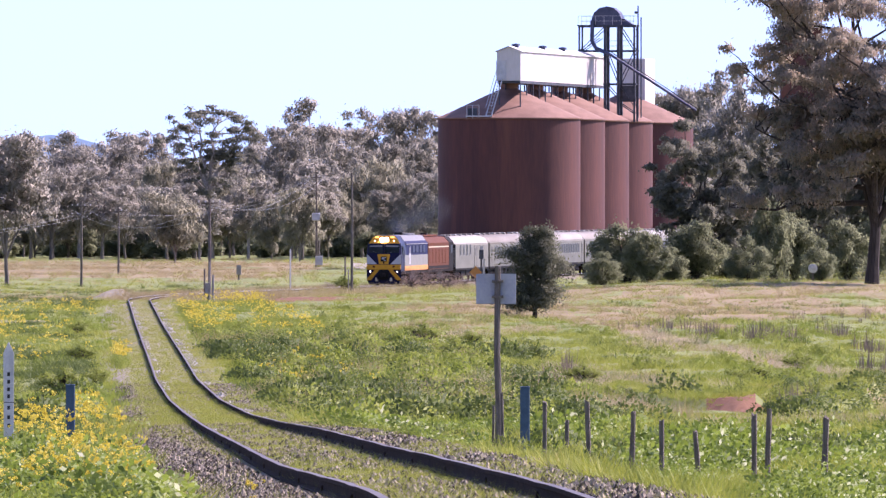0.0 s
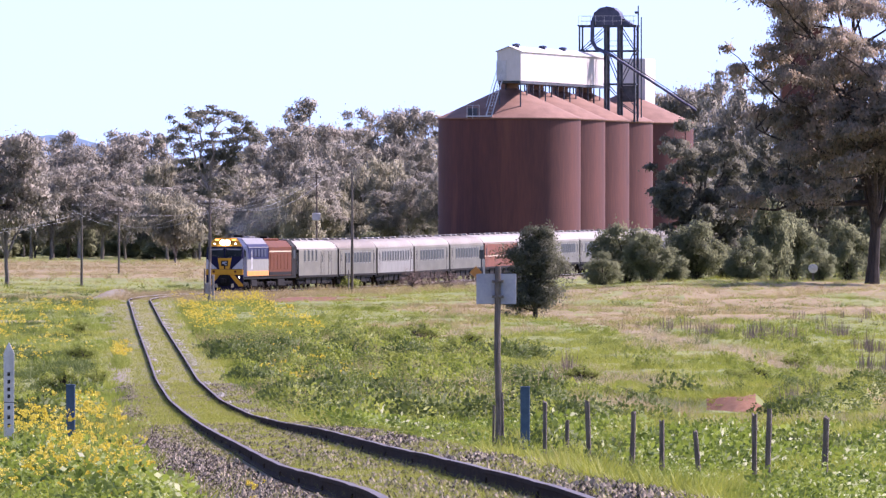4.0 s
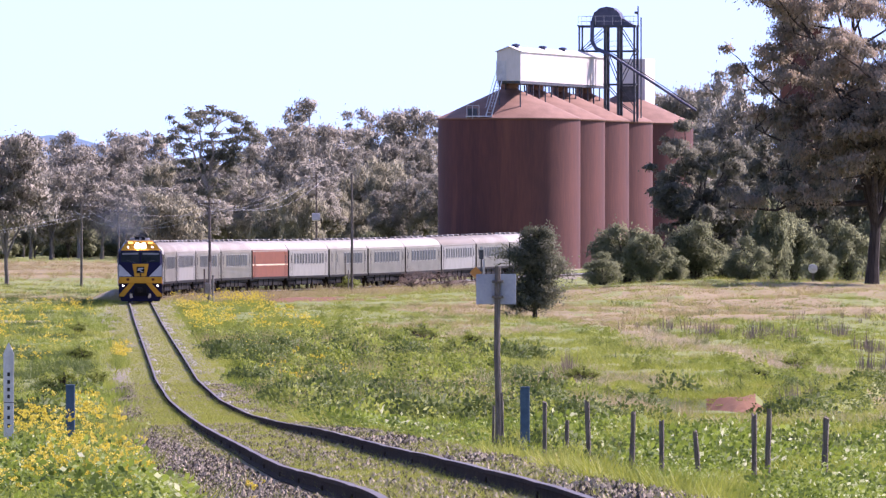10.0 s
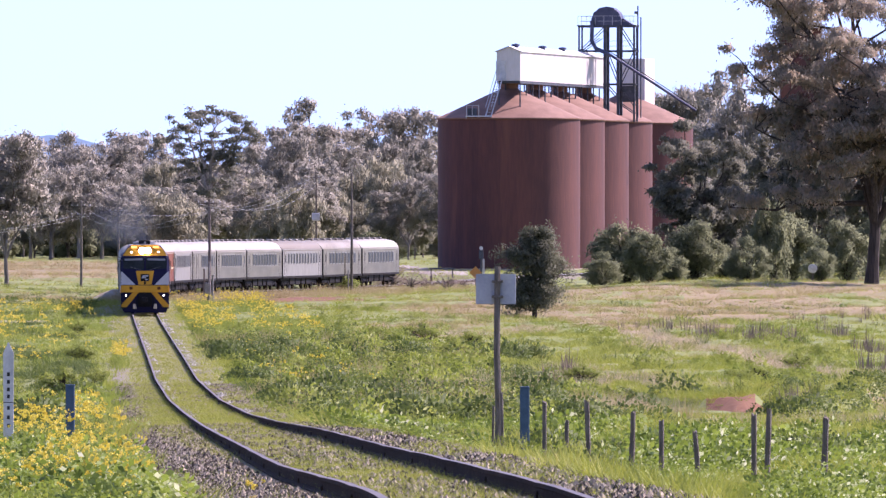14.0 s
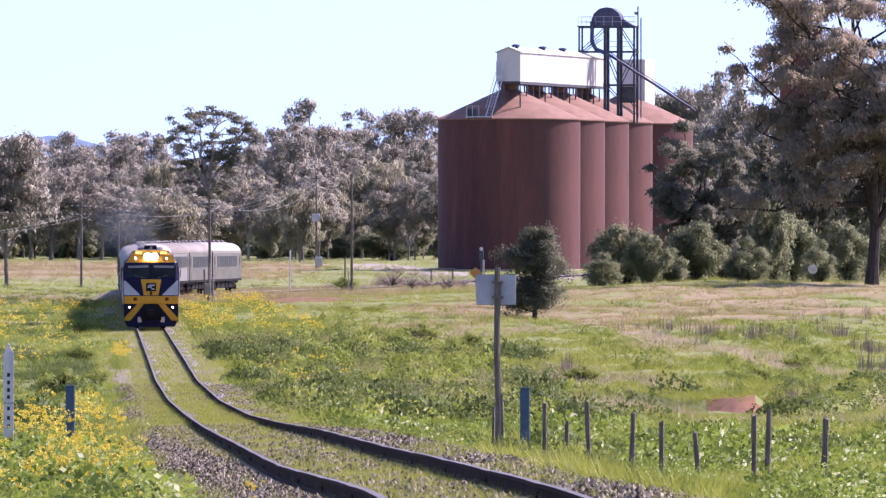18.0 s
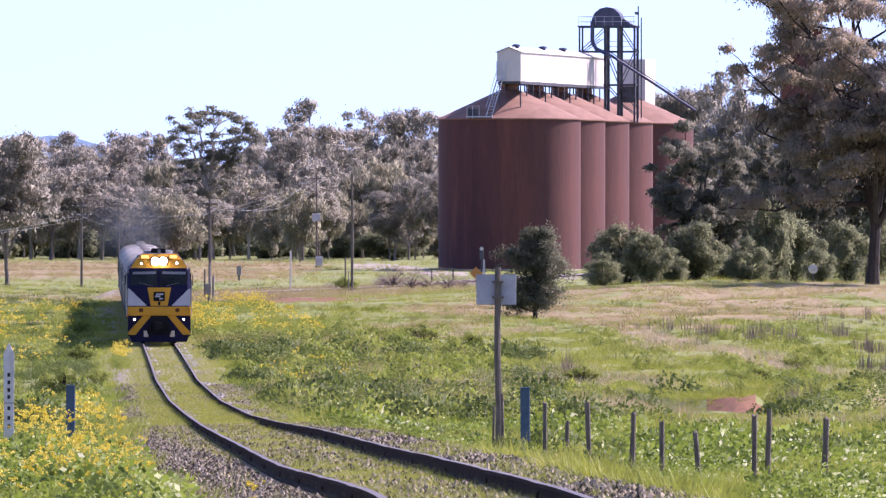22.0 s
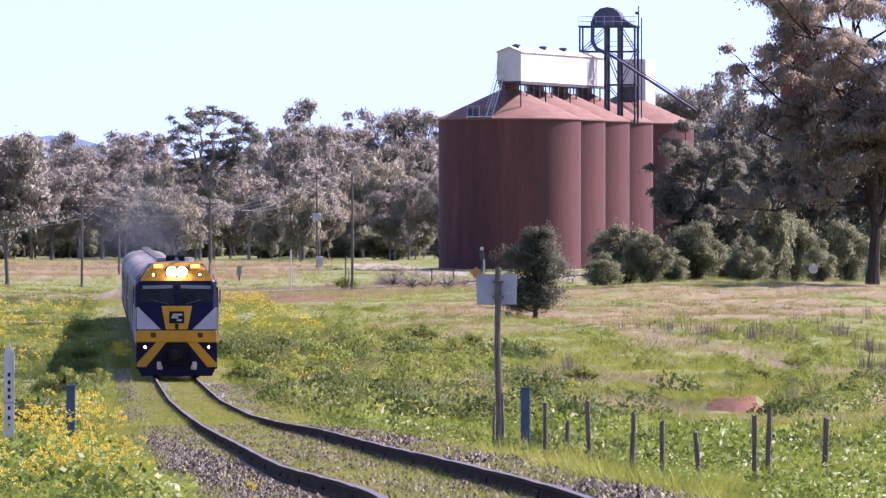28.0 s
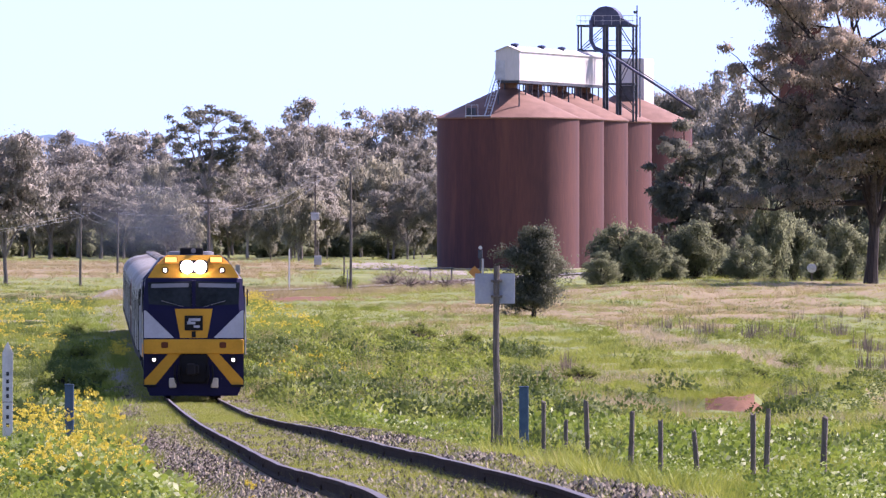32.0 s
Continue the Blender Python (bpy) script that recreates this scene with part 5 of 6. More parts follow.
def build_trees():
    GUM_LABEL = "grey-green gum tree with an open ragged crown"
    specs = {0: (11, 17, 6.6, 0.36, 7, M_BARK, M_HAZELEAF), 1: (12, 15, 7.0, 0.3, 8, M_BARK, M_HAZELEAF), 2: (13, 16, 6.4, 0.34, 7, M_PALEBARK, M_HAZELEAF), 3: (14, 16, 6.8, 0.3, 8, M_BARK, M_HAZELEAF)}
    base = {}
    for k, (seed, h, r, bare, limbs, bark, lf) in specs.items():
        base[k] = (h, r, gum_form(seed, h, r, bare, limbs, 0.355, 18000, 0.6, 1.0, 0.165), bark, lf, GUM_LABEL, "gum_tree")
    # darker leaf stands for this crown's backlit shade against the sky
    base[4] = (18.8, 6.2, gum_form(25, 18.8, 6.2, 0.44, 7, 0.27, 17000, 0.6, 0.75, 0.13), M_PALEBARK, M_LEAFOLIVE, "tall open gum tree with a forked pale trunk", "gum_tree")
    base[5] = (8.5, 3.8, gum_form(31, 8.5, 4.2, 0.18, 9, 0.3, 14000, 1.1, 1.2, 0.22), M_BARK, M_LEAFPALE, "rounded pale olive wattle", "wattle_tree")
    base[6] = (8.5, 3.6, gum_form(37, 8.5, 4.0, 0.2, 8, 0.3, 14000, 1.1, 1.15, 0.22), M_BARK, M_LEAFPALE, "rounded pale olive wattle", "wattle_tree")
    base[7] = (24.5, 9.4, gum_form(52, 24.5, 11.0, 0.28, 15, 0.21, 190000, 1.0, 0.85, 0.10, ((180, 6.0, 10.5, -0.6), (172, 8.5, 9.5, 3.0), (190, 10.5, 10.0, 5.0), (165, 7.0, 6.5, 1.5))), M_DARKBARK, M_LEAFBRONZE, "large old gum with bronze-green drooping foliage", "gum_tree")
    base[8] = (4.6, 2.8, bush_form(61, 4.6, 2.8, 0.17, 17000), M_DARKBARK, M_LEAFBUSH, "dense grey-green bush below the gums", "bush")
    base[9] = (4.6, 2.8, bush_form(67, 4.6, 2.8, 0.17, 17000), M_DARKBARK, M_LEAFBUSH, "dense grey-green bush below the gums", "bush")
    base[10] = (13.5, 4.6, gum_form(71, 13.5, 4.6, 0.2, 12, 0.2, 70000, 0.8, 0.95, 0.14), M_DARKBARK, M_LEAFOLIVE, "dark gum tree beside the paddock", "gum_tree")
    base[11] = (3.4, 3.2, bush_form(63, 3.4, 3.2, 0.36, 6000), M_DARKBARK, M_LEAFBUSH, "low grey scrub at the foot of the woods", "bush")
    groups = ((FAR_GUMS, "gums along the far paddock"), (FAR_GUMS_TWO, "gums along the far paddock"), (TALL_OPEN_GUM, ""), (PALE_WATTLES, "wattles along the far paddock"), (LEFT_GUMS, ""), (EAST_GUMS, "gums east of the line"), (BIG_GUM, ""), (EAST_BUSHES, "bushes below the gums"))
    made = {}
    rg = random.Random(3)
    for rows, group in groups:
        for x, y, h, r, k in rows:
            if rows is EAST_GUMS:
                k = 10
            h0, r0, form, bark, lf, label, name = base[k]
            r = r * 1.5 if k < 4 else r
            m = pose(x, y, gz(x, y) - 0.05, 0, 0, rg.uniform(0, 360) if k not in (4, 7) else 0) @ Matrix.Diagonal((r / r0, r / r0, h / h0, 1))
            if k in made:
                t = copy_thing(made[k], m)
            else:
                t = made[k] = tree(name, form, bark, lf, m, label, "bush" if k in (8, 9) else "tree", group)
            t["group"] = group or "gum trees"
    # leafless brown shrubs between the line and the silos
    brown = bush_form(95, 2.6, 2.6, 0.10, 3000)
    rg = random.Random(33)
    first = None
    for x, y, h, r in ((-4.4, 1096, 1.9, 1.9), (-2.8, 1094, 2.2, 2.0), (-1.2, 1098, 2.3, 2.2), (0.3, 1096, 2.1, 2.0), (1.6, 1100, 1.7, 1.9), (-5.0, 1100, 1.5, 1.8), (-9.6, 1075, 0.9, 1.5), (3.4, 1105, 1.3, 1.6), (-0.6, 420, 0.9, 0.9), (-2.6, 300, 0.5, 0.7), (-1.2, 452, 0.7, 0.9)):
        m = pose(x, y, gz(x, y) - 0.03, 0, 0, rg.uniform(0, 360)) @ Matrix.Diagonal((r / 2.6, r / 2.6, h / 2.6, 1))
        if first is None:
            first = tree("dry_shrub", brown, M_DARKBARK, M_TWIG, m, "low leafless brown shrub in the grass", "shrub", "brown shrubs beside the line")
        else:
            copy_thing(first, m)
    # knee-high to waist-high leafy weeds that stand out singly
    leafy_bush = bush_form(104, 1.2, 0.9, 0.085, 2600)
    rg = random.Random(35)
    first = None
    spots = [(-13.5, 450, 1.2, 0.95), (-12.6, 462, 0.9, 0.7), (-6.0, 500, 0.8, 0.9), (-7.2, 470, 0.7, 0.7), (-1.0, 640, 1.2, 1.4), (-2.4, 632, 0.9, 1.1), (1.2, 610, 1.0, 1.2), (-4.0, 590, 0.9, 1.1), (-2.2, 520, 0.8, 0.9), (0.6, 560, 0.9, 1.0), (-4.6, 420, 0.7, 0.8), (-3.0, 395, 0.7, 0.7),
             (8.5, 520, 0.8, 1.0), (11.5, 470, 0.8, 1.1), (14.0, 500, 0.9, 1.0), (5.0, 455, 0.8, 0.8), (-16.0, 560, 0.9, 0.8), (-8.2, 1062, 1.4, 1.2), (-19.8, 690, 0.9, 0.9)]
    for x, y, h, r in spots:
        h, r = h * 0.95, r * 0.95
        m = pose(x, y, gz(x, y) - 0.05, 0, 0, rg.uniform(0, 360)) @ Matrix.Diagonal((r / 0.9, r / 0.9, h / 1.2, 1))
        if first is None:
            first = tree("weed_bush", leafy_bush, M_DARKBARK, M_HUMMOCK, m, "leafy dark green weed standing above the grass", "weed", "large weeds beside the line")
        else:
            copy_thing(first, m)
    # scrub and saplings that close the foot of the far woods
    rg = random.Random(21)
    for i in range(96):
        y = rg.uniform(1570, 1780)
        x = y * (rg.uniform(-0.0385, 0.0) if i < 80 else rg.uniform(0.014, 0.036))
        k = rg.choice((0, 1, 2, 3, 0, 1, 3, 5, 6, 8))
        h0, r0 = base[k][:2]
        h, r = (rg.uniform(8.0, 12.0), rg.uniform(3.8, 6.0)) if k < 4 else (rg.uniform(4.5, 8.0), rg.uniform(2.8, 4.2)) if k < 8 else (rg.uniform(2.4, 4.0), rg.uniform(2.6, 4.2))
        t = copy_thing(made[k], pose(x, y, gz(x, y) - 0.1, 0, 0, rg.uniform(0, 360)) @ Matrix.Diagonal((r / r0, r / r0, h / h0, 1)))
        t["label"], t["group"] = ("grey scrub at the foot of the woods" if k in (8, 9) else "pale sapling wattle in the woods" if k > 3 else "young grey gum at the edge of the woods"), "scrub along the far paddock"
    for i in range(64):
        y = rg.uniform(1640, 1760)
        x = y * (-0.0395 + 0.0405 * (i + rg.random()) / 64)
        h, r = rg.uniform(2.4, 4.6), rg.uniform(2.2, 3.6)
        m = pose(x, y, gz(x, y) - 0.1, 0, 0, rg.uniform(0, 360)) @ Matrix.Diagonal((r / 3.2, r / 3.2, h / 3.4, 1))
        if 11 not in made:
            made[11] = tree("bush", base[11][2], base[11][3], base[11][4], m, base[11][5], "bush", "scrub along the far paddock")
        else:
            copy_thing(made[11], m)
    # unbroken woods further off
    rng = np.random.default_rng(8)
    ends = []
    for i in range(420):
        y = rng.uniform(1950, 2250)
        x = y * rng.uniform(-0.06, 0.06)
        if 0.0 < x / y < 0.012:
            continue
        h = 9 + 7 * vnoise(x / 9, y / 80, 17)
        for q in range(5):
            ends.append((Vector((x + rng.uniform(-2.5, 2.5), y + rng.uniform(-2, 2), gz(x, y) + float(h) * (0.15 + 0.2 * q))), rng.uniform(1.5, 2.6)))
    v, f, nrm = leaves(88, ends, 150000, 0.5, 0.4)
    tagged(new("far_woods", big_mesh("far_woods", v, f, M_HAZELEAF, normals=nrm)), "unbroken grey-green woods beyond the paddock", "woods", kind="stuff")
    # lone cypress-pine in the paddock
    rg = random.Random(9)
    wood, ends = Shape().tube([(0, 0, -0.3), (0.05, 0, 0.9), (0, 0.05, 2.6), (0, 0, 5.2)], [0.17, 0.13, 0.09, 0.02], 8), []
    for i in range(120):
        z = rg.uniform(0.85, 5.45)
        rr = 2.05 * math.sqrt(max(0.03, 1 - ((z - 2.4) / 3.25) ** 2)) * rg.uniform(0.72, 1.16)
        a = rg.uniform(0, 6.28)
        u = rg.random() ** 0.5
        e = Vector((math.cos(a) * rr * u * 0.85, math.sin(a) * rr * u * 0.85, z))
        wood.tube([(0, 0, max(0.5, z - 0.5)), e], [0.04, 0.012], 4)
        ends.append((e, 0.3 + 0.34 * rr * rg.random()))
    x, y = 5.55, 770.0
    tree("cypress_pine", (wood, leaves(77, ends, 30000, 0.13, -0.35, 1.2)), M_DARKBARK, M_LEAFDARK, pose(x, y, gz(x, y)), "small dark cypress pine alone in the paddock", "tree")


build_trees()

# ---- blue range beyond, self-lit for haze ----
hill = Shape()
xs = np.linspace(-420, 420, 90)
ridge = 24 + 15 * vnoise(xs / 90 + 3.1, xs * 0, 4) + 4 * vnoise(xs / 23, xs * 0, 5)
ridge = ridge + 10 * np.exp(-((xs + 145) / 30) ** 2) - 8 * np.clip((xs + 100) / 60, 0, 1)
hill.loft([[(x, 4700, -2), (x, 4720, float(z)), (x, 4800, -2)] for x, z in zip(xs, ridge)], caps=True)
solid("backdrop_hills", hill, G_HILL, "distant wooded range, self-lit in haze blue", "hills", kind="structure", smooth=True)


# ---- posts, poles and signs ----
def stake(name, x, y, h, w, mat, label, category="post", group="", lean=(0, 0), tall=None, round_top=False):
    """A split timber post, uneven along its length."""
    rg = random.Random(int(abs(x) * 1000 + y))
    n = 7
    secs = []
    for i in range(6):
        u = i / 5
        z = -0.4 + (h + 0.4) * u
        k = w / 2 * (1 + rg.uniform(-0.1, 0.1)) * (1 - 0.12 * u)
        secs.append([(lean[0] * max(z, 0) + k * math.cos(2 * math.pi * j / n) * (1 + rg.uniform(-0.1, 0.1)), lean[1] * max(z, 0) + k * math.sin(2 * math.pi * j / n), z + (rg.uniform(-0.03, 0.03) if i == 5 else 0)) for j in range(n)])
    return solid(name, Shape().loft(secs), mat, label, category, group, m=pose(x, y, gz(x, y)), smooth=True)


def build_posts():
    # old fence beside the line: x, y, height, lean
    rows = [(1.48, 185, 0.9, 0), (1.85, 190, 0.55, 0.01), (1.98, 172, 0.99, -0.03), (2.45, 165, 0.82, 0.03), (2.79, 162, 0.81, 0), (3.19, 158, 0.67, -0.08), (3.8, 155, 0.86, 0), (4.01, 157, 0.89, 0.03), (4.2, 140, 0.9, 0.03), (0.77, 197, 0.81, 0.02), (0.92, 195, 0.98, -0.02)]
    for x, y, h, ln in rows:
        stake("fence_post", x, y, h, 0.076 if y < 193 else 0.05, M_WOOD, "old split timber fence post, grey and leaning" if abs(ln) > 0.02 else "old split timber fence post, weathered grey", "fence post", "old fence beside the line", (ln, 0))
    for x, y, h, label in ((1.29, 200, 1.08, "faded blue-painted timber post in the weeds"), (-6.2, 211, 1.12, "faded blue-painted post among yellow flowers")):
        b = thing("blue_post", pose(x, y, gz(x, y)), label, "post", "blue posts beside the line")
        part("post", Shape().box(-0.075, 0.075, -0.06, 0.06, -0.4, h, 0.012), M_BLUEPOST, b)
        part("post_cap", Shape().box(-0.08, 0.08, -0.065, 0.065, h - 0.01, h + 0.02, 0.008), M_BLUEPOST, b)
    # sign seen from behind on a tall bush pole
    x, y = 0.86, 200
    s = thing("line_sign", pose(x, y, gz(x, y)), "grey metal sign, seen from behind, on a rough timber pole", "sign")
    part("pole", Shape().tube([(0.0, 0, -0.4), (0.02, 0, 0.7), (-0.01, 0, 1.6), (0.0, 0, 2.98)], [0.058, 0.055, 0.052, 0.047], 9), M_WOOD, s, smooth=True)
    part("brace_stake", Shape().tube([(0.06, 0.05, -0.3), (0.065, 0.05, 0.85)], [0.035, 0.03], 7), M_PALEWOOD, s)
    pl = part("plate", Shape().box(-0.34, 0.29, 0.06, 0.075, 2.38, 2.86, 0.006), M_SIGNBACK, s, "dull aluminium plate")
    for z in (2.5, 2.74):
        part("clamp", Shape().box(-0.09, 0.09, -0.06, 0.062, z - 0.02, z + 0.02, 0.005), M_WOOD, pl)
    # kilometre post: white board with a pointed top, its figures as bars
    x, y = -6.85, 200
    k = thing("kilometre_post", pose(x, y, gz(x, y)), "white pointed kilometre post with worn black figures", "post")
    part("board", Shape().plate([(-0.075, 0, -0.3), (0.075, 0, -0.3), (0.085, 0, 1.60), (0.0, 0, 1.78), (-0.085, 0, 1.60)], 0.05), M_WHITEPOST, k)
    for i, z in enumerate((1.27, 1.15, 1.03, 0.92, 0.74, 0.59, 0.46)):
        part("figure_bar", Shape().box(-0.022, 0.022, -0.006, 0.01, z - 0.03, z + 0.03, 0), M_BLACK, k)
    part("crack", Shape().box(-0.08, 0.08, -0.005, 0.01, 0.82, 0.83), M_BLACK, k)
    part("foot", Shape().box(-0.085, 0.085, -0.012, 0.06, -0.3, 0.14), M_BLACK, k, "blackened foot")


def power_pole(x, y, h, label, arms=1, box=False, pale=False):
    p = thing("power_pole", pose(x, y, gz(x, y)), label, "power pole", "line of poles")
    part("pole", Shape().tube([(0, 0, -0.6), (0.03, 0, h * 0.5), (0, 0, h)], [0.12, 0.105, 0.085], 10), M_WOOD, p, smooth=True)
    for k in range(arms):
        z = h - 0.35 - 0.75 * k
        part("crossarm", Shape().box(-0.6, 0.6, -0.17, -0.07, z - 0.05, z + 0.05, 0.01), M_WOOD, p)
        for xx in (-0.8, -0.3, 0.3, 0.8):
            part("insulator", Shape().lathe([(0.0, z + 0.06), (0.05, z + 0.06), (0.06, z + 0.12), (0.03, z + 0.2), (0.0, z + 0.2)], 8, (xx, -0.12)), M_WHITEPOST, p)
    if box:
        part("transformer", Shape().box(-0.45, 0.45, -0.62, -0.16, h * 0.50, h * 0.50 + 0.85, 0.08), M_STEELL, p, "grey pole transformer")
        part("meter_box", Shape().box(-0.1, 0.7, -0.35, -0.1, 0.2, 1.2, 0.05), M_STEELL, p)
    return p


def build_poles():
    power_pole(-7.62, 1058, 9.9, "tall bare weathered power pole", 0)
    power_pole(-13.7, 1370, 10.0, "power pole carrying a transformer", 1, True)
    power_pole(-31.8, 1115, 7.4, "telegraph pole with two crossarms", 2)
    power_pole(-32.5, 1270, 6.8, "slim telegraph pole with one crossarm", 1)
    power_pole(-17.5, 950, 7.6, "telegraph pole by the crossing", 1)
    # sagging wires between the poles
    rg = random.Random(4)
    spans = [((-17.5, 950, 7.0), (-31.8, 1115, 6.7)), ((-31.8, 1115, 6.7), (-52, 1240, 7.0)), ((-13.7, 1370, 9.5), (-32.5, 1270, 6.3)), ((-13.7, 1370, 9.5), (-17.5, 950, 7.2)), ((-31.8, 1115, 6.2), (-60, 1000, 5.5))]
    for (x0, y0, h0), (x1, y1, h1) in spans:
        z0, z1 = gz(x0, y0) + h0, gz(x1, y1) + h1
        for off in (-0.7, 0.7):
            pts = [(x0 + off + (x1 - x0) * u, y0 + (y1 - y0) * u, z0 + (z1 - z0) * u - 1.6 * 4 * u * (1 - u)) for u in np.linspace(0, 1, 13)]
            solid("overhead_wire", Shape().tube(pts, 0.010, 4), M_STEELL, "thin sagging overhead wire", "wire", "overhead wires")
    # white and grey marker posts round the crossing
    for x, y, h, w, mat, label in ((-12.65, 1050, 3.4, 0.13, M_WHITEPOST, "peeling white crossing post"), (-16.9, 918, 2.9, 0.13, M_PALEWOOD, "grey timber post by the line"), (-16.6, 915, 2.0, 0.2, M_PALEWOOD, "stumpy grey timber post"),
                                   (-17.4, 925, 2.4, 0.14, M_WOOD, "dark timber post by the line"), (-8.2, 1062, 2.8, 0.16, M_WOOD, "short dark post by the pole"), (-7.9, 1060, 1.7, 0.12, M_PALEWOOD, "short grey post by the pole")):
        stake("marker_post", x, y, h, w, mat, label, "post", "posts round the crossing")
    for x, y in ((-17.0, 917), (-19.0, 1180)):
        b = thing("relay_box", pose(x, y, gz(x, y)), "small grey trackside equipment box", "cabinet")
        part("case", Shape().box(-0.22, 0.22, -0.2, 0.2, 0.5, 1.4, 0.03), M_PALEWOOD, b)
        part("stand", Shape().box(-0.06, 0.06, -0.06, 0.06, -0.3, 0.5), M_STEEL, b)
    # signal mast and buffer rail by the silos
    x, y = 3.35, 1110
    g = thing("signal_mast", pose(x, y, gz(x, y)), "small white-headed signal mast beside the siding", "signal")
    part("mast", Shape().tube([(0, 0, -0.3), (0, 0, 3.2)], 0.07, 8), M_STEEL, g)
    part("head", Shape().box(-0.2, 0.2, -0.12, 0.12, 2.5, 3.3, 0.05), M_STEEL, g)
    part("ladder", Shape().box(0.12, 0.3, -0.04, 0.04, 0.3, 2.5), M_STEELL, g)
    part("lamp_hood", Shape().tube([(0, -0.2, 3.45), (0, 0.1, 3.45)], 0.17, 12), M_WHITEPOST, g)
    w = thing("warning_sign", pose(2.85, 1108, gz(2.85, 1108)), "orange diamond warning sign on a thin post", "sign")
    part("post", Shape().tube([(0, 0, -0.3), (0, 0, 1.5)], 0.04, 7), M_STEEL, w)
    part("panel", Shape().plate([(0, -0.05, 0.75), (0.55, -0.05, 1.3), (0, -0.05, 1.85), (-0.55, -0.05, 1.3)], 0.02), M_ORANGE, w)
    t = thing("loading_bench", pose(-0.1, 1180, gz(-0.1, 1180)), "low dark steel frame beside the silo", "frame")
    for dx in (-1, 1):
        part("leg", Shape().box(dx - 0.06, dx + 0.06, -0.3, 0.3, -0.2, 1.0), M_STEEL, t)
    part("top", Shape().box(-1.2, 1.2, -0.4, 0.4, 1.0, 1.15, 0.02), M_STEEL, t)
    # white drum on a post in the far paddock
    x, y = 29.0, 995
    d = thing("white_drum", pose(x, y, gz(x, y)), "white drum mailbox on a short post", "drum")
    part("post", Shape().box(-0.06, 0.06, -0.06, 0.06, -0.3, 0.75), M_WOOD, d)
    part("drum", Shape().tube([(-0.0, -0.45, 1.05), (0.0, -0.42, 1.05), (0, 0.42, 1.05), (0, 0.45, 1.05)], [0.3, 0.36, 0.36, 0.3], 18), M_WHITEPOST, d, smooth=True)


build_posts()
build_poles()


# ---- grass, weeds and flowers ----
def blades(rng, n, h, spread, width, lean=0.5):
    """A tuft of n blades as triangles."""
    a = rng.uniform(0, 6.28, n)
    r = spread * rng.random(n) ** 0.6
    p = np.stack([r * np.cos(a), r * np.sin(a), np.zeros(n)], -1)
    out = rng.normal(0, lean, (n, 2)) * h + p[:, :2] * 0.6
    hh = h * rng.uniform(0.5, 1.1, n)
    tip = p + np.stack([out[:, 0], out[:, 1], hh], -1)
    b = rng.uniform(0, 3.14, n)
    side = np.stack([np.cos(b), np.sin(b), np.zeros(n)], -1) * width * rng.uniform(0.6, 1.3, n)[:, None]
    v = np.stack([p - side, p + side, tip], 1).reshape(-1, 3)
    return v, np.arange(3 * n).reshape(-1, 3)


def rounded(v, n, centre):
    """Face every leaf outwards and let it shade as part of its clump."""
    q = v.reshape(n, 4, 3)
    out = q.mean(axis=1) - np.asarray(centre)
    out /= np.linalg.norm(out, axis=1)[:, None] + 1e-6
    own = np.cross(q[:, 1] - q[:, 0], q[:, 2] - q[:, 0])
    own /= np.linalg.norm(own, axis=1)[:, None] + 1e-9
    turn = np.sum(own * out, axis=1) < 0
    q[turn] = q[turn][:, ::-1]
    own[turn] *= -1
    nrm = 0.68 * out + 0.32 * own
    nrm /= np.linalg.norm(nrm, axis=1)[:, None]
    return q.reshape(-1, 3), np.arange(4 * n).reshape(-1, 4), np.repeat(nrm, 4, axis=0)


def weed(rng, n, h, spread, leaf):
    """A broad-leaved plant: leaves as quads round short stems."""
    a = rng.uniform(0, 6.28, n)
    r = spread * rng.random(n) ** 0.5
    z = h * rng.random(n) ** 0.8 * (1.05 - 0.5 * r / spread)
    p = np.stack([r * np.cos(a), r * np.sin(a), z], -1)
    d = np.stack([np.cos(a) + rng.normal(0, 0.5, n), np.sin(a) + rng.normal(0, 0.5, n), rng.normal(0.25, 0.5, n)], -1)
    d /= np.linalg.norm(d, axis=1)[:, None]
    s = np.cross(d, rng.normal(size=(n, 3)))
    s /= np.linalg.norm(s, axis=1)[:, None]
    l = leaf * rng.uniform(0.6, 1.3, n)[:, None]
    v = np.stack([p, p + d * l * 0.5 + s * l * 0.3, p + d * l, p + d * l * 0.5 - s * l * 0.3], 1).reshape(-1, 3)
    return rounded(v, n, (0, 0, 0))


def dome(rng, n, h, spread, leaf):
    """A rounded, closed clump: leaves over an uneven dome, thinner inside."""
    d = rng.normal(size=(n, 3))
    d[:, 2] = np.abs(d[:, 2])
    d /= np.linalg.norm(d, axis=1)[:, None]
    lump = 0.62 + 0.55 * vnoise(d[:, 0] * 2.3 + rng.uniform(0, 40), d[:, 1] * 2.3 + d[:, 2] * 1.9, 5)
    p = d * (lump * rng.random(n) ** 0.15)[:, None] * np.array([spread, spread, h])
    d = d + rng.normal(0, 0.7, (n, 3))
    d /= np.linalg.norm(d, axis=1)[:, None]
    s = np.cross(d, rng.normal(size=(n, 3)))
    s /= np.linalg.norm(s, axis=1)[:, None]
    l = leaf * rng.uniform(0.6, 1.35, n)[:, None]
    v = np.stack([p, p + d * l * 0.5 + s * l * 0.32, p + d * l, p + d * l * 0.5 - s * l * 0.32], 1).reshape(-1, 3)
    return rounded(v, n, (0, 0, 0))


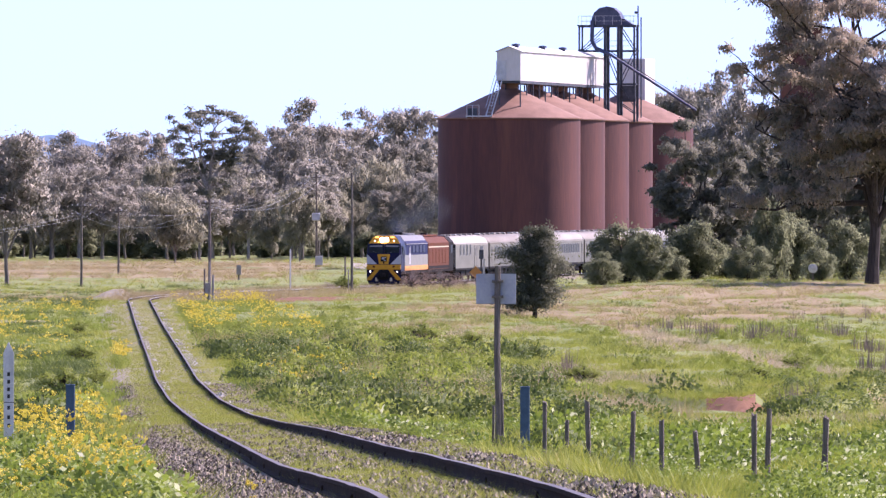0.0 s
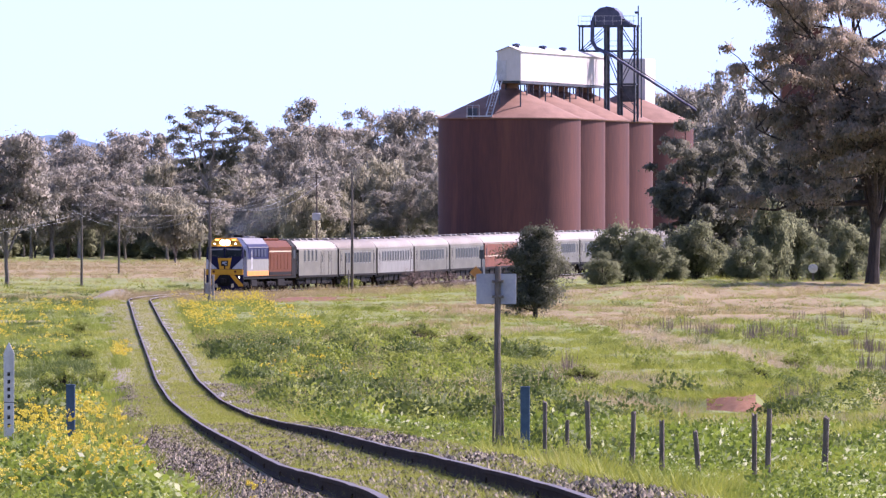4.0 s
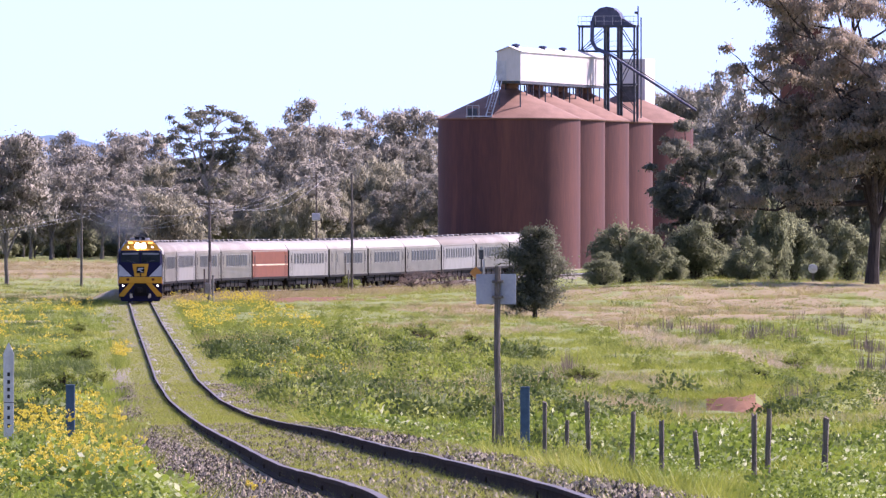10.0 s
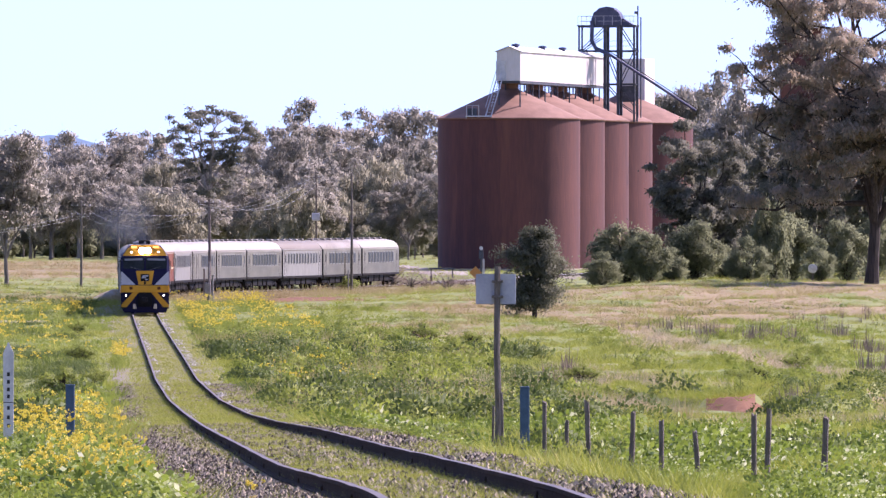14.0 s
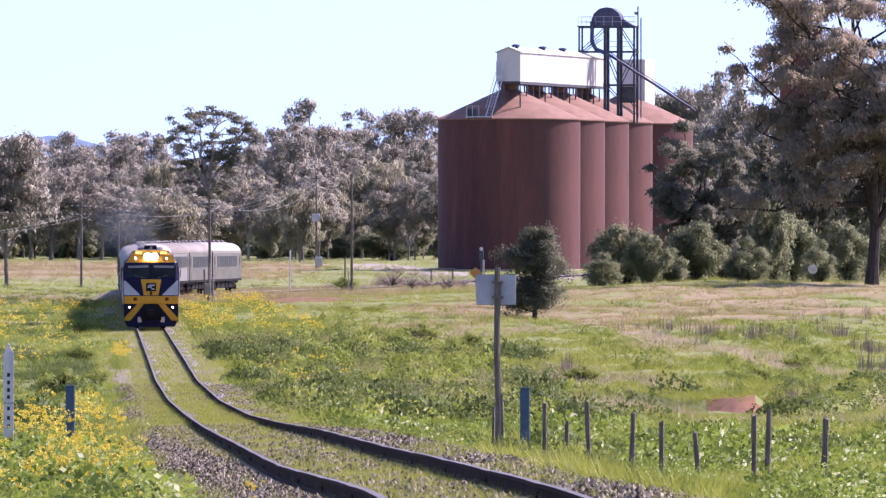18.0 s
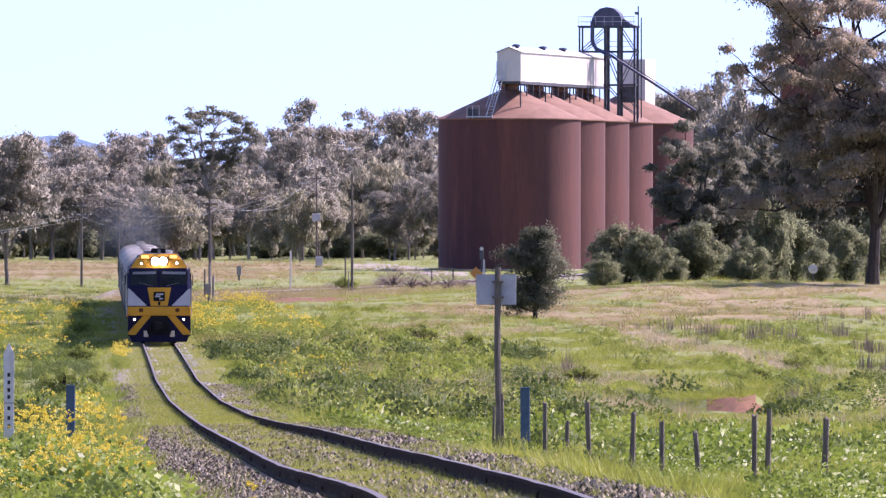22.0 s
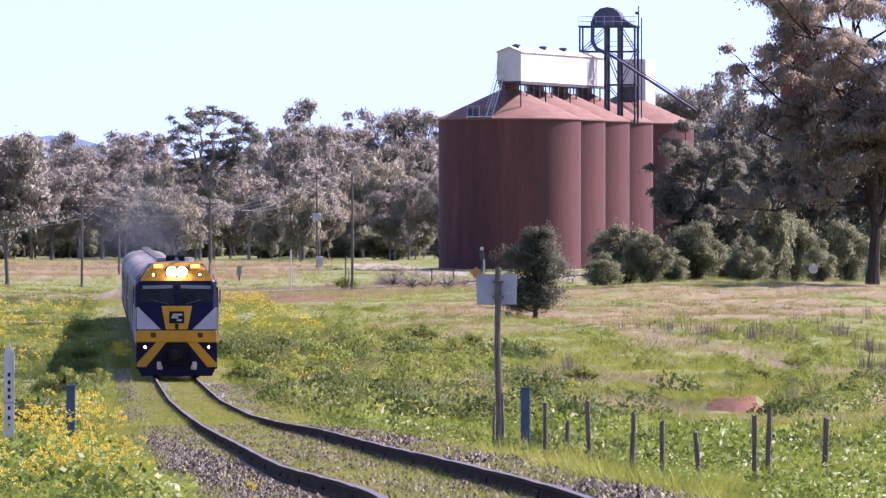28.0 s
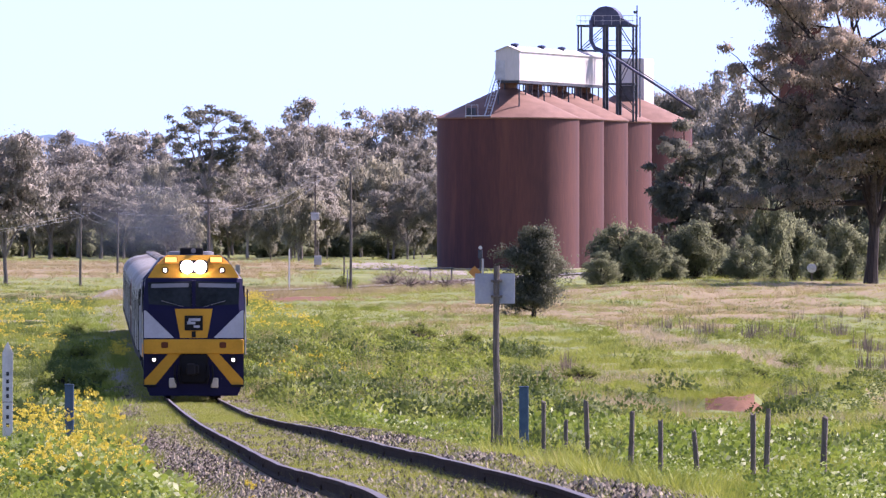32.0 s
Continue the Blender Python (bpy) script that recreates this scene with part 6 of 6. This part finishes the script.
def heads(rng, n, h, spread, size):
    """Flower heads: small six-sided tufts of petals on top of the plant."""
    vs, fs = [], []
    for k in range(n):
        a, r = rng.uniform(0, 6.28), spread * rng.random() ** 0.5
        c = np.array([r * math.cos(a), r * math.sin(a), h * (0.72 + 0.36 * rng.random() ** 0.6)])
        m = 8
        d = rng.normal(size=(m, 3))
        d[:, 2] = np.abs(d[:, 2]) + 0.2
        d /= np.linalg.norm(d, axis=1)[:, None]
        s = np.cross(d, rng.normal(size=(m, 3)))
        s /= np.linalg.norm(s, axis=1)[:, None]
        q = c + rng.normal(0, size * 0.35, (m, 3))
        l = size * rng.uniform(0.6, 1.2, m)[:, None]
        v = np.stack([q, q + d * l * 0.6 + s * l * 0.45, q + d * l, q + d * l * 0.6 - s * l * 0.45], 1).reshape(-1, 3)
        fs.append(np.arange(4 * m).reshape(-1, 4) + sum(len(x) for x in vs))
        vs.append(v)
    return np.concatenate(vs), np.concatenate(fs)


def scatter(name, forms, mat, pts, label, category, rng, smin=0.7, smax=1.3):
    """One object out of many turned and scaled copies of a few forms."""
    V, F, N, off = [], [], [], 0
    which = rng.integers(0, len(forms), len(pts))
    for k, (v, f, *nrm) in enumerate(forms):
        q = pts[which == k]
        if not len(q):
            continue
        n = len(q)
        a = rng.uniform(0, 6.28, n)
        s = rng.uniform(smin, smax, n) * q[:, 3]
        c, sn = (np.cos(a) * s)[:, None], (np.sin(a) * s)[:, None]
        x = v[None, :, 0] * c - v[None, :, 1] * sn + q[:, 0:1]
        y = v[None, :, 0] * sn + v[None, :, 1] * c + q[:, 1:2]
        z = v[None, :, 2] * s[:, None] * rng.uniform(0.8, 1.25, n)[:, None] + q[:, 2:3]
        V.append(np.stack([x, y, z], -1).reshape(-1, 3))
        F.append((f[None] + (off + len(v) * np.arange(n))[:, None, None]).reshape(-1, f.shape[1]))
        if nrm:
            c, sn = np.cos(a)[:, None], np.sin(a)[:, None]
            nx, ny, nz = nrm[0][None, :, 0], nrm[0][None, :, 1], nrm[0][None, :, 2]
            N.append(np.stack([nx * c - ny * sn, nx * sn + ny * c, np.broadcast_to(nz, (n, len(v)))], -1).reshape(-1, 3))
        off += n * len(v)
    if not V:
        return None
    V, F = np.concatenate(V), np.concatenate(F)
    return tagged(new(name, big_mesh(name, V, F, mat, normals=np.concatenate(N) if N else None)), label, category, kind="stuff")


def sow(rng, n, y0, y1, power=1.0, half=0.043, centre=0.0):
    """Points over the strip of land that opens out from the near end, thinner with distance."""
    u = rng.random(n)
    y = y0 * (y1 / y0) ** (u ** power)
    x = (rng.uniform(-1, 1, n) * half + centre) * y
    return x, y


def with_z(x, y, s=None):
    s = np.ones(len(x)) if s is None else s
    return np.stack([x, y, ground_z(x, y) - 0.03, s], -1)


def sward_at(x, y):
    """The short-cropped slope west of the gully."""
    return ((x - 5.6) / 3.4) ** 2 + ((y - 366) / 42) ** 2 + 1.2 * (vnoise(x / 1.5, y / 9, 52) - 0.5) < 1


def build_plants():
    rng = np.random.default_rng(12)
    tufts = [blades(rng, 18, 0.24, 0.30, 0.011, 0.75) for _ in range(5)]
    fine = [blades(rng, 18, 0.22, 0.20, 0.007) for _ in range(5)]
    bushy = [weed(rng, 90, 0.55, 0.5, 0.075) for _ in range(4)]
    small = [weed(rng, 28, 0.34, 0.34, 0.075) for _ in range(7)]
    herb = [blades(rng, 18, 0.20, 0.26, 0.016, 0.5) for _ in range(6)]
    tiny = [weed(rng, 36, 0.30, 0.30, 0.052) for _ in range(7)]
    dry = [blades(rng, 22, 0.34, 0.34, 0.010, 0.55) for _ in range(5)]
    must = [weed(rng, 70, 0.58, 0.28, 0.055) for _ in range(4)]
    stems = [blades(rng, 14, 0.80, 0.26, 0.007, 0.12) for _ in range(4)]
    bloom = [heads(rng, 5, 0.84, 0.3, 0.058) for _ in range(6)]
    x, y = sow(rng, 30000, 97, 300)
    x2, y2 = sow(rng, 78000, 240, 1120)
    y3 = 84 * (1000 / 84) ** rng.random(16000)
    x3 = track_x(y3) + rng.uniform(-1.9, 1.9, 16000)
    x, y = np.concatenate([x, x2, x3]), np.concatenate([y, y2, y3])
    t = x - track_x(y)
    a = np.abs(t)
    dryness = is_dry(x, y)
    mound = np.clip((fractal(x / 2.4, y / 7, 31) - 0.46) / 0.25, 0, 1)
    size = (0.7 + 0.8 * mound) * np.where(y < 230, 0.75, 1.0) * (1 - 0.55 * np.exp(-((y - 372) / 14) ** 2 - ((x - 9) / 2.2) ** 2))
    red = is_red(x, y)
    patch = fractal(x / 7, y / 26, 55)
    patch2 = fractal(x / 3, y / 11, 66)
    on_rail = (np.abs(a - 0.75) < 0.10)
    near = y < 280
    west_gravel = (t < -np.interp(y, (0, 165, 235), (0.85, 0.85, 1.6))) & (t > -np.interp(y, (150, 230), (2.4, 2.4)) - 1.0 * (patch2 - 0.5)) & (y < 520)
    east_gravel = (t > 0.9) & (t < 2.6) & (y < 460) & (patch2 > 0.40)
    free = ((red < 0.55) | (rng.random(len(x)) < 0.35)) & ~on_rail
    chance = rng.random(len(x))
    # short growth between and beside the rails
    line = free & (a < 1.9) & ~(west_gravel & (chance < 0.88)) & ~(east_gravel & (chance < 0.85))
    kn = line & near
    scatter("track_grass", fine, M_GRASS, with_z(x[kn], y[kn], np.full(kn.sum(), 0.42)), "low yellow-green grass growing between the rails", "grass", rng)
    kf = line & ~near
    scatter("far_track_grass", tufts, M_GRASS, with_z(x[kf], y[kf], np.full(kf.sum(), 0.5)), "low yellow-green grass along the line", "grass", rng)
    out = free & (a >= 1.9) & ~(west_gravel & (chance < 0.9)) & ~(east_gravel & (chance < 0.8))
    k = out & (chance < dryness * 0.85)
    kp = k & (y > 690)
    scatter("dry_grass", dry, M_PINKDRY, with_z(x[kp], y[kp], 0.9 * size[kp]), "tawny seeding grass across the far paddock", "grass", rng)
    ks = k & (y <= 690)
    scatter("straw_grass", dry, M_STRAW, with_z(x[ks], y[ks], 0.8 * size[ks]), "pale straw-coloured dead grass", "grass", rng)
    rest = out & ~k
    rest_tall = mound > 0.35
    # mallow by the fence, thistle beds nearer the line, grass over the rest
    bed_of = fractal(x / 2.2 + 3, y / 9 + 5, 83)
    sward = sward_at(x, y)
    size = size * (1 - 0.45 * sward)
    lush = rest & (((y < 240) & (t < -2.3) & (bed_of > 0.48)) | ((y < 262) & (t > 2) & (bed_of > 0.52)) | ((patch > 0.55) & (y < 900) & (y >= 262)))
    deep = rest & ~lush & ~sward & (((t > 2) & (t < 15) & (y > 350) & (y < 640) & (patch2 + 0.1 * rest_tall > np.where(t < 9, 0.52, 0.56))) | ((t < -3) & (y > 240) & (patch2 + 0.1 * rest_tall > 0.55)) | (rest_tall & (patch2 > 0.5) & (t > 3) & (y > 280) & (y < 900) & (chance > 0.8)))
    q = lush & (y < 165)
    scatter("close_weeds", tiny, M_BROAD, with_z(x[q], y[q], 1.15 * size[q]), "small-leaved bright green weeds on the verge", "weeds", rng)
    q = lush & near & (y >= 165)
    scatter("broadleaf_weeds", small, M_BROAD, with_z(x[q], y[q], size[q]), "bright broad-leaved weeds beside the line", "weeds", rng)
    q = lush & ~near
    scatter("lush_weeds", herb, M_LUSH, with_z(x[q], y[q], size[q]), "bright green weeds in the paddock", "weeds", rng)
    scatter("deep_weeds", herb, M_DEEP, with_z(x[deep], y[deep], 1.15 * size[deep]), "dark green thistles and weeds", "weeds", rng)
    g = rest & ~lush & ~deep
    q = g & near
    scatter("verge_grass", fine, M_GRASS, with_z(x[q], y[q], 1.1 * size[q]), "fresh yellow-green grass on the verge", "grass", rng)
    q = g & ~near
    scatter("spring_grass", tufts, M_GRASS, with_z(x[q], y[q], 0.95 * size[q]), "fresh yellow-green spring grass", "grass", rng)
    # rank growth along the gully bank lips: dark weeds stand in for shade
    bx = np.concatenate([rng.uniform(2.2, 7.0, 150), rng.uniform(10.4, 13.8, 100), rng.uniform(9.7, 16.5, 300)])
    by = np.concatenate([np.interp(bx[:250], GULLY_X, GULLY_Y), np.interp(bx[250:], SPUR_X, SPUR_Y)]) + rng.normal(0.2, 0.9, 550)
    gx = rng.uniform(1.8, 17, 9000)
    gy = np.where(rng.random(9000) < 0.5, np.interp(gx, GULLY_X, GULLY_Y), np.interp(gx, SPUR_X, SPUR_Y)) + rng.uniform(-9, 9, 9000)
    kg = (is_red(gx, gy) < 0.6) & (is_dry(gx, gy) < 0.5)
    scatter("bank_grass", tufts, M_GRASS, with_z(gx[kg], gy[kg], np.full(kg.sum(), 0.75)), "fresh grass over the gully banks", "grass", rng)
    rank = [weed(rng, 110, 0.34, 0.5, 0.085) for _ in range(5)]
    foot = rng.random(len(bx)) < np.where(np.arange(len(bx)) < 250, 0.75, 0.45)
    by = by + np.where(foot, -0.6, rng.uniform(1.0, 9.0, len(bx)))
    scatter("bank_mallow", rank, M_LUSH, with_z(bx[~foot], by[~foot]), "bright mallow over the crest of the gully bank", "weeds", rng, 0.4, 0.8)
    bx, by = bx[foot], by[foot]
    scatter("bank_shade_weeds", rank, M_DEEP, with_z(bx, by), "dark rank weeds drawing the shade of the cut banks", "weeds", rng, 0.6, 1.2)
    # rounded hummocks of thistle and marshmallow weed
    yh = np.concatenate([rng.uniform(300, 860, 3400), rng.uniform(200, 420, 500), rng.uniform(118, 285, 420)])
    th = np.concatenate([2.6 + 34 * rng.random(3400) ** 1.4, rng.uniform(-9, -3.5, 500), rng.uniform(2.7, 15, 420)])
    xh = track_x(yh) + th
    kh = (np.abs(xh) < 0.038 * yh) & (fractal(xh / 4 + 2, yh / 16, 47) > np.where(th > 14, 0.55, np.where(yh < 285, 0.56, 0.53))) & (is_dry(xh, yh) < 0.35) & (is_red(xh, yh) < 0.2) & ~sward_at(xh, yh)
    hum = [dome(rng, 300, 0.62, 0.85, 0.11) for _ in range(7)]
    tone = fractal(xh / 5 + 7, yh / 20, 53) + rng.normal(0, 0.05, len(xh))
    dark = (th < 16) & (yh < 660)
    scale_h = np.where(yh < 285, 0.5, np.where(dark, 1.0, 0.7))
    k1, k2 = kh & (tone > 0.48), kh & (tone <= 0.48)
    k0 = k1 & dark & (tone > 0.53)
    k1 = k1 & ~k0
    scatter("thistle_hummocks", hum, M_DEEP, with_z(xh[k0], yh[k0], scale_h[k0] * 1.1), "dark rounded mounds of thistle", "weeds", rng, 0.5, 1.3)
    scatter("weed_hummocks", hum, M_HUMMOCK, with_z(xh[k1], yh[k1], scale_h[k1]), "low rounded mounds of leafy green weeds", "weeds", rng, 0.35, 1.25)
    scatter("marshmallow_weeds", hum, M_LUSH, with_z(xh[k2], yh[k2], scale_h[k2] * 0.9), "bright rounded clumps of marshmallow weed", "weeds", rng, 0.4, 1.2)
    # scattered leafy thistles, darker than the grass
    yb = np.concatenate([rng.uniform(300, 660, 1500), rng.uniform(230, 420, 160)])
    tb = np.concatenate([2.5 + 10 * rng.random(1500) ** 1.3, rng.uniform(-8, -3.5, 160)])
    kb = fractal(tb / 1.6 + 4, yb / 14, 44) + rng.normal(0, 0.05, len(yb)) > 0.54
    kb = kb & ~sward_at(track_x(yb) + tb, yb)
    tone_b = rng.random(len(yb)) + 1.6 * (fractal(tb / 2.0 + 9, yb / 18, 45) - 0.5)
    kl = kb & (tone_b > 0.62)
    kb = kb & ~kl
    scatter("milk_thistles", bushy, M_HUMMOCK, with_z((track_x(yb) + tb)[kl], yb[kl]), "tall leafy green thistles beside the line", "weeds", rng, 0.8, 1.5)
    seed = [blades(rng, 26, 0.7, 0.32, 0.008, 0.3) for _ in range(4)]
    ys_, ts_ = rng.uniform(330, 660, 900), 2.4 + 11 * rng.random(900) ** 1.2
    kz = fractal(ts_ / 1.8 + 1, ys_ / 15, 46) > 0.56
    scatter("seeding_grass", seed, M_PINKDRY, with_z((track_x(ys_) + ts_)[kz], ys_[kz]), "pale seeding grass heads beside the line", "grass", rng, 0.7, 1.2)
    scatter("thistle_clumps", bushy, M_DEEP, with_z((track_x(yb) + tb)[kb], yb[kb]), "dark leafy thistle clumps in the grass", "weeds", rng, 0.7, 1.5)
    # dead dock stems standing dark above the grass
    dock = [blades(rng, 9, 0.85, 0.22, 0.022, 0.05) for _ in range(4)]
    spots = [(13.6, 655, 0.5, 16), (15.6, 640, 0.4, 12), (16.5, 645, 0.5, 16), (17.2, 636, 0.4, 12), (20.0, 660, 0.25, 10), (20.6, 652, 0.2, 8), (19.2, 575, 0.2, 10), (19.6, 560, 0.2, 8), (17.2, 500, 0.35, 12), (10.3, 374, 0.3, 10), (4.3, 470, 0.4, 8), (12.0, 700, 1.2, 12), (24.0, 760, 2.0, 10)]
    xx = np.concatenate([rng.normal(cx, sp, n) for cx, cy, sp, n in spots])
    yy = np.concatenate([rng.normal(cy, 6.0, n) for cx, cy, sp, n in spots])
    scatter("dock_stems", dock, M_DOCK, with_z(xx, yy), "dead brown dock stems above the grass", "weeds", rng)
    # tussocks on the dry flats beyond the crossing
    xf, yf = sow(rng, 14000, 1060, 1620)
    df = is_dry(xf, yf)
    pick = (rng.random(len(xf)) < 0.25 + 0.7 * df) & (np.abs(xf - track_x(yf)) > 2.5)
    kd = pick & (rng.random(len(xf)) < df + 0.15)
    scatter("flat_tussocks", dry, M_PINKDRY, with_z(xf[kd], yf[kd], np.full(kd.sum(), 1.2)), "pale dry tussocks beyond the crossing", "grass", rng)
    kd = pick & ~kd
    scatter("flat_grass", tufts, M_GRASS, with_z(xf[kd], yf[kd], np.full(kd.sum(), 1.5)), "green grass beyond the crossing", "grass", rng)
    yv = rng.uniform(915, 1110, 1500)
    tv = np.where(rng.random(1500) < 0.6, rng.uniform(1.0, 9.0, 1500), rng.uniform(-3.0, -0.95, 1500))
    tv[:500] = rng.uniform(-0.62, 0.62, 500)
    xv = track_x(yv) + tv
    scatter("verge_tussocks", dry, M_PINKDRY, with_z(xv, yv, np.where(np.abs(tv) < 0.7, 0.6, 1.5)), "rough dry growth along the curve", "grass", rng)
    # wild mustard in flower
    sets = []

    def bed(n, t0, t1, y0, y1, s, cut=0.0):
        yy = rng.uniform(y0, y1, n)
        tt = rng.uniform(t0, t1, n)
        m = fractal(tt / 1.6 + 9, yy / 7, 91) > cut
        xx = track_x(yy) + tt
        sets.append(with_z(xx[m], yy[m], s * rng.uniform(0.75, 1.1, m.sum())))
    bed(80, -4.3, -2.35, 116, 156, 0.52, 0.5)
    bed(34, -3.5, -2.4, 158, 196, 0.6, 0.4)
    bed(44, -4.6, -2.5, 98, 120, 0.48, 0.5)
    bed(60, -5.2, -2.5, 196, 226, 0.75, 0.4)
    bed(3, -1.75, -1.6, 91, 93, 0.3)
    bed(1900, 2.2, 8.6, 640, 890, 1.0, 0.65)
    bed(900, -9.5, -3.2, 540, 860, 1.05, 0.65)
    bed(60, -5.5, -2.9, 225, 330, 0.9, 0.5)
    bed(36, -2.2, -1.7, 505, 545, 0.9)
    bed(60, 3.5, 7.0, 430, 600, 0.8, 0.5)
    bed(5, 8.3, 9.0, 160, 176, 0.7)
    pts = np.concatenate(sets)
    scatter("mustard_plants", must, M_HUMMOCK, pts, "leafy growth of wild mustard", "weeds", np.random.default_rng(4), 0.85, 1.15)
    scatter("mustard_stems", stems, M_LUSH, pts, "thin green mustard stems", "weeds", np.random.default_rng(4), 0.85, 1.15)
    scatter("mustard_flowers", bloom, M_YELLOW, pts, "yellow wild mustard blossom", "flowers", np.random.default_rng(4), 0.85, 1.15)


build_plants()


# ---- what moves ----
def motions():
    for ob, behind, reach in TRAIN:
        walk(ob, [(t, vehicle_pose(behind - SPEED * t, reach)) for t in range(0, 33)])


motions()
